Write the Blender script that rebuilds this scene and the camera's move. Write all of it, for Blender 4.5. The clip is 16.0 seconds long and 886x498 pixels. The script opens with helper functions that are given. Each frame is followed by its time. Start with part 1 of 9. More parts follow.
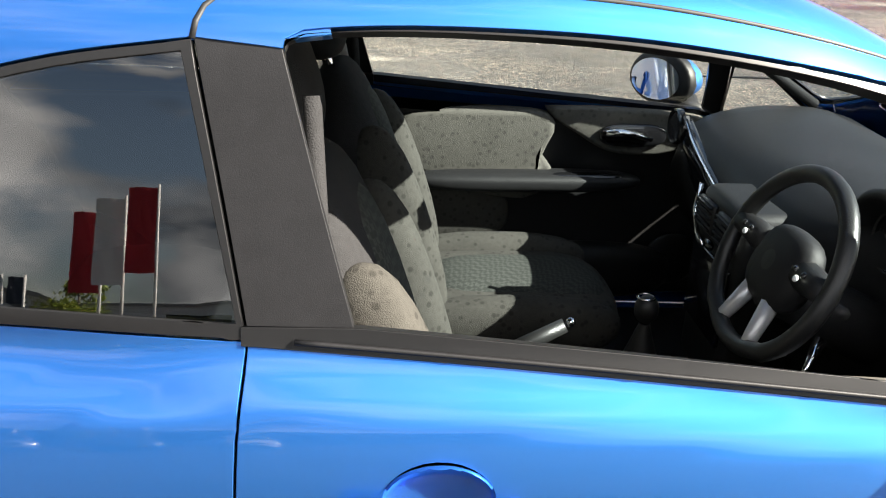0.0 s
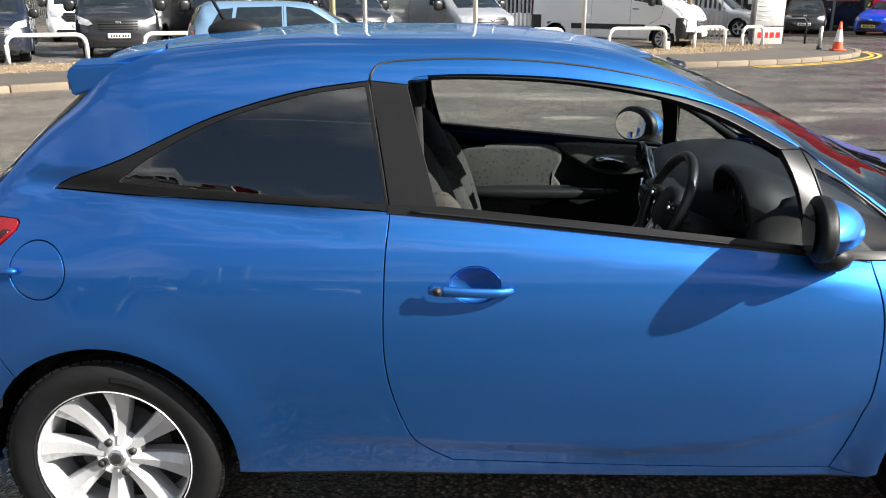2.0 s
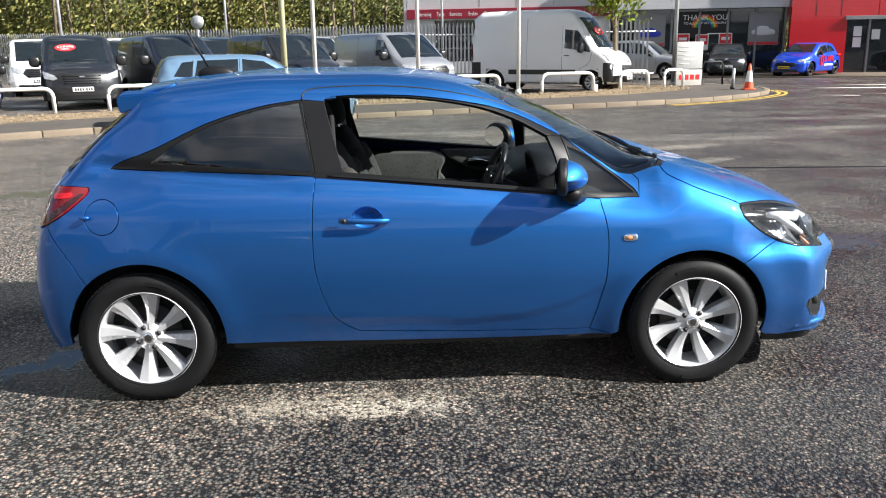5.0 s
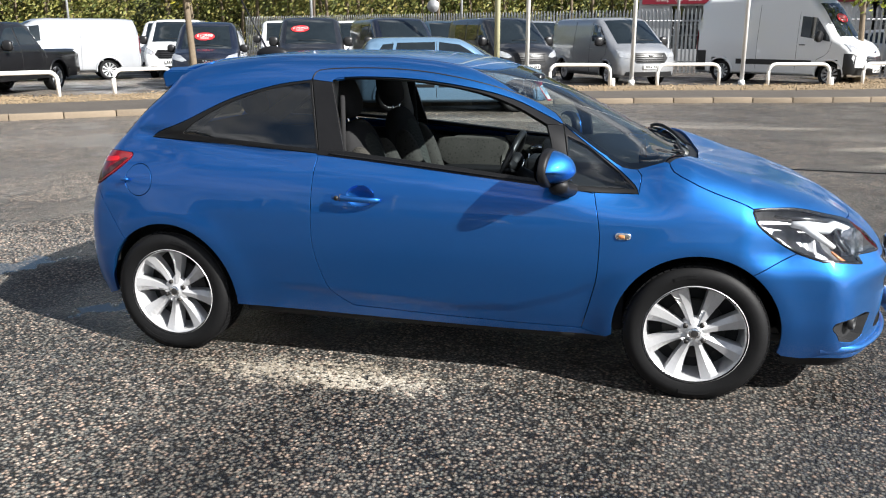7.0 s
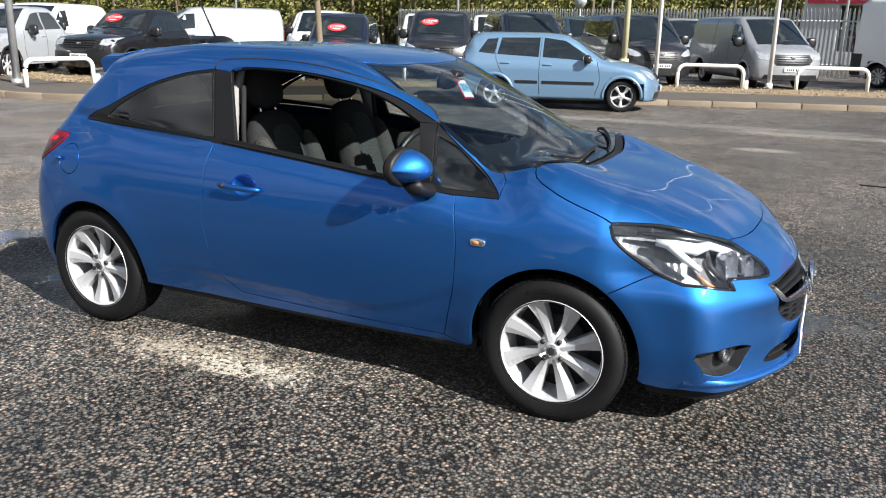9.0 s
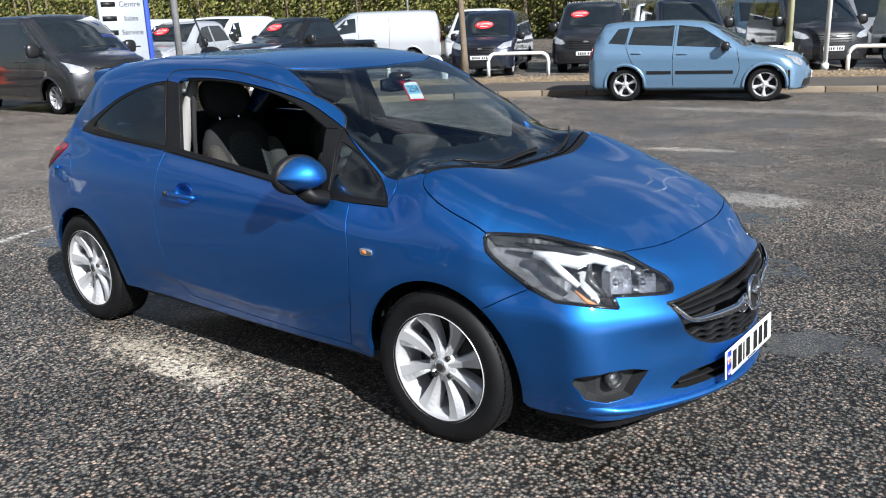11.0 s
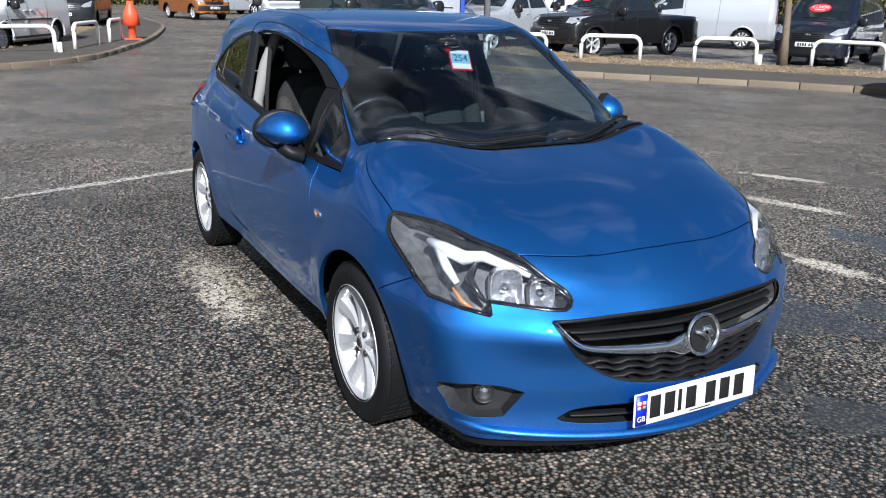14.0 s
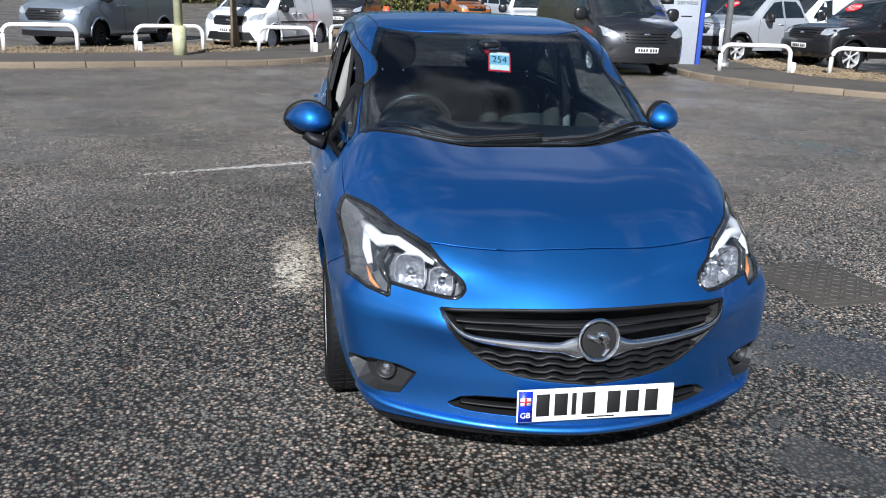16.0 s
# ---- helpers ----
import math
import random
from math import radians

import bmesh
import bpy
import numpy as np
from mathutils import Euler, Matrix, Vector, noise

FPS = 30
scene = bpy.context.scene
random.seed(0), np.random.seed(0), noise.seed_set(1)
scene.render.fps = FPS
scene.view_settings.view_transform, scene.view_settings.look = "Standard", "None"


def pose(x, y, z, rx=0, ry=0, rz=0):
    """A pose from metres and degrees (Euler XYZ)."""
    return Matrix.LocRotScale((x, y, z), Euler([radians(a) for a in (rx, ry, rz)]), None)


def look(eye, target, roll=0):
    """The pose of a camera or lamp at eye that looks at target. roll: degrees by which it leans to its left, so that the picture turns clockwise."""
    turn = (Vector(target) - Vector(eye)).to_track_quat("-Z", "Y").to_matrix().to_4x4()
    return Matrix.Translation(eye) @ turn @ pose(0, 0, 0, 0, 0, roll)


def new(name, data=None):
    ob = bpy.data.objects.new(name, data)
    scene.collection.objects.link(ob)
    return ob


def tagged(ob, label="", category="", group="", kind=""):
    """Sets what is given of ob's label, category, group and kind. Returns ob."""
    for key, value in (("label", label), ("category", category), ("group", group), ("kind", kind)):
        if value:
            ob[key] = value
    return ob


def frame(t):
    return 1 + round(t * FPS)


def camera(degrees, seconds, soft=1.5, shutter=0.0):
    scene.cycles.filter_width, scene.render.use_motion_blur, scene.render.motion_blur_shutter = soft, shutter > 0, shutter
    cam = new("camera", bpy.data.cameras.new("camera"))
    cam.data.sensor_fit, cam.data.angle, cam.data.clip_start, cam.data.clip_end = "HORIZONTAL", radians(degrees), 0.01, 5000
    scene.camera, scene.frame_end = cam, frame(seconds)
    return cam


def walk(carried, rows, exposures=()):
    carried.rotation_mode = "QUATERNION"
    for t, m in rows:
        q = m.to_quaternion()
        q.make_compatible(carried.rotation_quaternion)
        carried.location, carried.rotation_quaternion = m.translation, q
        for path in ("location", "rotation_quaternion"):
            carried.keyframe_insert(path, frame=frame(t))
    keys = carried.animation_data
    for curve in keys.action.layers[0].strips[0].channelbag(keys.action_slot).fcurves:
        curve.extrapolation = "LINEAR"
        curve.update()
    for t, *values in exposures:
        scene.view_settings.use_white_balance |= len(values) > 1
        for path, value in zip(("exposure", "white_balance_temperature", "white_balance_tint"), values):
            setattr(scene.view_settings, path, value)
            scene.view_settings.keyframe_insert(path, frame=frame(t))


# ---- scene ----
cam = camera(56.4, 16.0, soft=1.1)
PATH = [
    (0, (-0.31, -1.602, 1.501), (-0.171, 0.23, 0.709), 2.0),
    (0.5, (-0.369, -1.924, 1.522), (-0.267, -0.06, 0.803), 1.8),
    (1, (-0.325, -2.234, 1.54), (-0.23, -0.334, 0.92), 2.8),
    (1.5, (-0.272, -2.53, 1.561), (-0.241, -0.619, 0.971), 1.9),
    (2, (-0.319, -2.856, 1.561), (-0.329, -0.945, 0.973), 0.2),
    (2.5, (-0.35, -3.172, 1.574), (-0.314, -1.264, 0.977), -0.1),
    (3, (-0.248, -3.562, 1.561), (-0.198, -1.644, 0.994), 0.3),
    (3.5, (-0.215, -3.834, 1.585), (-0.181, -1.902, 1.067), -0.9),
    (4, (-0.211, -4.115, 1.585), (-0.068, -2.178, 1.107), -1.3),
    (4.5, (-0.192, -4.271, 1.588), (0.016, -2.34, 1.111), -1.1),
    (5, (-0.078, -4.402, 1.573), (0.012, -2.462, 1.093), -0.8),
    (7.5, (1.287, -4.233, 1.562), (0.757, -2.375, 1.046), -0.6),
    (8, (1.541, -4.073, 1.589), (0.959, -2.23, 1.074), -1.4),
    (8.5, (1.876, -3.959, 1.573), (1.153, -2.163, 1.074), -0.4),
    (9, (2.179, -3.826, 1.573), (1.361, -2.078, 1.048), 1.2),
    (9.5, (2.416, -3.633, 1.566), (1.519, -1.927, 1.032), 0.1),
    (12, (3.58, -2.769, 1.596), (2.154, -1.474, 1.059), -0.4),
    (12.5, (3.736, -2.594, 1.566), (2.218, -1.414, 1.013), 0.7),
    (13, (3.719, -2.353, 1.545), (2.174, -1.225, 0.963), 0.5),
    (13.5, (3.749, -2.133, 1.549), (2.169, -1.067, 0.944), 0.2),
    (14, (3.914, -1.88, 1.551), (2.231, -0.973, 0.962), 1.3),
    (14.5, (4.026, -1.641, 1.549), (2.261, -0.914, 0.954), 1.1),
    (15, (4.085, -1.38, 1.538), (2.299, -0.742, 0.903), 0.1),
    (15.5, (4.261, -1.14, 1.545), (2.425, -0.641, 0.928), 0.8),
    (16, (4.437, -0.901, 1.558), (2.554, -0.57, 0.971), 1.7),
]
EXPOSURES = [(0.0, 2.75, 6900, 10), (0.3, 2.30, 6800, 10), (0.6, 1.82, 6700, 10), (1.0, 1.63, 6600, 10), (2.0, 1.60, 6400, 10), (3.0, 1.54, 6300, 10), (5.0, 1.43, 6200, 10),
             (7.5, 1.29, 6200, 10), (9.5, 1.18, 6150, 10), (12.0, 0.83, 5750, 10), (16.0, 0.72, 5700, 10)]
walk(cam, [(t, look(eye, target, roll)) for t, eye, target, roll in PATH], EXPOSURES)

# ---- world, sun, exposure ----
SUN_DIR = Vector((0.37, -0.14, 0.285)).normalized()
sun = new("sun", bpy.data.lights.new("sun", "SUN"))
sun.data.energy, sun.data.angle, sun.data.color = 5.0, radians(0.5), (1.0, 0.95, 0.87)
sun.matrix_world = look(SUN_DIR * 30, (0, 0, 0))
world = bpy.data.worlds.new("sky")
scene.world = world
world.use_nodes = True
wn, wl = world.node_tree.nodes, world.node_tree.links
wn.clear()
sky = wn.new("ShaderNodeTexSky")
sky.sky_type, sky.sun_disc = "NISHITA", False
sky.sun_elevation = math.asin(SUN_DIR.z)
sky.sun_rotation = math.atan2(SUN_DIR.x, SUN_DIR.y)
wco = wn.new("ShaderNodeTexCoord")
wmap = wn.new("ShaderNodeMapping")
wmap.inputs["Scale"].default_value, wmap.inputs["Location"].default_value = (1.0, 1.0, 2.6), (3.1, 0.7, 1.9)
cloud = wn.new("ShaderNodeTexNoise")
cloud.inputs["Scale"].default_value, cloud.inputs["Detail"].default_value, cloud.inputs["Roughness"].default_value = 2.3, 7, 0.56
ramp = wn.new("ShaderNodeValToRGB")
ramp.color_ramp.elements[0].position, ramp.color_ramp.elements[1].position = 0.5, 0.6
shade = wn.new("ShaderNodeTexNoise")
shade.inputs["Scale"].default_value, shade.inputs["Detail"].default_value = 3.7, 5
greys = wn.new("ShaderNodeValToRGB")
greys.color_ramp.elements[0].position, greys.color_ramp.elements[1].position = 0.35, 0.7
greys.color_ramp.elements[0].color, greys.color_ramp.elements[1].color = (0.35, 0.45, 0.6, 1), (6.2, 6.2, 6.2, 1)
mix = wn.new("ShaderNodeMixRGB")
bg, wout = wn.new("ShaderNodeBackground"), wn.new("ShaderNodeOutputWorld")
bg.inputs["Strength"].default_value = 0.05
wl.new(wco.outputs["Generated"], wmap.inputs["Vector"])
wl.new(wmap.outputs["Vector"], cloud.inputs["Vector"])
wl.new(wmap.outputs["Vector"], shade.inputs["Vector"])
wsep, lean = wn.new("ShaderNodeSeparateXYZ"), wn.new("ShaderNodeMath")
lean.operation, lean.inputs[1].default_value = "MULTIPLY_ADD", -0.09
wl.new(wco.outputs["Generated"], wsep.inputs[0])
wl.new(wsep.outputs["Y"], lean.inputs[0])
westward = wn.new("ShaderNodeMath")
westward.operation, westward.inputs[1].default_value = "MULTIPLY_ADD", -0.06
wl.new(wsep.outputs["X"], westward.inputs[0])
wl.new(cloud.outputs["Fac"], westward.inputs[2])
wl.new(westward.outputs[0], lean.inputs[2])
wl.new(lean.outputs[0], ramp.inputs["Fac"])
wl.new(shade.outputs["Fac"], greys.inputs["Fac"])
wl.new(ramp.outputs["Color"], mix.inputs["Fac"])
# open sky between the clouds, and clouds that brighten towards the sun
blue, near, glow, lit = wn.new("ShaderNodeVectorMath"), wn.new("ShaderNodeVectorMath"), wn.new("ShaderNodeMapRange"), wn.new("ShaderNodeVectorMath")
blue.operation, blue.inputs["Scale"].default_value = "SCALE", 0.7
near.operation, near.inputs[1].default_value = "DOT_PRODUCT", SUN_DIR
glow.inputs["From Min"].default_value, glow.inputs["From Max"].default_value = -0.6, 1.0
glow.inputs["To Min"].default_value, glow.inputs["To Max"].default_value = 1.35, 1.9
lit.operation = "SCALE"
wl.new(sky.outputs["Color"], blue.inputs[0])
wl.new(wco.outputs["Generated"], near.inputs[0])
wl.new(near.outputs["Value"], glow.inputs["Value"])
wl.new(greys.outputs["Color"], lit.inputs[0])
wl.new(glow.outputs["Result"], lit.inputs["Scale"])
wl.new(blue.outputs["Vector"], mix.inputs["Color1"])
wl.new(lit.outputs["Vector"], mix.inputs["Color2"])
wl.new(mix.outputs["Color"], bg.inputs["Color"])
wl.new(bg.outputs["Background"], wout.inputs["Surface"])


# ---- materials ----
def material(name, color, rough=0.5, metal=0.0, coat=0.0, vary=0.0, scale=8.0, bump=0.0, bump_scale=60.0, spec=0.5, rand=0.0):
    """A principled surface whose colour varies at two scales, with fine relief."""
    m = bpy.data.materials.new(name)
    m.use_nodes = True
    n, l = m.node_tree.nodes, m.node_tree.links
    b = n["Principled BSDF"]
    b.inputs["Base Color"].default_value = (*color, 1)
    b.inputs["Roughness"].default_value, b.inputs["Metallic"].default_value = rough, metal
    b.inputs["Coat Weight"].default_value, b.inputs["Coat Roughness"].default_value = coat, 0.03
    b.inputs["Specular IOR Level"].default_value = spec
    co = n.new("ShaderNodeTexCoord")
    if vary or rand:
        big, fine = n.new("ShaderNodeTexNoise"), n.new("ShaderNodeTexNoise")
        big.inputs["Scale"].default_value, fine.inputs["Scale"].default_value = scale, scale * 9
        big.inputs["Detail"].default_value, fine.inputs["Detail"].default_value = 4, 3
        l.new(co.outputs["Object"], big.inputs["Vector"])
        l.new(co.outputs["Object"], fine.inputs["Vector"])
        add = n.new("ShaderNodeMath")
        add.operation = "ADD"
        l.new(big.outputs["Fac"], add.inputs[0])
        l.new(fine.outputs["Fac"], add.inputs[1])
        last = add
        if rand:
            info = n.new("ShaderNodeObjectInfo")
            ma = n.new("ShaderNodeMath")
            ma.operation, ma.inputs[1].default_value = "MULTIPLY_ADD", rand / max(vary, 0.01)
            l.new(info.outputs["Random"], ma.inputs[0])
            l.new(add.outputs[0], ma.inputs[2])
            last = ma
        rg = n.new("ShaderNodeMapRange")
        rg.inputs["From Min"].default_value, rg.inputs["From Max"].default_value = 0.5, 1.5
        rg.inputs["To Min"].default_value, rg.inputs["To Max"].default_value = 1 - vary, 1 + vary
        rg.clamp = False
        l.new(last.outputs[0], rg.inputs["Value"])
        mul = n.new("ShaderNodeVectorMath")
        mul.operation = "SCALE"
        mul.inputs[0].default_value = color
        l.new(rg.outputs["Result"], mul.inputs["Scale"])
        l.new(mul.outputs["Vector"], b.inputs["Base Color"])
    if bump:
        bn, bp = n.new("ShaderNodeTexNoise"), n.new("ShaderNodeBump")
        bn.inputs["Scale"].default_value, bn.inputs["Detail"].default_value = bump_scale, 4
        bp.inputs["Strength"].default_value, bp.inputs["Distance"].default_value = bump, 0.004
        l.new(co.outputs["Object"], bn.inputs["Vector"])
        l.new(bn.outputs["Fac"], bp.inputs["Height"])
        l.new(bp.outputs["Normal"], b.inputs["Normal"])
    return m


def glass(name, tint, gloss=1.0):
    """A thin pane: clear with a tint, and the mirror of a smooth surface by Fresnel."""
    m = bpy.data.materials.new(name)
    m.use_nodes = True
    n, l = m.node_tree.nodes, m.node_tree.links
    n.clear()
    out, mx = n.new("ShaderNodeOutputMaterial"), n.new("ShaderNodeMixShader")
    tr, gl, lw = n.new("ShaderNodeBsdfTransparent"), n.new("ShaderNodeBsdfGlossy"), n.new("ShaderNodeLayerWeight")
    tr.inputs["Color"].default_value = (*tint, 1)
    gl.inputs["Roughness"].default_value = 0.01
    lw.inputs["Blend"].default_value = 0.5
    pw, ma = n.new("ShaderNodeMath"), n.new("ShaderNodeMath")
    pw.operation, pw.inputs[1].default_value = "POWER", 4.5
    base = 0.045 + 0.05 * gloss
    ma.operation, ma.inputs[1].default_value, ma.inputs[2].default_value = "MULTIPLY_ADD", 1 - base, base
    l.new(lw.outputs["Facing"], pw.inputs[0])
    l.new(pw.outputs[0], ma.inputs[0])
    l.new(ma.outputs[0], mx.inputs["Fac"])
    l.new(tr.outputs[0], mx.inputs[1])
    l.new(gl.outputs[0], mx.inputs[2])
    l.new(mx.outputs[0], out.inputs["Surface"])
    return m


def car_paint(name, color, dusty=0.0, metal=0.55, rough=0.32, pearl=0.0):
    """Metallic base under clear coat, with flakes; dusty adds road dirt that gathers in blotches near the sills."""
    m = material(name, color, rough=rough, metal=metal, coat=1.0)
    m.node_tree.nodes["Principled BSDF"].inputs["Coat IOR"].default_value = 1.53
    n, l = m.node_tree.nodes, m.node_tree.links
    b = n["Principled BSDF"]
    co, fl, rg = n.new("ShaderNodeTexCoord"), n.new("ShaderNodeTexNoise"), n.new("ShaderNodeMapRange")
    fl.inputs["Scale"].default_value = 900
    rg.inputs["To Min"].default_value, rg.inputs["To Max"].default_value = rough - 0.14, rough + 0.12
    l.new(co.outputs["Object"], fl.inputs["Vector"])
    l.new(fl.outputs["Fac"], rg.inputs["Value"])
    l.new(rg.outputs["Result"], b.inputs["Roughness"])
    if dusty:
        sep, low = n.new("ShaderNodeSeparateXYZ"), n.new("ShaderNodeMapRange")
        low.inputs["From Min"].default_value, low.inputs["From Max"].default_value = 0.40, 0.24
        d1, d2, mu, st = n.new("ShaderNodeTexNoise"), n.new("ShaderNodeTexNoise"), n.new("ShaderNodeMath"), n.new("ShaderNodeMapRange")
        d1.inputs["Scale"].default_value, d1.inputs["Detail"].default_value, d1.inputs["Roughness"].default_value = 7, 4, 0.6
        d2.inputs["Scale"].default_value, d2.inputs["Detail"].default_value = 160, 2
        mu.operation = "MULTIPLY"
        m2 = n.new("ShaderNodeMath")
        m2.operation = "MULTIPLY"
        st.inputs["From Min"].default_value, st.inputs["From Max"].default_value = 0.17, 0.42
        st.inputs["To Max"].default_value = dusty
        l.new(co.outputs["Object"], sep.inputs[0])
        l.new(sep.outputs["Z"], low.inputs["Value"])
        l.new(co.outputs["Object"], d1.inputs["Vector"])
        l.new(co.outputs["Object"], d2.inputs["Vector"])
        l.new(d1.outputs["Fac"], mu.inputs[0])
        l.new(d2.outputs["Fac"], mu.inputs[1])
        l.new(mu.outputs[0], m2.inputs[0])
        l.new(low.outputs["Result"], m2.inputs[1])
        l.new(m2.outputs[0], st.inputs["Value"])
        mixc = n.new("ShaderNodeMixRGB")
        mixc.inputs["Color1"].default_value, mixc.inputs["Color2"].default_value = (*color, 1), (0.23, 0.2, 0.16, 1)
        l.new(st.outputs["Result"], mixc.inputs["Fac"])
        l.new(mixc.outputs[0], b.inputs["Base Color"])
        inv = n.new("ShaderNodeMath")
        inv.operation, inv.inputs[0].default_value = "SUBTRACT", 1.0
        l.new(st.outputs["Result"], inv.inputs[1])
        l.new(inv.outputs[0], b.inputs["Coat Weight"])
        me = n.new("ShaderNodeMath")
        me.operation, me.inputs[1].default_value = "MULTIPLY", metal
        l.new(inv.outputs[0], me.inputs[0])
        l.new(me.outputs[0], b.inputs["Metallic"])
    if pearl:
        # pale flakes that flare near the sun's mirror direction
        gl, mx = n.new("ShaderNodeBsdfGlossy"), n.new("ShaderNodeMixShader")
        gl.inputs["Color"].default_value, gl.inputs["Roughness"].default_value = (0.085, 0.44, 0.98, 1), 0.57
        mx.inputs["Fac"].default_value = pearl
        l.new(b.outputs[0], mx.inputs[1])
        l.new(gl.outputs[0], mx.inputs[2])
        l.new(mx.outputs[0], n["Material Output"].inputs["Surface"])
    return m


BLUE = car_paint("blue_metallic_paint", (0.001, 0.0365, 0.285), dusty=0.2, metal=0.94, rough=0.36, pearl=0.22)
BLACK_TRIM = material("black_trim_plastic", (0.0085, 0.0085, 0.0095), rough=0.48, vary=0.25, scale=5, bump=0.12, bump_scale=700, spec=0.26)
DARK_TRIM = material("satin_black_trim", (0.005, 0.005, 0.0055), rough=0.42, vary=0.2, scale=6, spec=0.35)
PIANO = material("gloss_black_plastic", (0.008, 0.008, 0.009), rough=0.12, coat=0.6)
RUBBER = material("tyre_rubber", (0.007, 0.007, 0.0075), rough=0.6, vary=0.35, scale=9, bump=0.12, bump_scale=160, spec=0.22)
SEAL = material("rubber_seal", (0.008, 0.008, 0.008), rough=0.6)
ALLOY = material("silver_alloy", (0.56, 0.56, 0.57), rough=0.34, metal=0.45, coat=0.3, vary=0.1, scale=14)
DARK_METAL = material("dark_brake_metal", (0.05, 0.047, 0.045), rough=0.55, metal=0.6, vary=0.5, scale=18)
CHROME = material("chrome", (0.86, 0.87, 0.88), rough=0.05, metal=1.0)
MIRROR = material("mirror_glass", (0.9, 0.91, 0.92), rough=0.0, metal=1.0)
WHITE_PLASTIC = material("white_plastic", (0.8, 0.8, 0.8), rough=0.35, vary=0.05, scale=4)
CLEAR = glass("clear_window_glass", (0.86, 0.92, 0.9))
SCREEN = glass("windscreen_glass", (0.66, 0.76, 0.8), 1.3)
PRIVACY = glass("tinted_window_glass", (0.2, 0.22, 0.22), 1.6)
LENS = glass("headlamp_lens", (0.95, 0.96, 0.97), 0.6)
RED_LENS = material("red_lamp_plastic", (0.15, 0.003, 0.006), rough=0.12, coat=0.8, vary=0.6, scale=13)
SMOKED_RED = material("smoked_red_plastic", (0.028, 0.002, 0.004), rough=0.14, coat=0.8, vary=0.5, scale=30)
LIGHT_RED = material("bright_red_guide", (0.42, 0.008, 0.012), rough=0.2, coat=0.6, vary=0.3, scale=40)
AMBER = material("amber_lamp_plastic", (0.62, 0.25, 0.10), rough=0.15, coat=0.6)
REFLECTOR = material("lamp_reflector", (0.62, 0.63, 0.66), rough=0.16, metal=0.85, bump=0.25, bump_scale=45)
LED_WHITE = material("white_light_guide", (0.74, 0.76, 0.78), rough=0.2, coat=0.5)
FABRIC = material("grey_seat_fabric", (0.046, 0.044, 0.039), rough=0.95, vary=0.25, scale=12, bump=0.5, bump_scale=500, spec=0.15)
FABRIC_DARK = material("charcoal_seat_fabric", (0.022, 0.022, 0.023), rough=0.95, vary=0.2, scale=10, bump=0.5, bump_scale=420, spec=0.15)
SOFT_PLASTIC = material("soft_dash_plastic", (0.010, 0.010, 0.0107), rough=0.55, spec=0.3, vary=0.15, scale=5, bump=0.25, bump_scale=600)
def spotted(m, dark):
    """Small damp spots on cloth."""
    n, l = m.node_tree.nodes, m.node_tree.links
    b = n["Principled BSDF"]
    src = b.inputs["Base Color"].links[0].from_socket
    co, v, r, mx = n.new("ShaderNodeTexCoord"), n.new("ShaderNodeTexVoronoi"), n.new("ShaderNodeMapRange"), n.new("ShaderNodeVectorMath")
    v.inputs["Scale"].default_value, v.inputs["Randomness"].default_value = 46, 1.0
    r.inputs["From Min"].default_value, r.inputs["From Max"].default_value = 0.2, 0.32
    r.inputs["To Min"].default_value = dark
    mx.operation = "SCALE"
    l.new(co.outputs["Object"], v.inputs["Vector"])
    l.new(v.outputs["Distance"], r.inputs["Value"])
    l.new(src, mx.inputs[0])
    l.new(r.outputs["Result"], mx.inputs["Scale"])
    l.new(mx.outputs["Vector"], b.inputs["Base Color"])


DOOR_CARD = material("door_trim_fabric", (0.075, 0.071, 0.062), rough=0.85, vary=0.22, scale=9, bump=0.35, bump_scale=320, spec=0.2)
spotted(DOOR_CARD, 0.68)
spotted(FABRIC, 0.6)
LEATHER = material("black_leather", (0.014, 0.014, 0.014), rough=0.38, bump=0.2, bump_scale=380)
HEADLINER = material("grey_headliner", (0.24, 0.235, 0.225), rough=0.95)
PLATE_WHITE = material("number_plate_white", (0.82, 0.82, 0.8), rough=0.3, coat=0.3)
PLATE_YELLOW = material("number_plate_yellow", (0.8, 0.58, 0.04), rough=0.3)
INK = material("black_print", (0.01, 0.01, 0.01), rough=0.5)
EU_BLUE = material("blue_print", (0.01, 0.03, 0.45), rough=0.4)
RED_PRINT = material("red_print", (0.6, 0.015, 0.02), rough=0.4)
PAPER = material("white_paper", (0.8, 0.8, 0.78), rough=0.7)


# ---- mesh helpers ----
def obj(name, bm, mat, parent=None, label="", smooth=True, category="", group="", kind=""):
    """Links a bmesh as one mesh object."""
    me = bpy.data.meshes.new(name)
    bm.to_mesh(me)
    bm.free()
    for p in me.polygons:
        p.use_smooth = smooth
    if isinstance(mat, (list, tuple)):
        for x in mat:
            me.materials.append(x)
    else:
        me.materials.append(mat)
    ob = new(name, me)
    if parent is not None:
        ob.parent = parent
    return tagged(ob, label, category, group, kind)


def part(name, bm, mat, parent, label="", smooth=True):
    return obj(name, bm, mat, parent, label, smooth)


def thing(name, label, category, m=None, group="", kind=""):
    ob = new(name)
    ob.empty_display_size = 0.1
    if m is not None:
        ob.matrix_world = m
    return tagged(ob, label, category, group, kind)


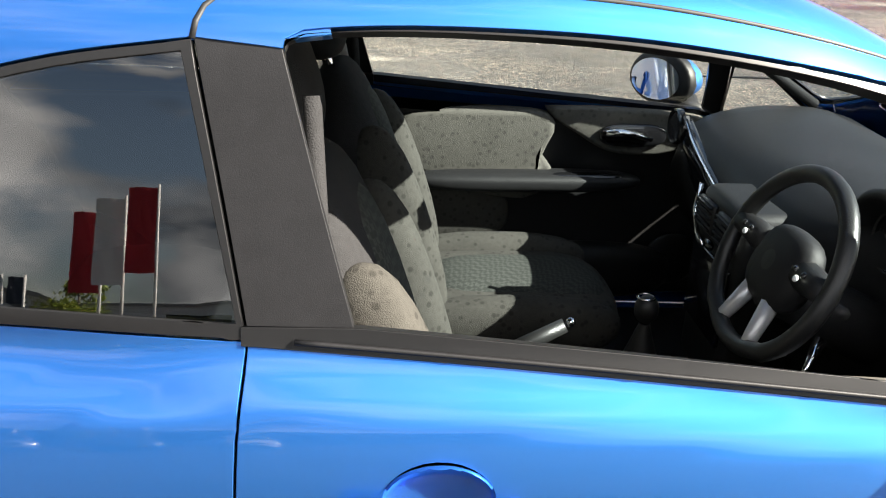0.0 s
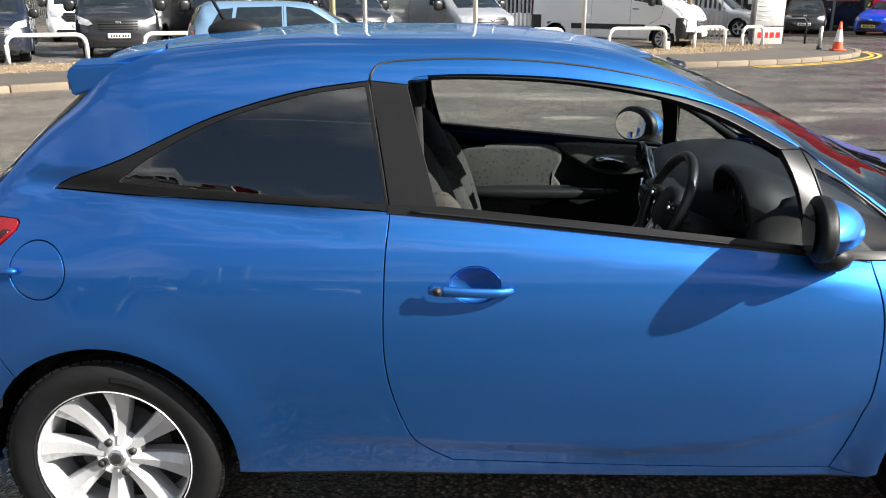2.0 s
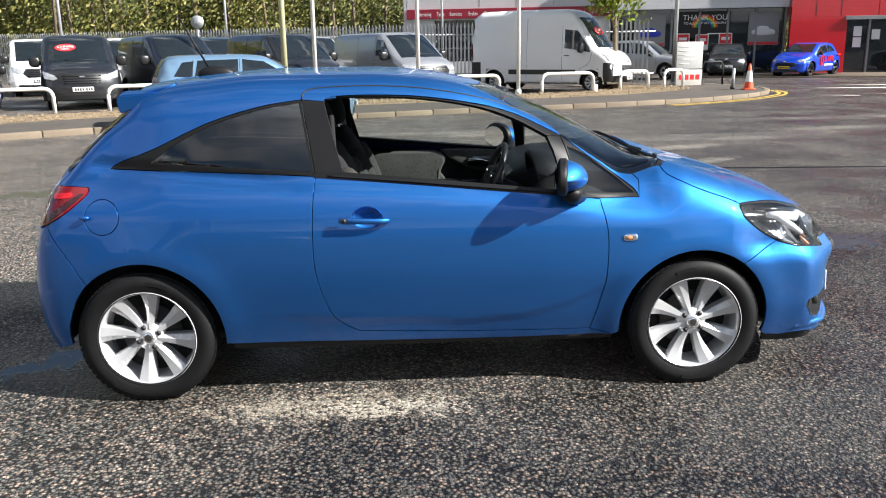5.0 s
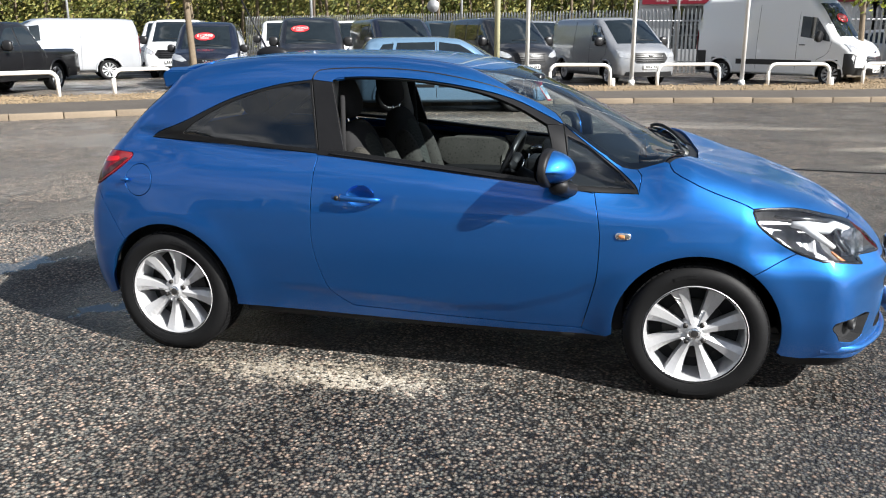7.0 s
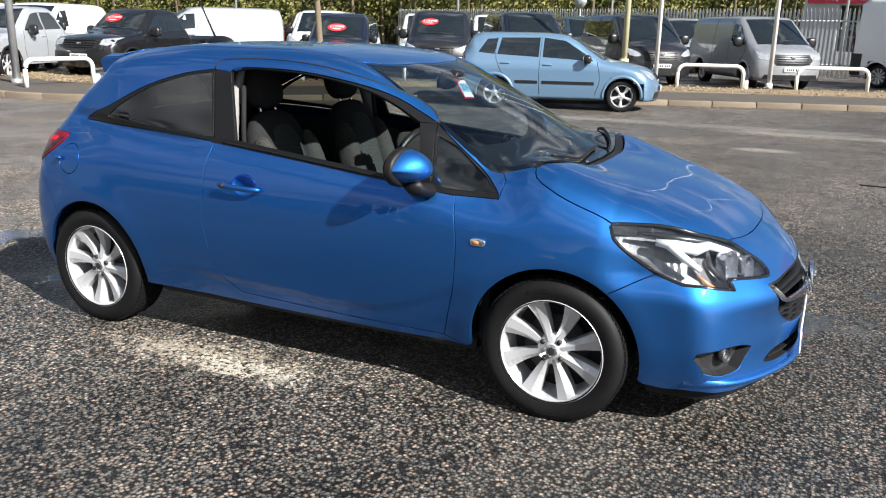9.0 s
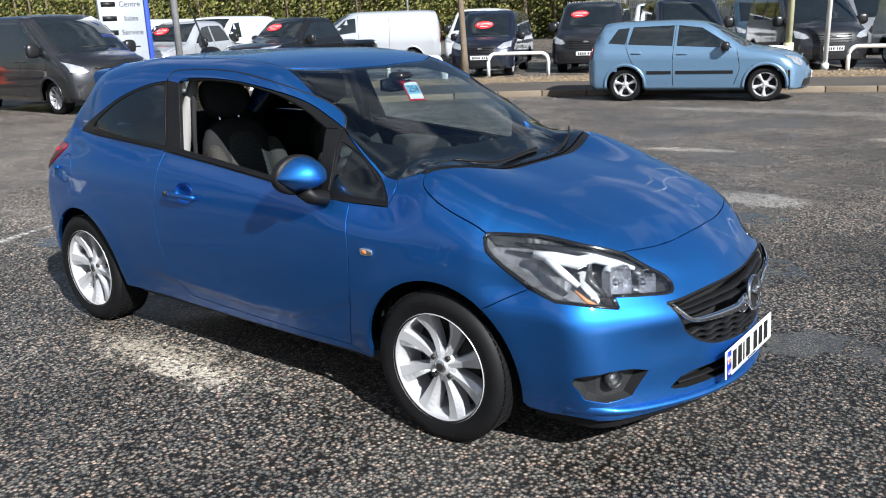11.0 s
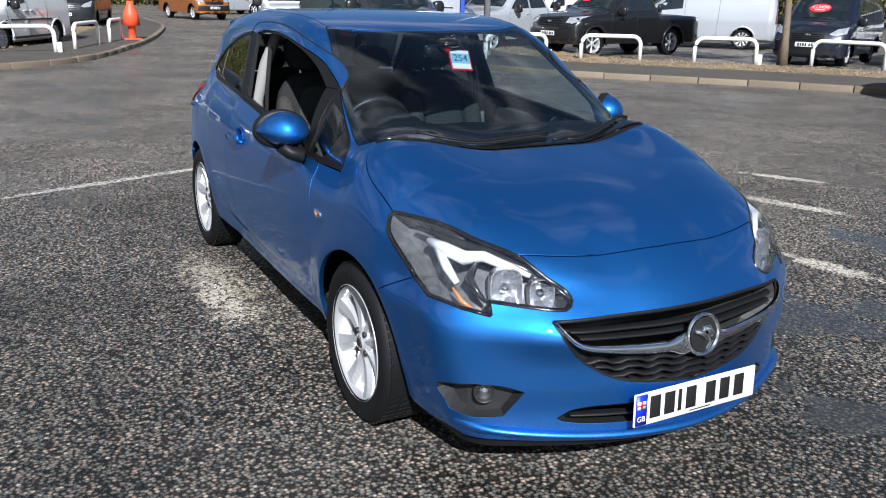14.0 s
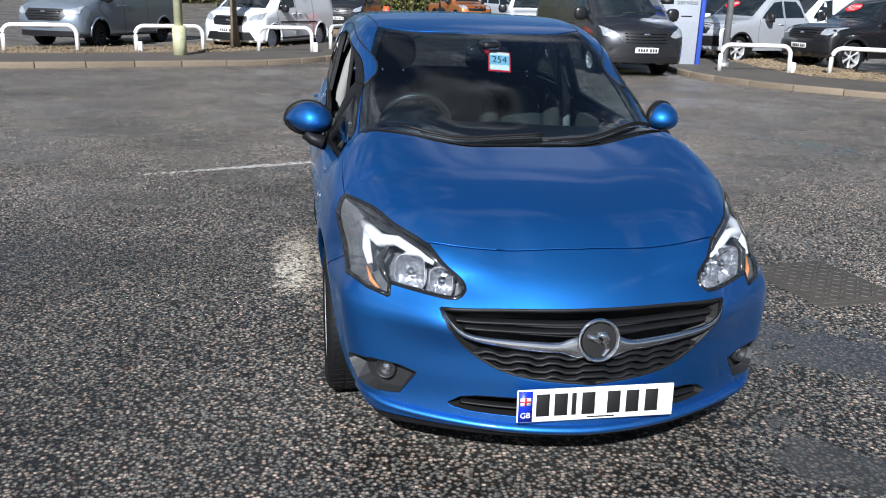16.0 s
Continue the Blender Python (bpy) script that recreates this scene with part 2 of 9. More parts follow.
def rbox(x0, x1, y0, y1, z0, z1, r=0.01, seg=2, bm=None):
    """A box with rounded edges."""
    own = bmesh.new()
    bmesh.ops.create_cube(own, size=1.0)
    for v in own.verts:
        v.co = Vector((x0 + (v.co.x + 0.5) * (x1 - x0), y0 + (v.co.y + 0.5) * (y1 - y0), z0 + (v.co.z + 0.5) * (z1 - z0)))
    if r > 0:
        bmesh.ops.bevel(own, geom=own.edges[:], offset=min(r, 0.49 * min(abs(x1 - x0), abs(y1 - y0), abs(z1 - z0))), segments=seg, affect="EDGES", profile=0.5)
    return merge(bm, own)


def merge(bm, own, m=None):
    if m is not None:
        bmesh.ops.transform(own, matrix=m, verts=own.verts[:])
    if bm is None:
        return own
    me = bpy.data.meshes.new("tmp")
    own.to_mesh(me)
    own.free()
    bm.from_mesh(me)
    bpy.data.meshes.remove(me)
    return bm


def cyl(p, q, r0, r1=None, seg=16, bm=None, cap=True):
    """A round bar from p to q."""
    p, q = Vector(p), Vector(q)
    own = bmesh.new()
    bmesh.ops.create_cone(own, cap_ends=cap, segments=seg, radius1=r0, radius2=r0 if r1 is None else r1, depth=(q - p).length)
    m = Matrix.Translation((p + q) / 2) @ (q - p).to_track_quat("Z", "Y").to_matrix().to_4x4()
    return merge(bm, own, m)


def tube(points, r, seg=10, bm=None, closed=False):
    """A bent bar of radius r (a number, or one for each point) through the points."""
    pts = [Vector(p) for p in points]
    n = len(pts)
    rs = r if isinstance(r, (list, tuple)) else [r] * n
    own = bmesh.new()
    rings, up = [], Vector((0, 0, 1))
    for i, p in enumerate(pts):
        a = pts[(i - 1) % n] if closed or i > 0 else p
        b = pts[(i + 1) % n] if closed or i < n - 1 else p
        d = (b - a).normalized()
        side = d.cross(up)
        if side.length < 0.05:
            side = d.cross(Vector((0, 1, 0)))
        side.normalize()
        u2 = side.cross(d).normalized()
        rings.append([own.verts.new(p + rs[i] * (math.cos(2 * math.pi * k / seg) * side + math.sin(2 * math.pi * k / seg) * u2)) for k in range(seg)])
    for i in range(n if closed else n - 1):
        A, B = rings[i], rings[(i + 1) % n]
        for k in range(seg):
            own.faces.new((A[k], A[(k + 1) % seg], B[(k + 1) % seg], B[k]))
    if not closed:
        own.faces.new(rings[0][::-1])
        own.faces.new(rings[-1])
    bmesh.ops.recalc_face_normals(own, faces=own.faces[:])
    return merge(bm, own)


def lathe(profile, seg=48, axis="Y", bm=None, m=None):
    """Turns (radius, along) pairs round an axis."""
    own = bmesh.new()
    rings = []
    for r, a in profile:
        ring = []
        for k in range(seg):
            t = 2 * math.pi * k / seg
            c, s = r * math.cos(t), r * math.sin(t)
            ring.append(own.verts.new((c, a, s) if axis == "Y" else (c, s, a)))
        rings.append(ring)
    for A, B in zip(rings, rings[1:]):
        for k in range(seg):
            own.faces.new((A[k], A[(k + 1) % seg], B[(k + 1) % seg], B[k]))
    bmesh.ops.recalc_face_normals(own, faces=own.faces[:])
    return merge(bm, own, m)


def slab(points, z0, z1, bm=None, bevel=0.0):
    """A flat shape with upright sides, from its outline in plan."""
    own = bmesh.new()
    low = [own.verts.new((x, y, z0)) for x, y in points]
    face = own.faces.new(low)
    ext = bmesh.ops.extrude_face_region(own, geom=[face])
    tops = [v for v in ext["geom"] if isinstance(v, bmesh.types.BMVert)]
    bmesh.ops.translate(own, vec=(0, 0, z1 - z0), verts=tops)
    bmesh.ops.recalc_face_normals(own, faces=own.faces[:])
    if bevel:
        bmesh.ops.bevel(own, geom=[e for e in own.edges if all(v in tops for v in e.verts)], offset=bevel, segments=2, affect="EDGES")
    return merge(bm, own)


def blob(c, r, seg=20, ring=12, bm=None, power=2.0, m=None):
    """A rounded lump: an ellipsoid at power 2, boxier above."""
    own = bmesh.new()
    bmesh.ops.create_uvsphere(own, u_segments=seg, v_segments=ring, radius=1.0)
    for v in own.verts:
        d = v.co.normalized()
        k = (abs(d.x) ** power + abs(d.y) ** power + abs(d.z) ** power) ** (-1 / power)
        v.co = Vector((c[0] + r[0] * k * d.x, c[1] + r[1] * k * d.y, c[2] + r[2] * k * d.z))
    return merge(bm, own, m)


def text_mesh(s, size, depth=0.0):
    """Raised letters as a mesh in the XY plane, centred."""
    cu = bpy.data.curves.new("letters", "FONT")
    cu.body, cu.size, cu.extrude, cu.align_x, cu.align_y = s, size, depth, "CENTER", "CENTER"
    tmp = bpy.data.objects.new("letters", cu)
    scene.collection.objects.link(tmp)
    dg = bpy.context.evaluated_depsgraph_get()
    dg.update()
    me = bpy.data.meshes.new_from_object(tmp.evaluated_get(dg))
    bm = bmesh.new()
    bm.from_mesh(me)
    bpy.data.objects.remove(tmp)
    bpy.data.meshes.remove(me)
    bpy.data.curves.remove(cu)
    return bm


# ---- smooth shells: a body as a closed-form skin, cut into panels ----
def spline(xs, ys):
    """A smooth, monotone curve through a few points (vectorised)."""
    xs, ys = np.array(xs, float), np.array(ys, float)
    h, d = np.diff(xs), np.diff(ys) / np.diff(xs)
    m = np.zeros(len(xs))
    m[0], m[-1] = d[0], d[-1]
    for i in range(1, len(xs) - 1):
        if d[i - 1] * d[i] > 0:
            w1, w2 = 2 * h[i] + h[i - 1], h[i] + 2 * h[i - 1]
            m[i] = (w1 + w2) / (w1 / d[i - 1] + w2 / d[i])

    def f(q):
        q = np.asarray(q, float)
        i = np.clip(np.searchsorted(xs, q) - 1, 0, len(xs) - 2)
        t = (q - xs[i]) / h[i]
        lo, hi = t < 0, t > 1
        tc = np.clip(t, 0, 1)
        v = (1 + 2 * tc) * (1 - tc) ** 2 * ys[i] + tc * (1 - tc) ** 2 * h[i] * m[i] + tc ** 2 * (3 - 2 * tc) * ys[i + 1] + tc ** 2 * (tc - 1) * h[i] * m[i + 1]
        return v + np.where(lo, t * h[i] * m[i], 0) + np.where(hi, (t - 1) * h[i] * m[i + 1], 0)

    return f


def smax(a, b, k):
    h = np.maximum(k - np.abs(a - b), 0) / k
    return np.maximum(a, b) + h * h * k / 4


def step01(a, b, q):
    t = np.clip((q - a) / (b - a), 0, 1)
    return t * t * (3 - 2 * t)


def smooth_line(keys, step=0.03):
    """A Catmull-Rom line through the keys."""
    P = [np.array(k, float) for k in keys]
    if len(P) == 2:
        n = max(1, int(np.linalg.norm(P[1] - P[0]) / step))
        return [P[0] + (P[1] - P[0]) * i / n for i in range(n + 1)]
    Q = [2 * P[0] - P[1]] + P + [2 * P[-1] - P[-2]]
    out = []
    for i in range(1, len(Q) - 2):
        a, b, c, d = Q[i - 1:i + 3]
        n = max(2, int(np.linalg.norm(c - b) / step))
        for j in range(n):
            t = j / n
            out.append(0.5 * (2 * b + (c - a) * t + (2 * a - 5 * b + 4 * c - d) * t * t + (3 * b - a - 3 * c + d) * t ** 3))
    out.append(P[-1])
    return out


def inside(poly, pts):
    x, y = pts[:, 0], pts[:, 1]
    res = np.zeros(len(pts), bool)
    for (x0, y0), (x1, y1) in zip(poly, np.roll(poly, -1, axis=0)):
        hit = (y0 > y) != (y1 > y)
        with np.errstate(divide="ignore", invalid="ignore"):
            res ^= hit & (x < (x1 - x0) * (y - y0) / (y1 - y0) + x0)
    return res


class Shell:
    """A vehicle's skin: where the side, top, front and rear surfaces meet softly."""

    def __init__(self, top, width, front, rear, bow=0.4, bow_rear=-0.2, crown=0.06, k_side=0.12, k_end=0.1, taper=None, extra=None,
                 front_drop=(0.5, 1.7), rear_drop=(0.3, 2.0), axis_z=0.55, front_x=1.2, rear_x=-1.0, bow_at=(0.0, 0.6), bow_rear_at=(-0.6, -1.2), lift=None, nose=None):
        self.top, self.width, self.front, self.rear = spline(*top), spline(*width), spline(*front), spline(*rear)
        self.taper = spline(*taper) if taper else None
        self.bow, self.bow_rear, self.crown, self.k_side, self.k_end, self.extra = bow, bow_rear, crown, k_side, k_end, extra
        self.lift, self.nose = lift, nose
        self.fd, self.rd, self.axis_z, self.front_x, self.rear_x, self.bow_at, self.bow_rear_at = front_drop, rear_drop, axis_z, front_x, rear_x, bow_at, bow_rear_at

    def F(self, p):
        x, y, z = p[:, 0], np.abs(p[:, 1]), p[:, 2]
        w = self.width(z)
        if self.taper:
            w = w - self.taper(x)
        if self.extra:
            w = w + self.extra(x, z)
        xe = x + y * y * (self.bow * step01(*self.bow_at, x) + self.bow_rear * (1 - step01(self.bow_rear_at[1], self.bow_rear_at[0], x)))
        t = self.top(xe) - self.crown * y * y
        if self.lift:
            t = t + self.lift(x, y)
        slope = (self.top(xe + 0.01) - self.top(xe - 0.01)) / 0.02
        a, b = y - w, (z - t) / np.sqrt(1 + slope * slope)
        c = x - (self.front(z) - self.fd[0] * y ** self.fd[1])
        if self.nose:
            c = c - self.nose(y, z)
        d = (self.rear(z) + self.rd[0] * y ** self.rd[1]) - x
        return smax(smax(a, b, self.k_side), smax(c, d, 0.02), self.k_end)

    def cast(self, o, d, far=6.0):
        o, d = np.asarray(o, float), np.asarray(d, float)
        lo, hi = np.zeros(len(o)), np.full(len(o), far)
        for _ in range(34):
            mid = (lo + hi) / 2
            s = self.F(o + d * mid[:, None]) < 0
            lo, hi = np.where(s, mid, lo), np.where(s, hi, mid)
        return o + d * lo[:, None]

    def normal(self, p):
        e, g = 2e-3, np.zeros_like(p)
        for i in range(3):
            q = np.zeros(3)
            q[i] = e
            g[:, i] = self.F(p + q) - self.F(p - q)
        return g / np.maximum(np.linalg.norm(g, axis=1, keepdims=True), 1e-9)

    def at(self, view, keys, step=0.03, curve=True):
        """Points of the skin, given as (x, z) from the side, (x, y) from above, (y, z) from the front or rear; y < 0 is the right side."""
        k = np.array(smooth_line(keys, step) if curve else keys, float)
        n, z0 = len(k), np.zeros(len(k))
        if view == "side":
            return self.cast(np.stack([k[:, 0], z0, k[:, 1]], 1), np.tile([0, -1.0, 0], (n, 1)))
        if view == "top":
            return self.cast(np.stack([k[:, 0], k[:, 1], z0 + self.axis_z], 1), np.tile([0, 0, 1.0], (n, 1)))
        if view == "front":
            return self.cast(np.stack([z0 + self.front_x, k[:, 0], k[:, 1]], 1), np.tile([1.0, 0, 0], (n, 1)))
        return self.cast(np.stack([z0 + self.rear_x, k[:, 0], k[:, 1]], 1), np.tile([-1.0, 0, 0], (n, 1)))

    def to2(self, p, mode):
        if mode == "x":
            return np.stack([p[:, 0], np.arctan2(-p[:, 1], p[:, 2] - self.axis_z)], 1)
        if mode == "f":
            return np.stack([np.arctan2(p[:, 1], p[:, 0] - self.front_x), p[:, 2]], 1)
        return np.stack([np.arctan2(p[:, 1], self.rear_x - p[:, 0]), p[:, 2]], 1)

    def from2(self, q, mode):
        n, z0 = len(q), np.zeros(len(q))
        if mode == "x":
            return self.cast(np.stack([q[:, 0], z0, z0 + self.axis_z], 1), np.stack([z0, -np.sin(q[:, 1]), np.cos(q[:, 1])], 1))
        s = 1.0 if mode == "f" else -1.0
        return self.cast(np.stack([z0 + (self.front_x if mode == "f" else self.rear_x), z0, q[:, 1]], 1), np.stack([s * np.cos(q[:, 0]), np.sin(q[:, 0]), z0], 1))

    def panel(self, name, loops, mode, mat, parent, label="", step=0.035, offset=0.0, thick=0.018, gap=0.0028, mirror=False, rim=True):
        """A panel of the skin inside the first loop and outside the others, with rolled edges."""
        from mathutils.geometry import delaunay_2d_cdt
        loops2, normals_hint = [], []
        for L in loops:
            p = np.array(L)
            keep = np.linalg.norm(p - np.roll(p, 1, axis=0), axis=1) > 1e-4
            loops2.append(self.to2(p[keep], mode))
        def area(a):
            return 0.5 * np.sum(a[:, 0] * np.roll(a[:, 1], -1) - np.roll(a[:, 0], -1) * a[:, 1])
        loops2 = [a if (area(a) > 0) == (i == 0) else a[::-1] for i, a in enumerate(loops2)]
        mid = np.concatenate(loops2).mean(axis=0)
        du = 1.0 if mode == "x" else 0.8
        dv = 0.8 if mode == "x" else 1.0
        allp = np.concatenate(loops2)
        us = np.arange(allp[:, 0].min(), allp[:, 0].max(), step / du)
        vs = np.arange(allp[:, 1].min(), allp[:, 1].max(), step / dv)
        grid = np.array([(u, v) for u in us for v in vs]).reshape(-1, 2)
        ok = inside(loops2[0], grid)
        for a in loops2[1:]:
            ok &= ~inside(a, grid)
        grid = grid[ok]
        if len(grid):
            s = np.array([du, dv])
            near = np.min(np.linalg.norm((grid[:, None] - allp[None]) * s, axis=2), axis=1)
            grid = grid[near > 0.45 * step]
        pts, edges, n0 = [], [], 0
        for a in loops2:
            pts += list(a)
            edges += [(n0 + i, n0 + (i + 1) % len(a)) for i in range(len(a))]
            n0 += len(a)
        pts += list(grid)
        out = delaunay_2d_cdt([Vector(map(float, p)) for p in pts], edges, [], 1 if len(loops2) == 1 else 0, 1e-7)
        v2 = np.array([(v.x, v.y) for v in out[0]])
        cen = np.array([v2[list(f)].mean(axis=0) for f in out[2]])
        ok = inside(loops2[0], cen)
        for a in loops2[1:]:
            ok &= ~inside(a, cen)
        faces = [list(f) for f, k in zip(out[2], ok) if k]
        used = sorted({i for f in faces for i in f})
        re = {o: i for i, o in enumerate(used)}
        v2, faces = v2[used], [[re[i] for i in f] for f in faces]
        p3 = self.from2(v2, mode)
        nn = self.normal(p3)
        f0 = np.array(faces)
        fn = np.cross(p3[f0[:, 1]] - p3[f0[:, 0]], p3[f0[:, 2]] - p3[f0[:, 0]])
        if np.sum(fn * nn[f0[:, 0]]) < 0:
            faces = [f[::-1] for f in faces]
        # free edges, for the rolled rim
        seen = {}
        for f in faces:
            for i in range(3):
                a, b = f[i], f[(i + 1) % 3]
                seen[(a, b)] = seen.get((a, b), 0) + 1
        free = [(a, b) for (a, b) in seen if (b, a) not in seen]
        verts, norms = list(p3), list(nn)
        tang = {}
        for a, b in free:
            e = p3[b] - p3[a]
            for i in (a, b):
                t = np.cross(e, nn[i])
                tang[i] = tang.get(i, 0) + t / max(np.linalg.norm(t), 1e-9)
        tang = {i: t / max(np.linalg.norm(t), 1e-9) for i, t in tang.items()}
        for i, t in tang.items():
            verts[i] = p3[i] - t * gap
        if offset:
            verts = [v + n * offset for v, n in zip(verts, nn)]
        if rim:
            r1, r2 = {}, {}
            for i, t in tang.items():
                r1[i] = len(verts)
                verts.append(verts[i] + t * 0.0012 - nn[i] * 0.002)
                norms.append(t)
                r2[i] = len(verts)
                verts.append(verts[i] + t * 0.0012 - nn[i] * thick)
                norms.append(t)
            for a, b in free:
                faces += [[b, a, r1[a], r1[b]], [r1[b], r1[a], r2[a], r2[b]]]
        obs = []
        for flip in ((False, True) if mirror else (False,)):
            V, N, Fc = np.array(verts), np.array(norms), faces
            if flip:
                V, N, Fc = V * [1, -1, 1], N * [1, -1, 1], [f[::-1] for f in faces]
            me = bpy.data.meshes.new(name)
            me.from_pydata([tuple(map(float, v)) for v in V], [], Fc)
            for pl in me.polygons:
                pl.use_smooth = True
            me.normals_split_custom_set_from_vertices([tuple(map(float, v)) for v in N])
            me.materials.append(mat)
            ob = new(name, me)
            ob.parent = parent
            tagged(ob, label)
            obs.append(ob)
        return obs


def chain(*lines):
    """Joins lines of points end to end into one loop."""
    out = []
    for L in lines:
        out += list(L)
    return out


def mirrored(line):
    return [np.array(p) * [1, -1, 1] for p in line][::-1]
# ---- the blue hatchback ----
def car_extra(x, z):
    e = np.zeros_like(x)
    for xc in (-1.255, 1.255):
        r = np.hypot(x - xc, z - 0.30)
        e = e + 0.010 * np.exp(-((r - 0.37) / 0.075) ** 2)
    up = z - (1.035 - 0.113 * (x + 1.45))
    e = e - 0.016 * step01(0, 0.028, up) * (1 - step01(0.03, 0.10, up)) * (1 - step01(-0.75, -0.42, x)) * step01(-1.6, -1.4, x)
    dn = np.interp(x, [-0.7, 0.2, 0.46, 0.67, 0.9], [0.41, 0.366, 0.385, 0.45, 0.56]) - z
    e = e - 0.011 * step01(0, 0.05, dn) * (1 + 0.4 * step01(0.04, 0.2, dn)) * step01(-0.8, -0.5, x) * (1 - step01(0.75, 0.98, x))
    belt = np.interp(x, [-1.4, -0.47, 0.03, 0.8, 1.0], [1.062, 1.010, 0.965, 0.888, 0.88])
    e = e - 0.012 * step01(-0.065, 0.0, z - belt) * step01(-1.5, -1.35, x) * (1 - step01(0.9, 1.1, x))
    # wing tops and rear quarters draw in above the waist
    e = e - 0.045 * step01(0.78, 0.92, z) * step01(0.6, 1.0, x) * (1 - 0.7 * step01(1.02, 1.2, x))
    e = e - 0.035 * step01(0.86, 1.02, z) * (1 - step01(-1.45, -1.1, x))
    e = e - 0.02 * step01(0.96, 1.10, z) * (1 - step01(-1.65, -1.45, x))
    e = e - 0.035 * step01(0.58, 0.68, z) * step01(1.4, 1.6, x)
    return e


def car_lift(x, y):
    """A flat bonnet with raised shoulders."""
    rise = np.interp(x, [0.9, 1.08, 1.2, 1.45, 1.65, 1.9], [0.0, 0.062, 0.058, 0.02, 0.025, 0.05])
    return rise * step01(0.2, 0.6, y) - 0.008 * step01(1.05, 1.25, x) * (1 - step01(1.6, 1.9, x)) * (1 - step01(0.1, 0.5, y))


def car_nose(y, z):
    """The grille's corners stand proud, with hollows under the lamps."""
    return (0.035 * np.exp(-((y - 0.45) / 0.15) ** 2 - ((z - 0.58) / 0.07) ** 2) - 0.014 * np.exp(-((y - 0.60) / 0.10) ** 2 - ((z - 0.655) / 0.045) ** 2)
            - 0.012 * np.exp(-((y - 0.40) / 0.12) ** 2 - ((z - 0.68) / 0.03) ** 2))


BODY = Shell(
    top=([-1.6, -1.3, -1.07, -0.66, -0.24, 0.0, 0.2, 0.33, 0.55, 0.8, 1.0, 1.12, 1.3, 1.58, 1.8, 1.93, 2.05, 2.12, 2.25],
         [1.34, 1.405, 1.438, 1.466, 1.466, 1.450, 1.420, 1.386, 1.304, 1.188, 1.08, 1.02, 0.985, 0.93, 0.85, 0.775, 0.685, 0.62, 0.48]),
    width=([0.0, 0.2, 0.27, 0.4, 0.6, 0.72, 0.83, 0.93, 1.0, 1.06, 1.2, 1.35, 1.45, 1.6],
           [0.71, 0.775, 0.800, 0.829, 0.845, 0.841, 0.827, 0.800, 0.767, 0.750, 0.711, 0.668, 0.630, 0.54]),
    front=([0.05, 0.15, 0.22, 0.3, 0.4, 0.55, 0.62, 0.8, 1.2], [2.085, 2.135, 2.155, 2.15, 2.155, 2.155, 2.13, 2.05, 1.9]),
    rear=([0.15, 0.25, 0.35, 0.5, 0.65, 0.8, 0.95, 1.05, 1.2, 1.3, 1.42, 1.55], [-1.815, -1.865, -1.90, -1.912, -1.90, -1.86, -1.79, -1.70, -1.54, -1.425, -1.37, -1.35]),
    taper=([-1.9, -1.6, -1.3, -0.9, -0.4, 0.5, 0.9, 1.25, 1.5, 1.8, 2.05], [0.11, 0.05, 0.022, 0.005, 0, 0, 0.008, 0.02, 0.038, 0.062, 0.10]),
    extra=car_extra, bow=0.4, bow_rear=-0.22, crown=0.05, k_side=0.13, k_end=0.07, front_drop=(0.5, 1.9), rear_drop=(0.34, 2.2), front_x=1.2, rear_x=-1.0, lift=car_lift, nose=car_nose)

car = thing("hatchback_car", "metallic blue three-door hatchback with open driver's window, on wet asphalt", "car")
S = lambda *k, c=True: list(BODY.at("side", k, curve=c))
T = lambda *k, c=True: list(BODY.at("top", k, curve=c))
Fv = lambda *k, c=True: list(BODY.at("front", k, curve=c))
Rv = lambda *k, c=True: list(BODY.at("rear", k, curve=c))


def rev(a):
    return a[::-1]


def arc(cx, cz, r, a0, a1, n=22):
    return [(cx + r * math.cos(radians(a0 + (a1 - a0) * i / n)), cz + r * math.sin(radians(a0 + (a1 - a0) * i / n))) for i in range(n + 1)]


# seams of the right side
door_rear = S((-0.47, 1.015), (-0.483, 0.87), (-0.483, 0.62), (-0.435, 0.44), (-0.385, 0.36), (-0.30, 0.305))
door_low = S((-0.30, 0.305), (0.21, 0.288), (0.77, 0.28))
door_front = S((0.77, 0.28), (0.812, 0.45), (0.83, 0.55), (0.832, 0.73), (0.80, 0.894))
belt_door = S((-0.47, 1.015), (0.03, 0.970), (0.60, 0.917), (0.80, 0.894))
seam_top = S((-0.525, 1.345), (-0.512, 1.378), (-0.46, 1.393), (-0.24, 1.400), (0.01, 1.386), (0.25, 1.345), (0.45, 1.283), (0.60, 1.208), (0.645, 1.165))
door_divide = S((0.645, 1.165), (0.672, 1.06), (0.69, 0.908))
glass_top = S((-0.424, 1.335), (-0.402, 1.350), (-0.24, 1.355), (0.0, 1.343), (0.25, 1.305), (0.42, 1.25), (0.575, 1.17))
glass_front = S((0.575, 1.17), (0.605, 1.08), (0.625, 0.945))
belt_glass = S((-0.345, 1.030), (0.03, 1.002), (0.625, 0.945))
pillar_front = S((-0.424, 1.335), (-0.385, 1.18), (-0.345, 1.030))
pillar_rear = S((-0.525, 1.345), (-0.495, 1.17), (-0.47, 1.015))
quarter_low = S((-1.39, 1.055), (-0.95, 1.04), (-0.47, 1.015))
quarter_top = S((-1.39, 1.055), (-1.335, 1.085), (-1.18, 1.142), (-0.94, 1.25), (-0.71, 1.317), (-0.525, 1.345))
quarterlight_top = S((0.645, 1.165), (0.73, 1.103), (0.88, 0.995), (0.965, 0.928), (0.985, 0.892))
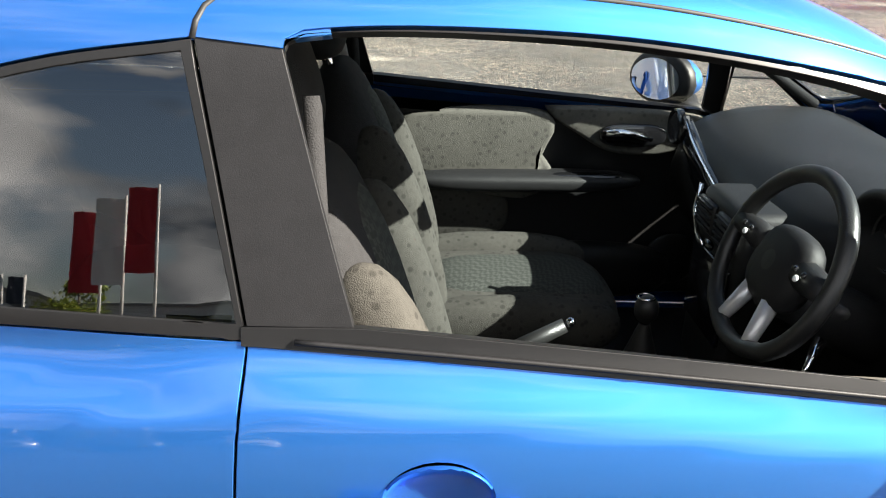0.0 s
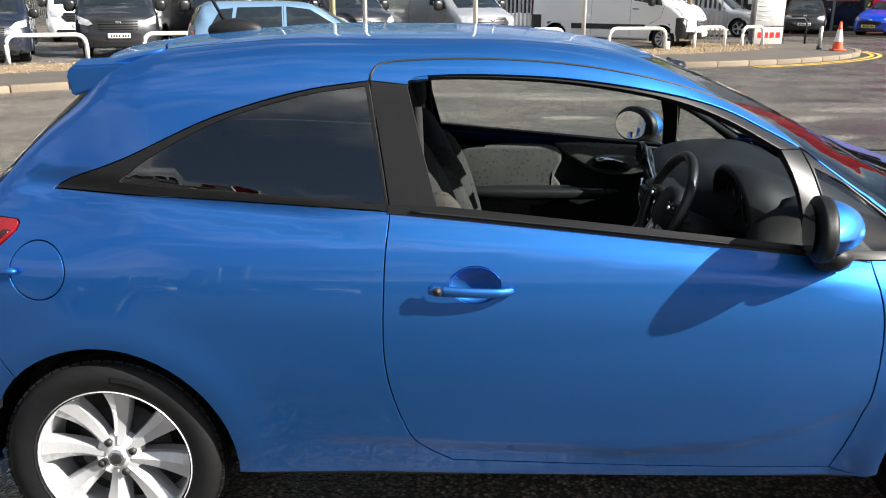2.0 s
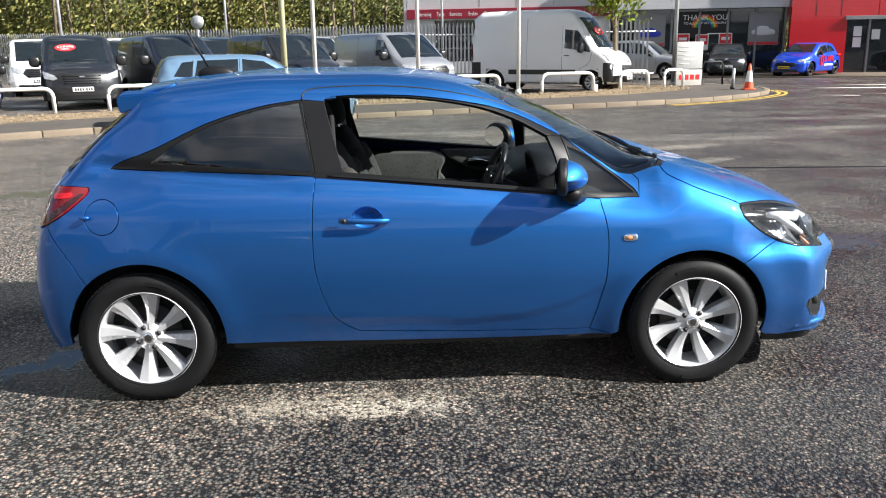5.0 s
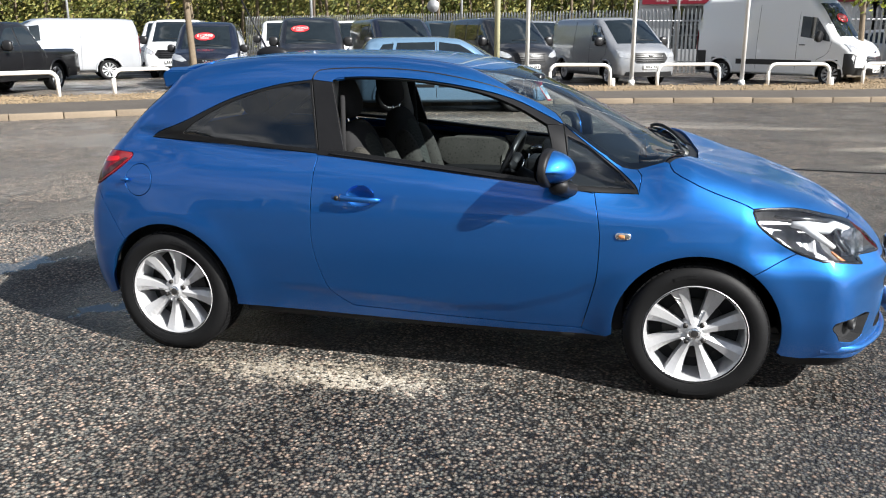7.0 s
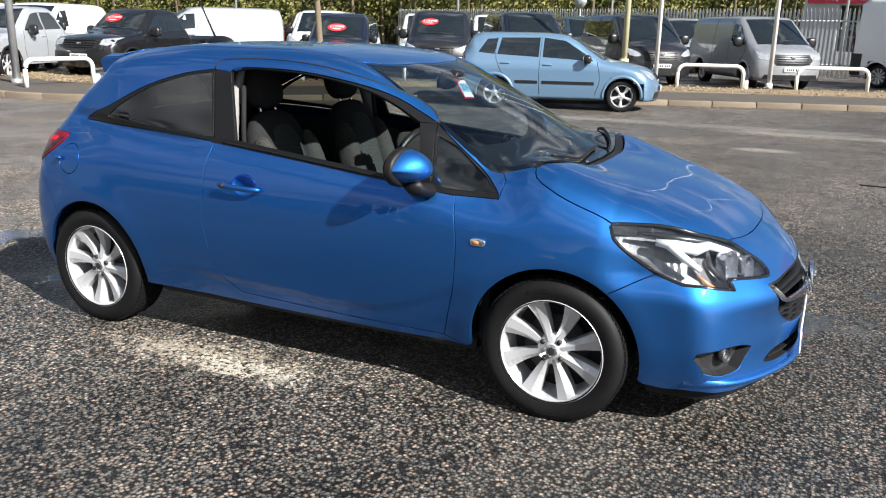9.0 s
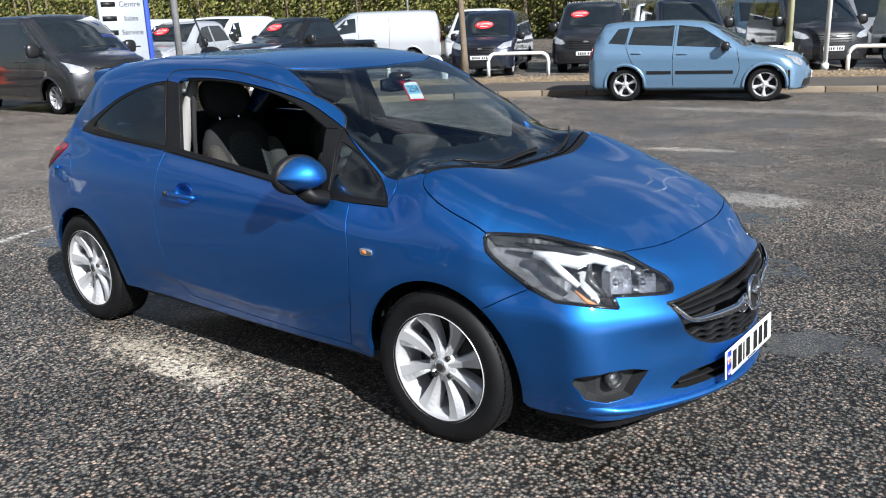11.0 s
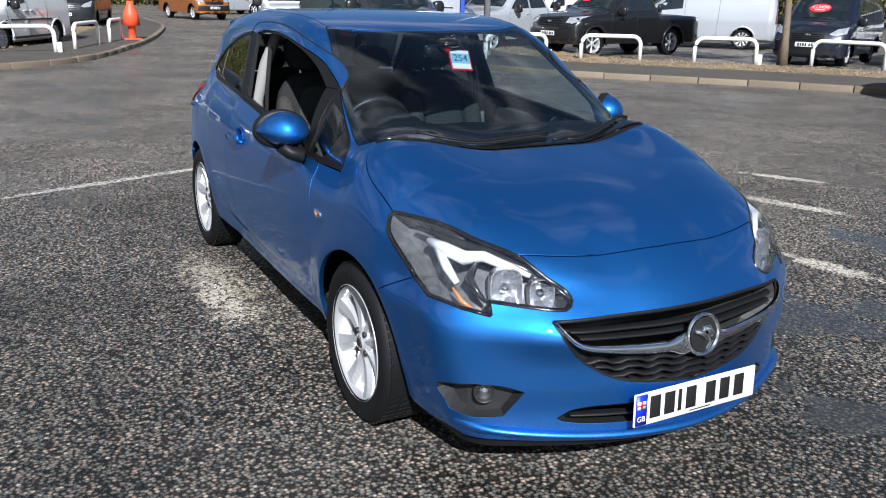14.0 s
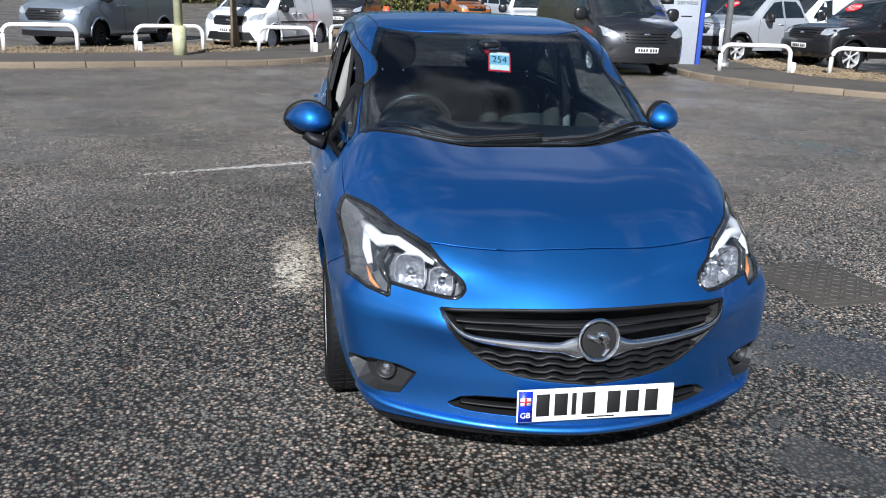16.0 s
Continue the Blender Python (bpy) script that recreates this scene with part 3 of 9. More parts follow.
quarterlight_low = S((0.69, 0.908), (0.80, 0.894), (0.985, 0.892))
screen_side = T((0.972, -0.672), (0.70, -0.632), (0.45, -0.575), (0.20, -0.515))
ditch = T((0.20, -0.515), (-0.05, -0.535), (-0.4, -0.545), (-0.8, -0.535), (-1.10, -0.51))
bonnet_side = T((1.105, -0.655), (1.125, -0.700), (1.20, -0.738), (1.30, -0.752), (1.453, -0.752))
lamp_top = T((1.453, -0.752), (1.62, -0.665), (1.75, -0.60), (1.86, -0.51))
pillar_foot = chain(S((0.985, 0.892), (0.992, 0.95), c=False), T((0.992, -0.70), (0.972, -0.672), c=False))
fender_back = T((0.972, -0.672), (1.085, -0.653), (1.105, -0.655), c=False)
front_arch = S(*arc(1.255, 0.30, 0.352, 188, 54), c=False)
rear_arch = S(*arc(-1.255, 0.30, 0.352, -4, 142), c=False)
bumper_seam = S((1.468, 0.580), (1.55, 0.628), (1.64, 0.675))
lamp_outer = chain(S((1.453, 0.835), (1.475, 0.79), (1.55, 0.728), (1.64, 0.675)))
lamp_low = chain(S((1.64, 0.675), (1.74, 0.645)), Fv((-0.70, 0.632), (-0.634, 0.618)))
lamp_notch = Fv((-0.634, 0.618), (-0.628, 0.655))
lamp_under = Fv((-0.628, 0.655), (-0.52, 0.645), (-0.43, 0.640), (-0.40, 0.660))
lamp_inner = chain(Fv((-0.40, 0.660), (-0.405, 0.685), (-0.45, 0.720)), T((1.868, -0.50), (1.86, -0.51), c=False))
bonnet_lead = T((1.86, -0.51), (1.90, -0.38), (1.93, -0.18), (1.94, 0.0))
rear_gate = chain(T((-1.10, -0.51), (-1.14, -0.54), c=False), Rv((-0.59, 1.30), (-0.615, 1.18), (-0.635, 1.06), (-0.645, 0.985)))
lamp_rear_front = chain(S((-1.60, 0.984), (-1.477, 0.980), c=False), S((-1.477, 0.980), (-1.475, 0.955), (-1.56, 0.88), (-1.66, 0.82)))
rear_seam = S((-1.66, 0.82), (-1.58, 0.69), (-1.494, 0.559))

# body side with roof rail, pillars, sill
sill_low = S((-0.90, 0.262), (-0.3, 0.25), (0.4, 0.245), (0.88, 0.25))
side_loop = chain(rev(screen_side)[::-1], ditch, rear_gate, lamp_rear_front, rear_seam, rev(S(*arc(-1.255, 0.30, 0.352, -6, 132.7), c=False)), sill_low,
                  S((0.88, 0.25), (0.77, 0.28), c=False), rev(door_low), rev(door_rear), rev(quarter_low), quarter_top, seam_top, quarterlight_top, pillar_foot)
flap = S(*arc(-1.405, 0.858, 0.076, 0, 355, 30), c=False)
BODY.panel("side_panel", [side_loop, flap], "x", BLUE, car, mirror=False, step=0.02)
left_side = BODY.panel("side_panel", [side_loop], "x", BLUE, car, mirror=True, step=0.03)
bpy.data.objects.remove(left_side[0])
flap_ob = BODY.panel("fuel_flap", [flap], "x", BLUE, car, "round blue fuel filler flap", step=0.025)[0]
notch = blob((-1.475, -0.800, 0.86), (0.022, 0.012, 0.011))
part("finger_pull", notch, BLUE, flap_ob)

# door skin with its handle
hx, hz = -0.245, 0.838
scoop = S(*[(hx + 0.066 * math.cos(a), hz + 0.047 * math.sin(a)) for a in np.linspace(0, 2 * math.pi, 28)[:-1]], c=False)
door_loop = chain(door_rear, door_low, door_front, rev(belt_door))
doors = BODY.panel("door_skin", [door_loop, scoop], "x", BLUE, car, "blue door skin with a swept lower crease", step=0.02, mirror=True)
for s, door in zip((1, -1), doors):
    bowl = bmesh.new()
    bmesh.ops.create_uvsphere(bowl, u_segments=28, v_segments=16, radius=1)
    for v in bowl.verts:
        v.co = Vector((hx + 0.0685 * v.co.x, s * (-0.822 + 0.021 * v.co.y), hz + 0.049 * v.co.z))
    bmesh.ops.delete(bowl, geom=[v for v in bowl.verts if s * v.co.y < -0.8265], context="VERTS")
    part("handle_recess", bowl, BLUE, door)
    bar = bmesh.new()
    n = 15
    rings = []
    for i in range(n):
        u = i / (n - 1)
        x = -0.368 + 0.222 * u
        out = -0.848 - 0.016 * math.sin(math.pi * min(1, 0.15 + 0.8 * u)) + 0.012 * max(0, u - 0.85) / 0.15
        hgt = 0.0155 * (1.0 - 0.25 * u) * (0.6 if i in (0, n - 1) else 1)
        rings.append([bar.verts.new((x, s * (out + 0.009 * math.cos(a)), hz - 0.004 - 0.008 * u + hgt * math.sin(a))) for a in np.linspace(0, 2 * math.pi, 13)[:-1]])
    for A, B in zip(rings, rings[1:]):
        for k in range(12):
            bar.faces.new((A[k], A[(k + 1) % 12], B[(k + 1) % 12], B[k]))
    bar.faces.new(rings[0])
    bar.faces.new(rings[-1])
    bmesh.ops.recalc_face_normals(bar, faces=bar.faces[:])
    handle = part("door_handle", bar, BLUE, door, "blue pull handle with a lock")
    if s == 1:
        lock = lathe([(0.0, -0.0125), (0.0105, -0.0125), (0.0115, -0.011), (0.0115, 0.0)], 20, "Y")
        bmesh.ops.translate(lock, vec=(-0.344, -0.8585, hz - 0.005), verts=lock.verts[:])
        part("key_lock", lock, DARK_METAL, handle)
        slot = cyl((-0.344, -0.8715, hz - 0.005), (-0.344, -0.869, hz - 0.005), 0.0078, seg=18)
        part("key_slot", slot, INK, handle)
    cut = rbox(-0.3285, -0.3265, s * -0.871 if s == 1 else 0.85, s * -0.85 if s == 1 else 0.871, hz - 0.019, hz + 0.011, 0)
    part("handle_joint", cut, SEAL, handle)

# door frame, pillars and glass
frame_low = S((-0.424, 1.335), (-0.402, 1.354), (-0.24, 1.361), (0.0, 1.351), (0.25, 1.316), (0.42, 1.272), (0.56, 1.208), (0.645, 1.165))
frame_loop = chain(seam_top, rev(frame_low), S((-0.424, 1.335), (-0.525, 1.345), c=False))
BODY.panel("door_frame", [frame_loop], "x", BLUE, car, step=0.02, mirror=True)
BODY.panel("pillar_cover", [chain(pillar_rear, S((-0.47, 1.015), (-0.345, 1.003), c=False), rev(pillar_front), S((-0.424, 1.335), (-0.42, 1.350), (-0.52, 1.362), c=False))], "x", BLACK_TRIM, car, "matt black pillar cover", step=0.03, offset=-0.002, mirror=True)
BODY.panel("window_seal", [chain(frame_low, S((0.645, 1.165), (0.575, 1.17), c=False), rev(glass_top))], "x", DARK_TRIM, car, "black window seal", step=0.02, offset=-0.003, mirror=True)
for s in (1, -1):
    part("door_seam", tube([(p[0], s * (p[1] + 0.001), p[2] - 0.001) for p in seam_top], 0.004, 6), SEAL, car)
BODY.panel("mirror_pillar", [chain(glass_front, S((0.625, 0.945), (0.69, 0.908), c=False), rev(door_divide), S((0.645, 1.165), (0.575, 1.17), c=False))], "x", DARK_TRIM, car, step=0.02, mirror=True, offset=-0.004)
belt_low = S((-0.478, 1.008), (0.03, 0.965), (0.60, 0.912), (0.80, 0.890))
belt_lip = S((-0.335, 1.031), (0.03, 0.996), (0.625, 0.938))
BODY.panel("belt_trim", [chain(belt_low, S((0.80, 0.890), (0.70, 0.912), (0.625, 0.938), c=False), rev(belt_lip), S((-0.335, 1.031), (-0.478, 1.033), c=False))], "x", DARK_TRIM, car, "black rubber waist strip", step=0.02, mirror=True, offset=0.004)
ql_glass = [(0.668, 1.122), (0.692, 0.926), (0.966, 0.911), (0.90, 0.970), (0.76, 1.076)]
for s in (1, -1):
    part("belt_groove", tube([(p[0], s * (p[1] - 0.003), p[2] + 0.014) for p in belt_low[2:-6]], 0.0035, 6), BLACK_TRIM, car)
ql_loop = chain(*[S(a, b, c=False) for a, b in zip(ql_glass, ql_glass[1:] + ql_glass[:1])])
BODY.panel("quarterlight_frame", [chain(quarterlight_top, rev(quarterlight_low), rev(door_divide)), ql_loop], "x", DARK_TRIM, car, step=0.02, mirror=True, offset=-0.002)
BODY.panel("quarterlight_glass", [ql_loop], "x", CLEAR, car, step=0.03, mirror=True, offset=-0.006, rim=False, gap=-0.004)
qw_glass = chain(S((-1.19, 1.083), (-0.85, 1.062), (-0.484, 1.036)), S((-0.484, 1.036), (-0.509, 1.17), (-0.538, 1.330)), S((-0.538, 1.330), (-0.71, 1.303), (-0.93, 1.236), (-1.11, 1.143), (-1.19, 1.083)))
BODY.panel("quarter_frame", [chain(quarter_low, rev(pillar_rear), rev(quarter_top)), qw_glass], "x", DARK_TRIM, car, "black rear quarter window frame", step=0.02, mirror=True, offset=0.002)
BODY.panel("quarter_glass", [qw_glass], "x", PRIVACY, car, "dark tinted rear quarter window", step=0.03, mirror=True, offset=-0.002, rim=False, gap=-0.004)
left_glass = BODY.panel("door_glass", [chain(glass_top, glass_front, rev(belt_glass), rev(pillar_front))], "x", CLEAR, car, "closed clear side window", step=0.03, mirror=True, offset=-0.012, rim=False, gap=-0.004)
bpy.data.objects.remove(left_glass[0])

corner = S((-0.53, 1.342), (-0.518, 1.375), (-0.46, 1.388), (-0.38, 1.392), (-0.37, 1.352), (-0.42, 1.345), (-0.53, 1.342), c=False)
BODY.panel("frame_corner", [corner[:-1]], "x", BLUE, car, step=0.02, mirror=True, offset=-0.003)
# front wing, bonnet, screen, roof
fender_loop = chain(door_front, S((0.80, 0.894), (0.985, 0.892), c=False), pillar_foot, fender_back, bonnet_side, lamp_outer, rev(bumper_seam), S(*arc(1.255, 0.30, 0.352, 54, 186), c=False), S((0.90, 0.26), (0.88, 0.25), (0.77, 0.28), c=False))
BODY.panel("front_wing", [fender_loop], "x", BLUE, car, step=0.03, mirror=True)
bonnet_rear = T((1.105, -0.655), (1.175, -0.53), (1.235, -0.3), (1.255, 0.0))
half = chain(rev(bonnet_rear), bonnet_side, lamp_top, bonnet_lead)
bonnet = BODY.panel("bonnet", [chain(half, mirrored(half))], "x", BLUE, car, "blue bonnet with soft creases", step=0.028, offset=0.001, gap=0.0035)[0]
screen_low = T((1.085, -0.653), (1.135, -0.52), (1.195, -0.28), (1.215, 0.0))
screen_head = T((0.20, -0.515), (0.29, -0.33), (0.335, 0.0))
half = chain(rev(screen_low), screen_side, screen_head)
outer = chain(half, mirrored(half))
g_low = T((1.055, -0.615), (1.10, -0.49), (1.16, -0.28), (1.18, 0.0))
g_side = T((1.055, -0.615), (0.94, -0.632), (0.66, -0.597), (0.40, -0.535), (0.235, -0.49))
g_head = T((0.235, -0.49), (0.30, -0.33), (0.35, 0.0))
half = chain(rev(g_low), g_side, g_head)
inner = chain(half, mirrored(half))
BODY.panel("screen_border", [outer, inner], "x", PIANO, car, "black windscreen border", step=0.03, offset=-0.004, thick=0.006)
BODY.panel("windscreen", [outer], "x", SCREEN, car, "laminated windscreen with rain drops", step=0.05, offset=-0.002, rim=False)
half = chain(rev(bonnet_rear), screen_low)
BODY.panel("scuttle", [chain(half, mirrored(half))], "x", BLACK_TRIM, car, "black scuttle tray", step=0.03, offset=-0.012)
roof_back = T((-1.10, -0.51), (-1.16, -0.3), (-1.18, 0.0))
half = chain(rev(screen_head), ditch, roof_back)
BODY.panel("roof", [chain(half, mirrored(half))], "x", BLUE, car, "blue roof", step=0.05, gap=0.004)
for s in (1, -1):
    strip = tube([(p[0], s * p[1], p[2] - 0.002) for p in ditch], 0.0028, 6)
    part("roof_strip", strip, SEAL, car)
spoiler_side = T((-1.10, -0.51), (-1.14, -0.54), (-1.26, -0.555))
spoiler_back = T((-1.26, -0.555), (-1.31, -0.3), (-1.33, 0.0))
half = chain(rev(roof_back), spoiler_side, spoiler_back)
BODY.panel("roof_spoiler", [chain(half, mirrored(half))], "x", BLUE, car, "blue roof spoiler", step=0.04, offset=0.004, thick=0.07)

# upright fins under the spoiler's ends
for s in (1, -1):
    bm = bmesh.new()
    rows = []
    for y in (-0.50, -0.535, -0.560, -0.566):
        d = (0.566 + y) * 0.25
        rows.append([bm.verts.new((x, s * y, z + d)) for x, z in ((-1.10, 1.372), (-1.22, 1.378), (-1.345, 1.372), (-1.365, 1.352), (-1.352, 1.288), (-1.26, 1.318), (-1.16, 1.345))])
    for A, B in zip(rows, rows[1:]):
        for k in range(7):
            bm.faces.new((A[k], A[(k + 1) % 7], B[(k + 1) % 7], B[k]))
    bm.faces.new(rows[0])
    bm.faces.new(rows[-1])
    bmesh.ops.recalc_face_normals(bm, faces=bm.faces[:])
    bmesh.ops.bevel(bm, geom=[e for e in bm.edges if e.calc_face_angle(0) > 0.6], offset=0.006, segments=2, affect="EDGES")
    part("spoiler_fin", bm, BLUE, car, smooth=False)

# rear: hatch, glass, lamps, bumper
hatch_glass = chain(Rv((-0.56, 1.31), (-0.60, 1.18), (-0.62, 1.05)), Rv((-0.62, 1.05), (0.0, 1.03), (0.62, 1.05)), Rv((0.62, 1.05), (0.60, 1.18), (0.56, 1.31)), Rv((0.56, 1.31), (0.0, 1.33), (-0.56, 1.31)))
BODY.panel("rear_screen", [hatch_glass], "r", PRIVACY, car, "dark rear screen", step=0.05, rim=False)
half = chain(Rv((0.0, 1.02), (-0.625, 1.04)), Rv((-0.64, 1.03), (-0.64, 0.95), (-0.61, 0.80), (-0.60, 0.66)), Rv((-0.60, 0.66), (-0.5, 0.62), (0.0, 0.62)))
BODY.panel("tailgate", [chain(half, mirrored(half))], "r", BLUE, car, step=0.05)
tail_lamps = BODY.panel("tail_lamp", [chain(lamp_rear_front, S((-1.66, 0.82), (-1.70, 0.808)), Rv((-0.67, 0.80), (-0.615, 0.83), (-0.635, 0.94), (-0.645, 0.985)))], "r", RED_LENS, car, "red wrap-round tail lamp", step=0.02, mirror=True, offset=0.005)
wedge = chain(S((-1.488, 0.952), (-1.565, 0.888), (-1.64, 0.84)), S((-1.64, 0.84), (-1.625, 0.875), (-1.57, 0.915), (-1.52, 0.945)), S((-1.52, 0.945), (-1.505, 0.953), (-1.488, 0.952)))
BODY.panel("smoked_lens", [wedge], "x", SMOKED_RED, tail_lamps[0], "smoked dark red lens", step=0.02, offset=0.008, thick=0.004, gap=0)
guide = chain(S((-1.625, 0.952), (-1.545, 0.958)), S((-1.545, 0.958), (-1.54, 0.948), (-1.55, 0.938)), S((-1.55, 0.938), (-1.62, 0.930)), S((-1.62, 0.930), (-1.63, 0.940), (-1.625, 0.952)))
BODY.panel("light_guide", [guide], "x", LIGHT_RED, tail_lamps[0], "bright red light guide", step=0.02, offset=0.008, thick=0.004, gap=0)
half = chain(Rv((0.0, 0.61), (-0.5, 0.61), (-0.60, 0.65), (-0.62, 0.79), (-0.67, 0.795)), S((-1.70, 0.803), (-1.66, 0.82), c=False), rear_seam, S(*arc(-1.255, 0.30, 0.352, 132.7, 186), c=False), S((-1.64, 0.25), (-1.70, 0.235), c=False), Rv((-0.70, 0.23), (-0.6, 0.225), (0.0, 0.22)))
BODY.panel("rear_bumper", [chain(half, mirrored(half))], "r", BLUE, car, "blue rear bumper with scuffs", step=0.04)

# front bumper with its openings
grille_edge = chain(Fv((-0.478, 0.608), (-0.3, 0.612), (0.0, 0.616)), [])
grille_bottom = Fv((-0.478, 0.608), (-0.455, 0.555), (-0.385, 0.475), (-0.25, 0.408), (0.0, 0.380))
grille_half = chain(rev(grille_edge), grille_bottom)
grille = chain(grille_half, mirrored(grille_half))
slot_half = chain(Fv((0.0, 0.325), (-0.36, 0.322), (-0.45, 0.285)), Fv((-0.45, 0.285), (-0.38, 0.268), (0.0, 0.262)))
slot = chain(slot_half, mirrored(slot_half))
fog = chain(Fv((-0.685, 0.395), (-0.61, 0.392), (-0.548, 0.375)), Fv((-0.548, 0.375), (-0.60, 0.290)), Fv((-0.60, 0.290), (-0.68, 0.280), (-0.730, 0.295)), S((1.83, 0.33), (1.81, 0.355), (1.82, 0.378)), Fv((-0.71, 0.39), (-0.685, 0.395)))
half = chain(rev(bonnet_lead), rev(lamp_inner), rev(lamp_under), rev(lamp_notch), rev(lamp_low), rev(bumper_seam), S(*arc(1.255, 0.30, 0.352, 54, -12), c=False), S((1.62, 0.21), (1.70, 0.20), c=False), Fv((-0.72, 0.205), (-0.5, 0.205), (0.0, 0.20)))
bumper = BODY.panel("front_bumper", [chain(half, mirrored(half)), grille, slot, fog, mirrored(fog)], "f", BLUE, car, "blue front bumper", step=0.028)[0]
valance = chain(S((1.63, 0.22), (1.72, 0.212)), Fv((-0.70, 0.207), (-0.5, 0.205), (0.0, 0.202)))
low = chain(Fv((0.0, 0.168), (-0.5, 0.16), (-0.69, 0.15)), S((1.70, 0.15), (1.63, 0.16)))
BODY.panel("chin_spoiler", [chain(valance, mirrored(valance), mirrored(low), low)], "f", BLACK_TRIM, car, "scuffed black chin spoiler", step=0.04, offset=-0.022, thick=0.012)
# blade that runs under the fog lamps and round the chin
blade = Fv((-0.735, 0.252), (-0.68, 0.247), (-0.55, 0.236), (-0.3, 0.226), (0.0, 0.222))
blade = blade + mirrored(blade)[1:]
bn = BODY.normal(np.array(blade))
bm = bmesh.new()
rows = []
for i, (p, nrm) in enumerate(zip(blade, bn)):
    p, nrm = Vector(p), Vector(nrm)
    fade = min(1, 12 * i / len(blade), 12 * (len(blade) - 1 - i) / len(blade))
    rows.append([bm.verts.new(p + nrm * a * fade + Vector((0, 0, b))) for a, b in ((-0.004, 0.016), (0.010, 0.012), (0.020, 0.004), (0.020, -0.004), (0.008, -0.016), (-0.004, -0.018))])
for A, B in zip(rows, rows[1:]):
    for k in range(5):
        bm.faces.new((A[k], A[k + 1], B[k + 1], B[k]))
bmesh.ops.recalc_face_normals(bm, faces=bm.faces[:])
part("bumper_blade", bm, BLUE, bumper)


def backing(name, loop, depth, mat, parent, label="", steps=1):
    """A dark tray behind an opening of the skin."""
    p = np.array(loop)
    n = BODY.normal(p)
    c = p.mean(axis=0)
    bm = bmesh.new()
    A = [bm.verts.new(q + m * 0.0) for q, m in zip(p, n)]
    B = [bm.verts.new(q - m * depth + (c - q) * 0.08) for q, m in zip(p, n)]
    for i in range(len(A)):
        j = (i + 1) % len(A)
        bm.faces.new((A[i], A[j], B[j], B[i]))
    cap = bm.faces.new(B)
    bmesh.ops.triangulate(bm, faces=[cap])
    bmesh.ops.recalc_face_normals(bm, faces=bm.faces[:])
    bmesh.ops.reverse_faces(bm, faces=bm.faces[:])
    return part(name, bm, mat, parent, label, smooth=False)


backing("grille_tray", grille, 0.06, SEAL, bumper)
backing("intake_tray", slot, 0.05, SEAL, bumper)


def on_front(y, z, out=0.0):
    p = BODY.at("front", [(y, z)], curve=False)
    return Vector((p + BODY.normal(p) * out)[0])


def front_strip(name, keys, h, depth, out, mat, parent, label="", wave=0.0, seg=40):
    """A bar that follows the nose through (y, z) keys, mirrored to the other side."""
    line = smooth_line(keys, 0.02)
    line = line + [np.array((-a, b)) for a, b in line[::-1]][1:]
    bm = bmesh.new()
    rows = []
    for i, (y, z) in enumerate(line):
        if wave:
            z = z + wave * (1 if (abs(y) * 1000 // 52) % 2 < 1 else -1)
        p = on_front(y, z, out)
        hh = h(abs(y)) if callable(h) else h
        nrm = Vector((1, -y * 0.7, 0)).normalized()
        rows.append([bm.verts.new(p + Vector((0, 0, hh * math.sin(a))) + nrm * depth * math.cos(a)) for a in np.linspace(-2.2, 2.2, 9)])
    for A, B in zip(rows, rows[1:]):
        for k in range(8):
            bm.faces.new((A[k], A[k + 1], B[k + 1], B[k]))
    bmesh.ops.recalc_face_normals(bm, faces=bm.faces[:])
    return part(name, bm, mat, parent, label)


gr = part("grille_frame", tube([tuple(Vector(p) - Vector((0.008, 0, 0))) for p in grille], 0.008, 6, closed=True), BLACK_TRIM, car)
front_strip("chrome_bar", [(-0.472, 0.602), (-0.445, 0.566), (-0.38, 0.534), (-0.2, 0.514), (0.0, 0.512)], lambda y: 0.007 + 0.011 * min(1, max(0, (0.48 - y) / 0.3)) + 0.024 * max(0, 1 - abs(y - 0.055) / 0.06), 0.012, 0.004, CHROME, gr, "chrome grille bar")
for z, e in ((0.588, 0.445), (0.560, 0.42)):
    front_strip("grille_slat", [(-e, z + 0.004), (-0.2, z), (0.0, z)], 0.007, 0.02, -0.028, BLACK_TRIM, gr)
for z, e in ((0.475, 0.395), (0.452, 0.36), (0.429, 0.31), (0.406, 0.245)):
    front_strip("grille_slat", [(-e, z), (-0.12, z - 0.002), (0.0, z - 0.003)], 0.0075, 0.018, -0.016, BLACK_TRIM, gr, wave=0.0045)
front_strip("intake_slat", [(-0.42, 0.29), (0.0, 0.29)], 0.006, 0.02, -0.02, BLACK_TRIM, gr)

# round badge on the bar: plain raised shapes
bc = on_front(0, 0.538, 0.012)
bm = lathe([(0.0, 0.0), (0.056, 0.0), (0.066, 0.004), (0.071, 0.012), (0.067, 0.021), (0.060, 0.017), (0.057, 0.012), (0.0, 0.014)], 40, "Z")
bmesh.ops.transform(bm, matrix=Matrix.Translation(bc) @ Euler((radians(90), 0, radians(90))).to_matrix().to_4x4() @ Euler((radians(-8), 0, 0)).to_matrix().to_4x4(), verts=bm.verts[:])
badge = part("badge", bm, CHROME, car, "round chrome front badge")
disc = lathe([(0.0, 0.0155), (0.056, 0.0135)], 32, "Z")
bmesh.ops.transform(disc, matrix=Matrix.Translation(bc + Vector((0.0015, 0, 0))) @ Euler((radians(90), 0, radians(90))).to_matrix().to_4x4() @ Euler((radians(-8), 0, 0)).to_matrix().to_4x4(), verts=disc.verts[:])
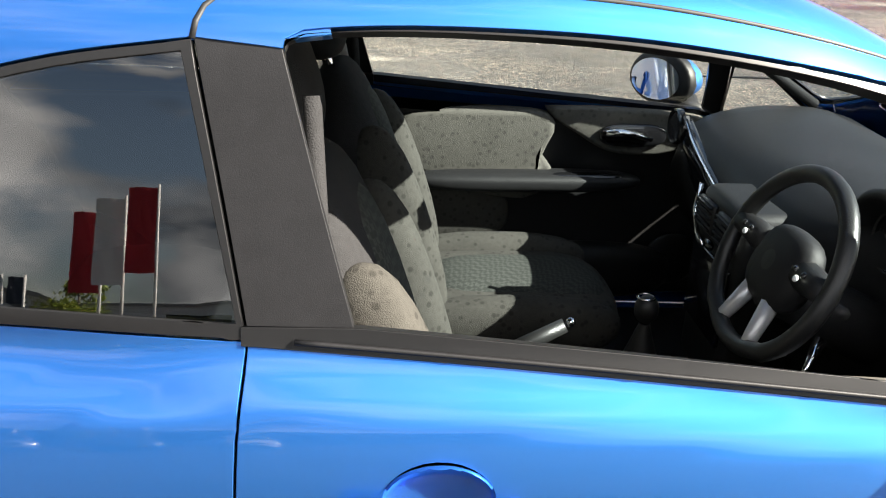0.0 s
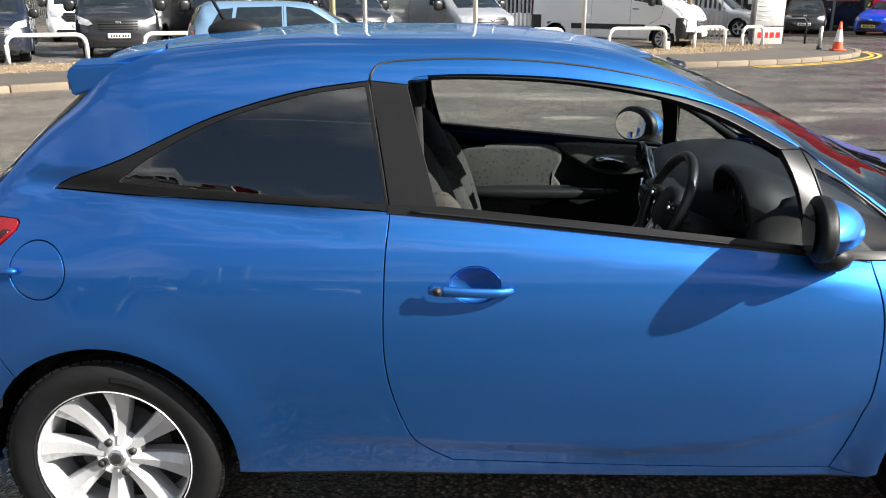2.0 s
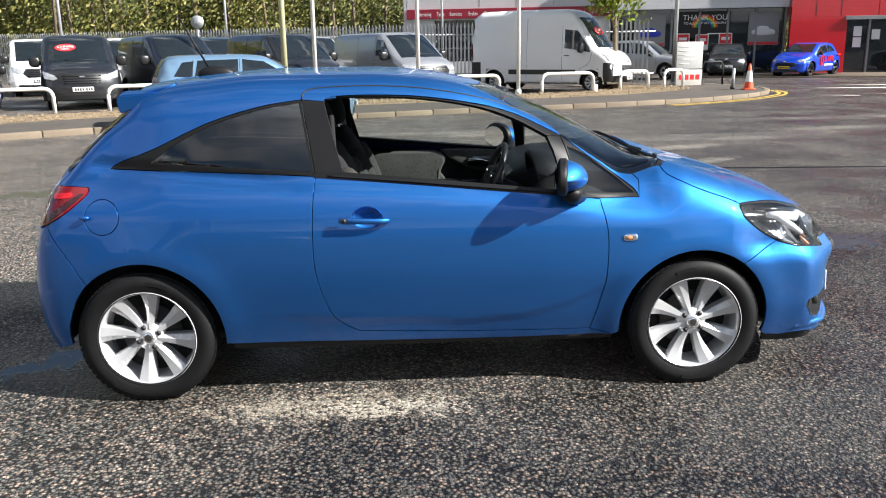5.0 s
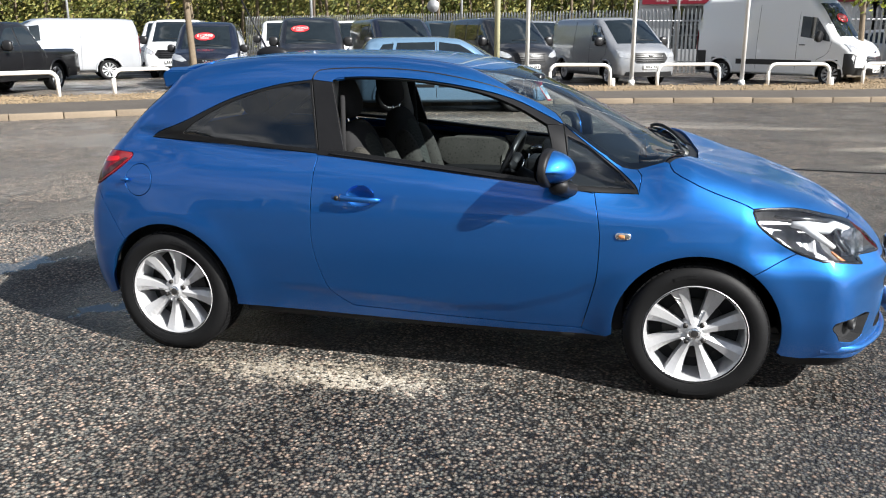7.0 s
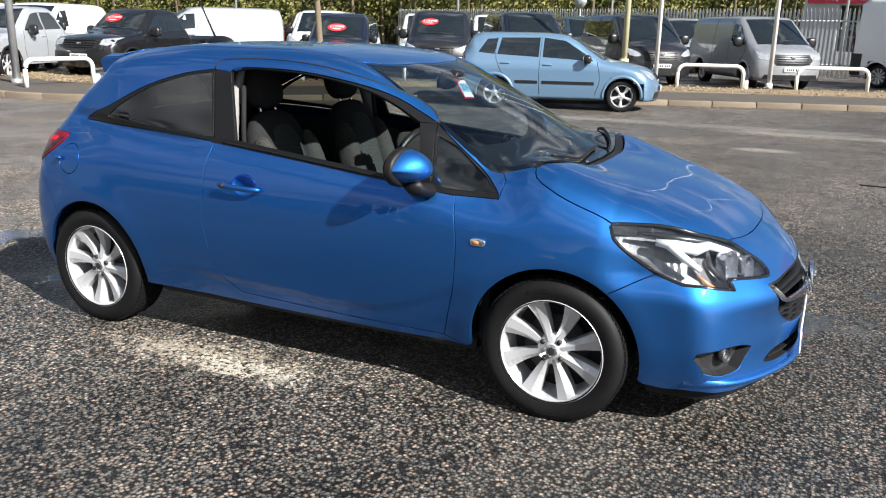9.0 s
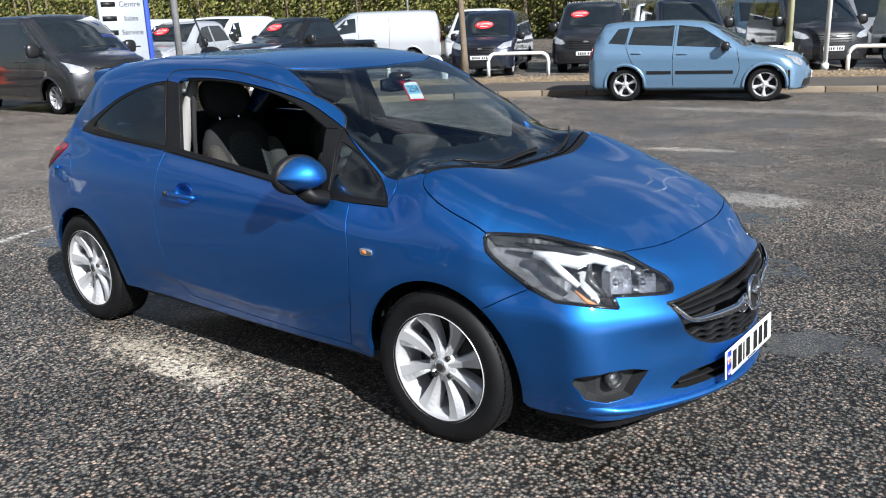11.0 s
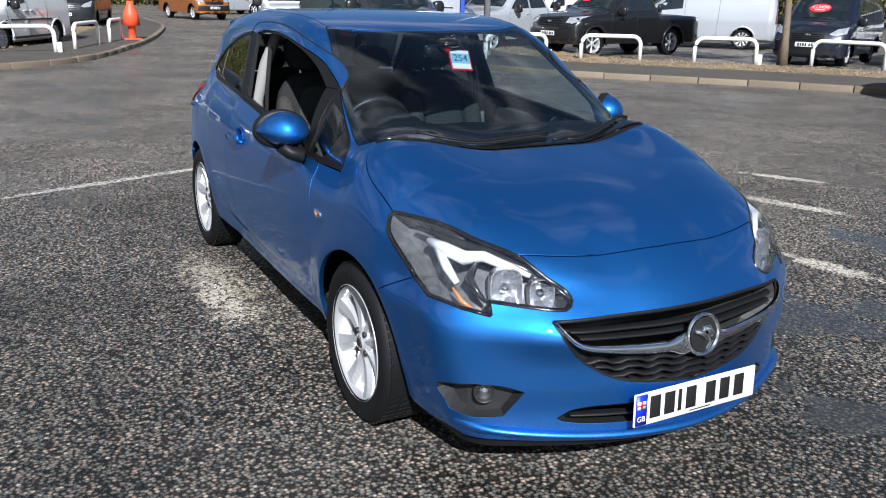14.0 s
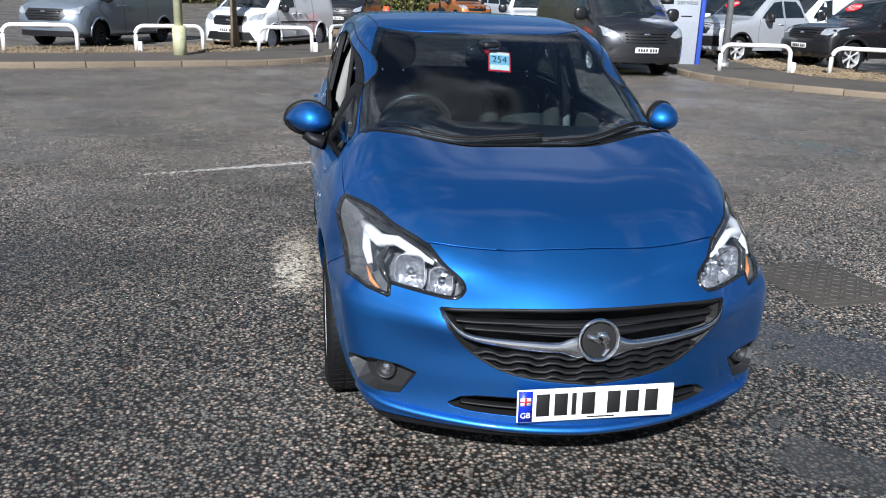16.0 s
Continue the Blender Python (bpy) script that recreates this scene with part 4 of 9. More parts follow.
part("badge_ground", disc, INK, badge)
fig = tube([bc + Vector(p) for p in ((0.018, 0.012, -0.046), (0.020, 0.024, -0.020), (0.021, 0.020, 0.008), (0.021, 0.008, 0.026), (0.020, -0.010, 0.024))], [0.008, 0.013, 0.015, 0.012, 0.007], 8)
tube([bc + Vector(p) for p in ((0.020, -0.042, 0.020), (0.021, -0.018, 0.015), (0.021, 0.003, -0.005))], [0.007, 0.011, 0.009], 8, fig)
part("badge_relief", fig, CHROME, badge)

# number plate: the characters stay plain bars
px = on_front(0, 0.322, 0.0).x + 0.014
pm = Matrix.Translation((px, 0.012, 0.322)) @ Euler((0, radians(-3), 0)).to_matrix().to_4x4()
bm = rbox(-0.004, 0.004, -0.262, 0.262, -0.0555, 0.0555, 0.004)
bmesh.ops.transform(bm, matrix=pm, verts=bm.verts[:])
plate = part("number_plate", bm, PLATE_WHITE, car, "white number plate with a blue end band")
bm = rbox(0.0035, 0.0052, -0.258, -0.212, -0.052, 0.052, 0)
bmesh.ops.transform(bm, matrix=pm, verts=bm.verts[:])
band = part("plate_band", bm, EU_BLUE, plate)
fl = rbox(0.0050, 0.0060, -0.252, -0.218, 0.004, 0.030, 0)
bmesh.ops.transform(fl, matrix=pm, verts=fl.verts[:])
part("flag_panel", fl, PAPER, band)
fl = rbox(0.0058, 0.0066, -0.252, -0.218, 0.0145, 0.0195, 0)
rbox(0.0058, 0.0066, -0.2385, -0.2315, 0.004, 0.030, 0, bm=fl)
bmesh.ops.transform(fl, matrix=pm, verts=fl.verts[:])
part("flag_cross", fl, RED_PRINT, band)
fl = text_mesh("GB", 0.026)
bmesh.ops.transform(fl, matrix=pm @ Matrix.Translation((0.0062, -0.235, -0.03)) @ Euler((radians(90), 0, radians(90))).to_matrix().to_4x4(), verts=fl.verts[:])
part("country_letters", fl, PAPER, band)
for i, c in enumerate((-0.178, -0.118, -0.075, -0.027, 0.058, 0.121, 0.186)):
    w = 0.008 if i == 2 else 0.022
    bm = rbox(0.0035, 0.0056, c - w, c + w, -0.036, 0.040, 0.003)
    bmesh.ops.transform(bm, matrix=pm, verts=bm.verts[:])
    part("plate_bar", bm, INK, plate)
bm = rbox(0.0035, 0.0056, -0.03, 0.062, -0.0475, -0.0435, 0)
bmesh.ops.transform(bm, matrix=pm, verts=bm.verts[:])
part("plate_maker_bar", bm, INK, plate)
BODY.panel("towing_cover", [Fv((-0.515, 0.425), (-0.49, 0.448), (-0.44, 0.445), (-0.41, 0.42), (-0.43, 0.395), (-0.49, 0.392), (-0.515, 0.425))], "f", BLUE, bumper, step=0.02, offset=0.0006, gap=0.001)

# fog lamps
FOG_GREY = material("grey_recess_plastic", (0.018, 0.0185, 0.02), rough=0.5, vary=0.2, scale=8, bump=0.15, bump_scale=400)
for s in (1, -1):
    L = fog if s == 1 else mirrored(fog)
    tray = backing("fog_recess", L, 0.045, FOG_GREY, bumper, "black fog lamp recess")
    c = on_front(s * -0.655, 0.355, -0.035)
    m = Matrix.Translation(c) @ Vector((1, s * -0.45, 0)).to_track_quat("Z", "Y").to_matrix().to_4x4()
    bm = lathe([(0.0, 0.0), (0.022, 0.002), (0.028, 0.012), (0.031, 0.02), (0.034, 0.02), (0.036, 0.0)], 28, "Z", m=m)
    lamp = part("fog_lamp", bm, FOG_GREY, tray)
    part("fog_bulb", lathe([(0.0, 0.012), (0.012, 0.01), (0.016, 0.006)], 20, "Z", m=m), CHROME, lamp)
    part("lamp_glass", lathe([(0.0, 0.024), (0.018, 0.023), (0.031, 0.019)], 28, "Z", m=m), LENS, tray)

# headlamps
LAMP_INNER = material("lamp_inner_silver", (0.25, 0.255, 0.265), rough=0.25, metal=0.6, vary=0.6, scale=26)
BEZEL = material("lamp_bezel", (0.025, 0.026, 0.028), rough=0.2, coat=0.5)
lamp_loop = chain(lamp_top, rev(lamp_inner), rev(lamp_under), rev(lamp_notch), rev(lamp_low), rev(lamp_outer))
for s in (1, -1):
    L = lamp_loop if s == 1 else mirrored(lamp_loop)
    bowl = backing("headlamp_bowl", L, 0.08, LAMP_INNER, car, "headlamp with black bezel, chrome reflectors and white light guide")
    for y, z, r, dp in ((-0.575, 0.702, 0.056, -0.052), (-0.472, 0.690, 0.044, -0.050)):
        c = on_front(s * y, z, dp)
        m = Matrix.Translation(c) @ Vector((1, s * -0.35, 0.12)).to_track_quat("Z", "Y").to_matrix().to_4x4()
        # a rounded cell: a facetted bowl inside a bright lip
        bm = bmesh.new()
        rings = []
        for k, d in ((0.18, -0.03), (0.55, -0.022), (0.85, 0.0), (1.0, 0.03), (1.06, 0.03), (1.07, -0.01)):
            rings.append([bm.verts.new(m @ Vector((k * r * 0.86 * math.copysign(abs(math.cos(a)) ** 0.55, math.cos(a)), k * r * 1.1 * math.copysign(abs(math.sin(a)) ** 0.55, math.sin(a)), d))) for a in np.linspace(0, 2 * math.pi, 29)[:-1]])
        for A, B in zip(rings, rings[1:]):
            for k in range(28):
                bm.faces.new((A[k], A[(k + 1) % 28], B[(k + 1) % 28], B[k]))
        bm.faces.new(rings[0])
        bmesh.ops.recalc_face_normals(bm, faces=bm.faces[:])
        ref = part("reflector", bm, REFLECTOR, bowl, smooth=False)
        part("bulb_cap", blob((0, 0, 0.0), (0.016, 0.016, 0.016), 14, 8, m=m), CHROME, ref)
    guide = [on_front(s * y, z, d) for y, z, d in ((-0.715, 0.80, -0.03), (-0.69, 0.79, -0.026), (-0.655, 0.775, -0.022), (-0.60, 0.783, -0.02), (-0.54, 0.757, -0.022), (-0.49, 0.735, -0.024))]
    part("light_guide", tube(guide, [0.014, 0.022, 0.024, 0.018, 0.014, 0.008], 10), LED_WHITE, bowl, "white daytime light guide")
    guide = [on_front(s * y, z, d) for y, z, d in ((-0.705, 0.79, -0.028), (-0.71, 0.74, -0.026), (-0.70, 0.70, -0.024))]
    part("light_guide", tube(guide, [0.014, 0.016, 0.010], 10), LED_WHITE, bowl)
    part("indicator", tube([on_front(s * y, z, -0.03) for y, z in ((-0.715, 0.685), (-0.70, 0.655), (-0.675, 0.635))], [0.004, 0.008, 0.005], 10), AMBER, bowl, "amber indicator")
    part("bezel", tube([on_front(s * y, z, -0.027) for y, z in ((-0.72, 0.828), (-0.66, 0.815), (-0.58, 0.795), (-0.50, 0.755), (-0.43, 0.705))], [0.007, 0.016, 0.02, 0.016, 0.007], 8), BEZEL, bowl, "black lamp bezel")
    part("bezel", tube([on_front(s * y, z, -0.022) for y, z in ((-0.63, 0.765), (-0.665, 0.72), (-0.655, 0.68), (-0.635, 0.655))], [0.009, 0.016, 0.012, 0.005], 8), BEZEL, bowl)
    part("lower_reflector", tube([on_front(s * y, z, -0.03) for y, z in ((-0.60, 0.655), (-0.52, 0.648), (-0.43, 0.645))], [0.008, 0.010, 0.008], 10), REFLECTOR, bowl)
    BODY.panel("headlamp_glass", [L], "f", LENS, bowl, step=0.03, offset=0.002, rim=False)
    rim = tube([tuple(p - q * 0.006) for p, q in zip(np.array(L), BODY.normal(np.array(L)))], 0.0095, 6, closed=True)
    part("headlamp_seal", rim, PIANO, bowl)

# side repeater
for s in (1, -1):
    p = BODY.at("side", [(0.932, 0.722)], curve=False)[0]
    bm = blob((p[0], s * (p[1] - 0.0005), p[2]), (0.033, 0.007, 0.016), 20, 10, power=4)
    rep = part("side_repeater", bm, CHROME, car, "small clear side repeater")
    part("repeater_bulb", blob((p[0] - 0.006, s * (p[1] - 0.004), p[2]), (0.015, 0.006, 0.009), 12, 8, power=3), AMBER, rep)

# mirrors
for s in (1, -1):
    m = Matrix.Translation((0.0 if s > 0 else -0.05, 0.0 if s > 0 else -0.01, 0)) @ Matrix.Diagonal((1, s, 1, 1))
    bm = bmesh.new()
    bmesh.ops.create_uvsphere(bm, u_segments=32, v_segments=20, radius=1)
    for v in bm.verts:
        x, y, z = v.co
        back = x < 0
        xx = x * (0.012 if back else 0.115 * (1 - 0.18 * max(0, -y)))
        lip = 0.085 * (1 - 0.35 * max(0, -y) ** 2)
        v.co = Vector((0.608 + xx + 0.02 * y, -0.870 + 0.108 * y, 0.997 + z * (lip if z > 0 else lip * 0.66) + 0.016 * max(0, -y) ** 2 * (z < 0)))
    turn = m if s > 0 else m @ Matrix.Translation((0.568, -0.87, 0)) @ Euler((0, 0, radians(-25))).to_matrix().to_4x4() @ Matrix.Translation((-0.60, 0.87, 0))
    cap = part("mirror_housing", merge(None, bm, turn), BLUE, car, "blue door mirror housing")
    bm = bmesh.new()
    bmesh.ops.create_uvsphere(bm, u_segments=32, v_segments=12, radius=1)
    for v in bm.verts:
        x, y, z = v.co
        if 0 < x < 0.995:
            f = (1 - x ** 8) ** 0.125 / (1 - x * x) ** 0.5
            y, z = y * f, z * f
        v.co = Vector((0.600 + (0.018 if x < 0 else 0.034) * x + 0.02 * y, -0.870 + 0.112 * y, 1.0 + z * (0.089 if z > 0 else 0.074)))
    part("mirror_bezel", merge(None, bm, turn), BLACK_TRIM, cap, "black mirror surround")
    bm = bmesh.new()
    bmesh.ops.create_circle(bm, cap_ends=True, segments=32, radius=1)
    for v in bm.verts:
        v.co = Vector((0.580 + 0.02 * v.co.x, -0.870 + 0.084 * v.co.x, 1.005 + 0.062 * v.co.y))
    part("mirror_glass", merge(None, bm, turn), MIRROR, cap, smooth=False)
    foot = tube([(0.66, -0.885, 0.945), (0.66, -0.85, 0.918), (0.68, -0.80, 0.905)], [0.028, 0.03, 0.034], 12)
    for v in foot.verts:
        v.co.x = 0.67 + (v.co.x - 0.67) * 1.5
    part("mirror_foot", merge(None, foot, m), BLACK_TRIM, cap)

# wipers, aerial
for s, pts in ((1, ((1.12, -0.50, 0.0), (1.175, -0.33, 0.0), (1.15, 0.08, 0.0))), (1, ((1.22, 0.06, 0.0), (1.15, 0.35, 0.0), (1.02, 0.60, 0.0)))):
    q = smooth_line(pts, 0.04)
    z = BODY.at("top", [(p[0], p[1]) for p in q], curve=False)
    w = part("wiper", tube([(p[0], p[1], p[2] + 0.014) for p in z], 0.0055, 8), BLACK_TRIM, car, "black wiper arm and blade")
    part("wiper_blade", tube([(p[0], p[1], p[2] + 0.006) for p in z[2:]], 0.005, 6), SEAL, w)
az = BODY.at("top", [(-1.02, 0.0)], curve=False)[0]
bm = blob((-1.03, 0, az[2]), (0.095, 0.035, 0.042), 20, 10)
aer = part("aerial_base", bm, BLACK_TRIM, car, "black roof aerial")
part("aerial_rod", tube([(-1.065, 0, az[2] + 0.03), (-1.13, 0, az[2] + 0.155), (-1.20, 0, 1.73)], [0.006, 0.005, 0.004], 8), BLACK_TRIM, aer)


# ---- wheels ----
def wheel(name, parent, x, y, s, turn, r=0.305, rim=0.218, alloy=ALLOY, spokes=8, z=None, width=0.19, wide=(0.24, 0.66), fancy=True):
    """A tyre on a rim with curved spokes; s is 1 for the right side, whose face looks to -y."""
    z = r - 0.006 if z is None else z
    m = Matrix.Translation((x, y, z)) @ Matrix.Diagonal((1, s, 1, 1)) @ Euler((0, radians(turn), 0)).to_matrix().to_4x4()
    w = width
    prof = [(rim - 0.004, 0.0), (rim + 0.012, -0.006), (rim + 0.035, -0.013), (r - 0.035, -0.012), (r - 0.012, -0.002), (r - 0.002, 0.018), (r, 0.045), (r, w - 0.045), (r - 0.012, w), (rim, w - 0.01)]
    ty = lathe(prof, 72, m=m)
    for v in ty.verts:
        v.co.z = max(v.co.z, 0.0)
    tyre = part(name, ty, RUBBER, parent, "black tyre on a silver alloy wheel")
    if fancy:
        # tread blocks and raised sidewall marks
        tb = bmesh.new()
        for k in range(64):
            a = 2 * math.pi * k / 64
            for row, (y0, y1) in enumerate(((0.012, 0.05), (0.06, 0.092), (0.1, 0.132), (0.142, w - 0.012))):
                da = 0.038
                vs = []
                for rr in (r - 0.004, r + 0.0028):
                    for aa, yy in ((a - da, y0), (a + da, y0), (a + da + 0.02, y1), (a - da + 0.02, y1)):
                        vs.append(tb.verts.new((rr * math.cos(aa), yy, rr * math.sin(aa))))
                tb.faces.new(vs[4:])
                for i in range(4):
                    tb.faces.new((vs[i], vs[(i + 1) % 4], vs[4 + (i + 1) % 4], vs[4 + i]))
        bmesh.ops.recalc_face_normals(tb, faces=tb.faces[:])
        tb = merge(None, tb, m)
        for v in tb.verts:
            v.co.z = max(v.co.z, 0.0005)
        tagged(part("tread", tb, RUBBER, tyre, smooth=False), kind="stuff")
        for a0, nbar in ((1.3, 5), (4.2, 7)):
            for i in range(nbar):
                a = a0 + i * 0.07
                rr = rim + 0.045
                q = rbox(-0.008, 0.008, -0.0148, -0.0125, -0.009, 0.009, 0)
                part("sidewall_mark", merge(None, q, m @ Euler((0, -a, 0)).to_matrix().to_4x4() @ Matrix.Translation((rr, 0, 0))), RUBBER, tyre, smooth=False)
    rm = part("rim", lathe([(rim + 0.001, -0.006), (rim + 0.004, -0.004), (rim + 0.001, 0.002), (rim - 0.006, 0.004), (rim - 0.014, 0.03), (rim - 0.03, w - 0.01)], 64, m=m), alloy, tyre)
    part("brake_disc", lathe([(0.0, 0.075), (0.06, 0.075), (0.065, 0.09), (0.135, 0.09), (0.135, 0.10), (0.0, 0.11)], 40, m=m), DARK_METAL, tyre)
    part("rim_back", lathe([(0.0, 0.13), (rim - 0.02, 0.13)], 40, m=m), SEAL, tyre)
    sp = bmesh.new()
    n = 9
    for k in range(spokes):
        own = bmesh.new()
        rows = []
        for i in range(n):
            u = i / (n - 1)
            rr = 0.04 + (rim - 0.048) * u
            half = (wide[0] + (wide[1] - wide[0]) * u ** 1.3) * 0.062
            sweep = 0.035 * u * u
            face = 0.028 - 0.016 * u + 0.02 * math.sin(math.pi * u) * 0.6
            row = []
            for q in (-1, -0.92, 0.15, 0.92, 1):
                off = half * q
                a = sweep + off / max(rr, 0.02) * (1 if q < 0 else 1)
                dep = face + (0.012 if abs(q) == 1 else 0.0) + 0.012 * (q > 0.5) * (0.35 + 0.65 * math.sin(math.pi * u)) - 0.004 * (q == 0.15)
                row.append(own.verts.new((rr * math.cos(a), dep, rr * math.sin(a))))
            rows.append(row)
        for A, B in zip(rows, rows[1:]):
            for j in range(4):
                own.faces.new((A[j], A[j + 1], B[j + 1], B[j]))
        ext = bmesh.ops.extrude_face_region(own, geom=own.faces[:])
        bmesh.ops.translate(own, vec=(0, 0.03, 0), verts=[v for v in ext["geom"] if isinstance(v, bmesh.types.BMVert)])
        bmesh.ops.recalc_face_normals(own, faces=own.faces[:])
        if fancy:
            part("spoke", merge(None, own, m @ Euler((0, 2 * math.pi * k / spokes, 0)).to_matrix().to_4x4()), alloy, rm, smooth=False)
        else:
            merge(sp, own, m @ Euler((0, 2 * math.pi * k / spokes, 0)).to_matrix().to_4x4())
    if not fancy:
        part("spokes", sp, alloy, rm)
    else:
        sp.free()
    hub = part("hub", lathe([(0.0, 0.016), (0.024, 0.016), (0.030, 0.020), (0.034, 0.026), (0.062, 0.032), (0.07, 0.06)], 32, m=m), alloy, rm)
    if fancy:
        part("centre_cap", lathe([(0.0, 0.013), (0.022, 0.0135), (0.027, 0.017), (0.027, 0.02)], 24, m=m), CHROME, hub, "chrome centre cap")
        part("cap_disc", lathe([(0.0, 0.0118), (0.016, 0.0128)], 20, m=m), DARK_METAL, hub)
        for k in range(4):
            a = 2 * math.pi * (k + 0.35) / 4
            bm = cyl((0.05 * math.cos(a), 0.020, 0.05 * math.sin(a)), (0.05 * math.cos(a), 0.036, 0.05 * math.sin(a)), 0.0115, seg=6)
            part("wheel_bolt", merge(None, bm, m), DARK_METAL, hub)
    return tyre


for x, turn in ((-1.255, 8), (1.255, -20)):
    for s in (1, -1):
        wheel("wheel", car, x, s * -0.812, s, turn + (13 if s < 0 else 0))
# wheel wells and floor pan close the car from below
for x in (-1.255, 1.255):
    for s in (1, -1):
        bm = bmesh.new()
        rows = []
        for a in np.linspace(-3, 183, 25):
            c, q = math.cos(radians(a)) * 0.365, math.sin(radians(a)) * 0.365
            rows.append((bm.verts.new((x + c, s * -0.745, 0.30 + q)), bm.verts.new((x + c, s * -0.56, 0.30 + q))))
        for A, B in zip(rows, rows[1:]):
            bm.faces.new((A[0], A[1], B[1], B[0]))
        bm.faces.new([r[1] for r in rows])
        part("wheel_well", bm, SEAL, car, smooth=False)
bm = rbox(-0.9, 0.9, -0.72, 0.72, 0.20, 0.27, 0.02)
rbox(-1.66, -0.88, -0.55, 0.55, 0.24, 0.30, 0.02, bm=bm)
rbox(0.88, 1.84, -0.55, 0.55, 0.20, 0.26, 0.02, bm=bm)
part("floor_pan", bm, SEAL, car, smooth=False)
bm = rbox(0.92, 1.85, -0.56, 0.56, 0.24, 0.62, 0.03)
part("engine_bay", bm, SEAL, car, smooth=False)
# ---- inside the car ----
def woven(name, a, b, scale):
    """Seat cloth with pale dashes in a diamond weave."""
    m = material(name, a, rough=0.95, spec=0.15)
    n, l = m.node_tree.nodes, m.node_tree.links
    co, mp, wv, ck = n.new("ShaderNodeTexCoord"), n.new("ShaderNodeMapping"), n.new("ShaderNodeTexWave"), n.new("ShaderNodeTexChecker")
    mp.inputs["Rotation"].default_value, mp.inputs["Scale"].default_value = (0.3, 0.3, 0.785), (scale, scale, scale)
    wv.inputs["Scale"].default_value, wv.inputs["Distortion"].default_value, wv.inputs["Detail"].default_value = 2.2, 3.0, 2
    ck.inputs["Scale"].default_value = 1.0
    mx, mul = n.new("ShaderNodeMixRGB"), n.new("ShaderNodeMath")
    mul.operation = "MULTIPLY"
    mx.inputs["Color1"].default_value, mx.inputs["Color2"].default_value = (*a, 1), (*b, 1)
    l.new(co.outputs["Object"], mp.inputs["Vector"])
    l.new(mp.outputs["Vector"], wv.inputs["Vector"])
    l.new(mp.outputs["Vector"], ck.inputs["Vector"])
    l.new(wv.outputs["Fac"], mul.inputs[0])
    l.new(ck.outputs["Fac"], mul.inputs[1])
    l.new(mul.outputs[0], mx.inputs["Fac"])
    l.new(mx.outputs[0], n["Principled BSDF"].inputs["Base Color"])
    return m


WEAVE = woven("patterned_seat_cloth", (0.03, 0.032, 0.029), (0.06, 0.064, 0.057), 90)


def seat(y):
    root = part("front_seat", blob((0.0, y, 0.50), (0.30, 0.245, 0.085), 28, 16, power=3.2), FABRIC, car, "grey cloth front seat with a patterned centre")
    part("seat_insert", blob((0.03, y, 0.532), (0.24, 0.145, 0.062), 28, 14, power=3.5), WEAVE, root)
    for s in (1, -1):
        part("cushion_bolster", blob((0.0, y + s * 0.205, 0.535), (0.27, 0.055, 0.075), 20, 12, power=2.6), FABRIC, root)
    tilt = Matrix.Translation((-0.25, y, 0.52)) @ Euler((0, radians(-17), 0)).to_matrix().to_4x4()
    back = part("backrest", blob((0, 0, 0.28), (0.075, 0.225, 0.36), 28, 18, power=3.0, m=tilt), FABRIC_DARK, root)
    part("back_insert", blob((0.03, 0, 0.27), (0.058, 0.135, 0.30), 24, 16, power=3.2, m=tilt), WEAVE, back)
    for s in (1, -1):
        part("back_bolster", blob((0.05, s * 0.185, 0.24), (0.075, 0.058, 0.27), 20, 14, power=2.5, m=tilt), FABRIC, back)
    hr = part("headrest", blob((0.0, 0, 0.755), (0.058, 0.135, 0.105), 24, 16, power=2.8, m=tilt), FABRIC_DARK, root)
    for s in (1, -1):
        part("headrest_stalk", cyl(tilt @ Vector((0, s * 0.06, 0.60)), tilt @ Vector((0, s * 0.06, 0.70)), 0.007, seg=10), CHROME, hr)
    return root


for y in (-0.37, 0.37):
    seat(y)
bench = part("rear_bench", blob((-0.92, 0, 0.53), (0.24, 0.56, 0.09), 28, 14, power=4), FABRIC_DARK, car, "dark rear bench seat")
bt = Matrix.Translation((-1.12, 0, 0.56)) @ Euler((0, radians(-20), 0)).to_matrix().to_4x4()
part("bench_back", blob((0, 0, 0.26), (0.07, 0.57, 0.30), 28, 14, power=4, m=bt), FABRIC_DARK, bench)
for y in (-0.36, 0.36):
    part("rear_headrest", blob((0.0, y, 0.62), (0.05, 0.13, 0.075), 20, 12, power=2.8, m=bt), FABRIC_DARK, bench)
for s in (1, -1):
    part("rear_side_trim", rbox(-1.52, -0.48, s * 0.655 - 0.012, s * 0.655 + 0.012, 0.28, 0.985, 0.01), SOFT_PLASTIC, car)
part("parcel_shelf", rbox(-1.62, -1.28, -0.52, 0.52, 0.96, 0.98, 0.008), SOFT_PLASTIC, car)
part("cabin_floor", rbox(-1.6, 0.9, -0.72, 0.72, 0.26, 0.30, 0.01), FABRIC_DARK, car)
part("bulkhead", rbox(0.90, 0.95, -0.72, 0.72, 0.26, 0.80, 0.01), SOFT_PLASTIC, car)

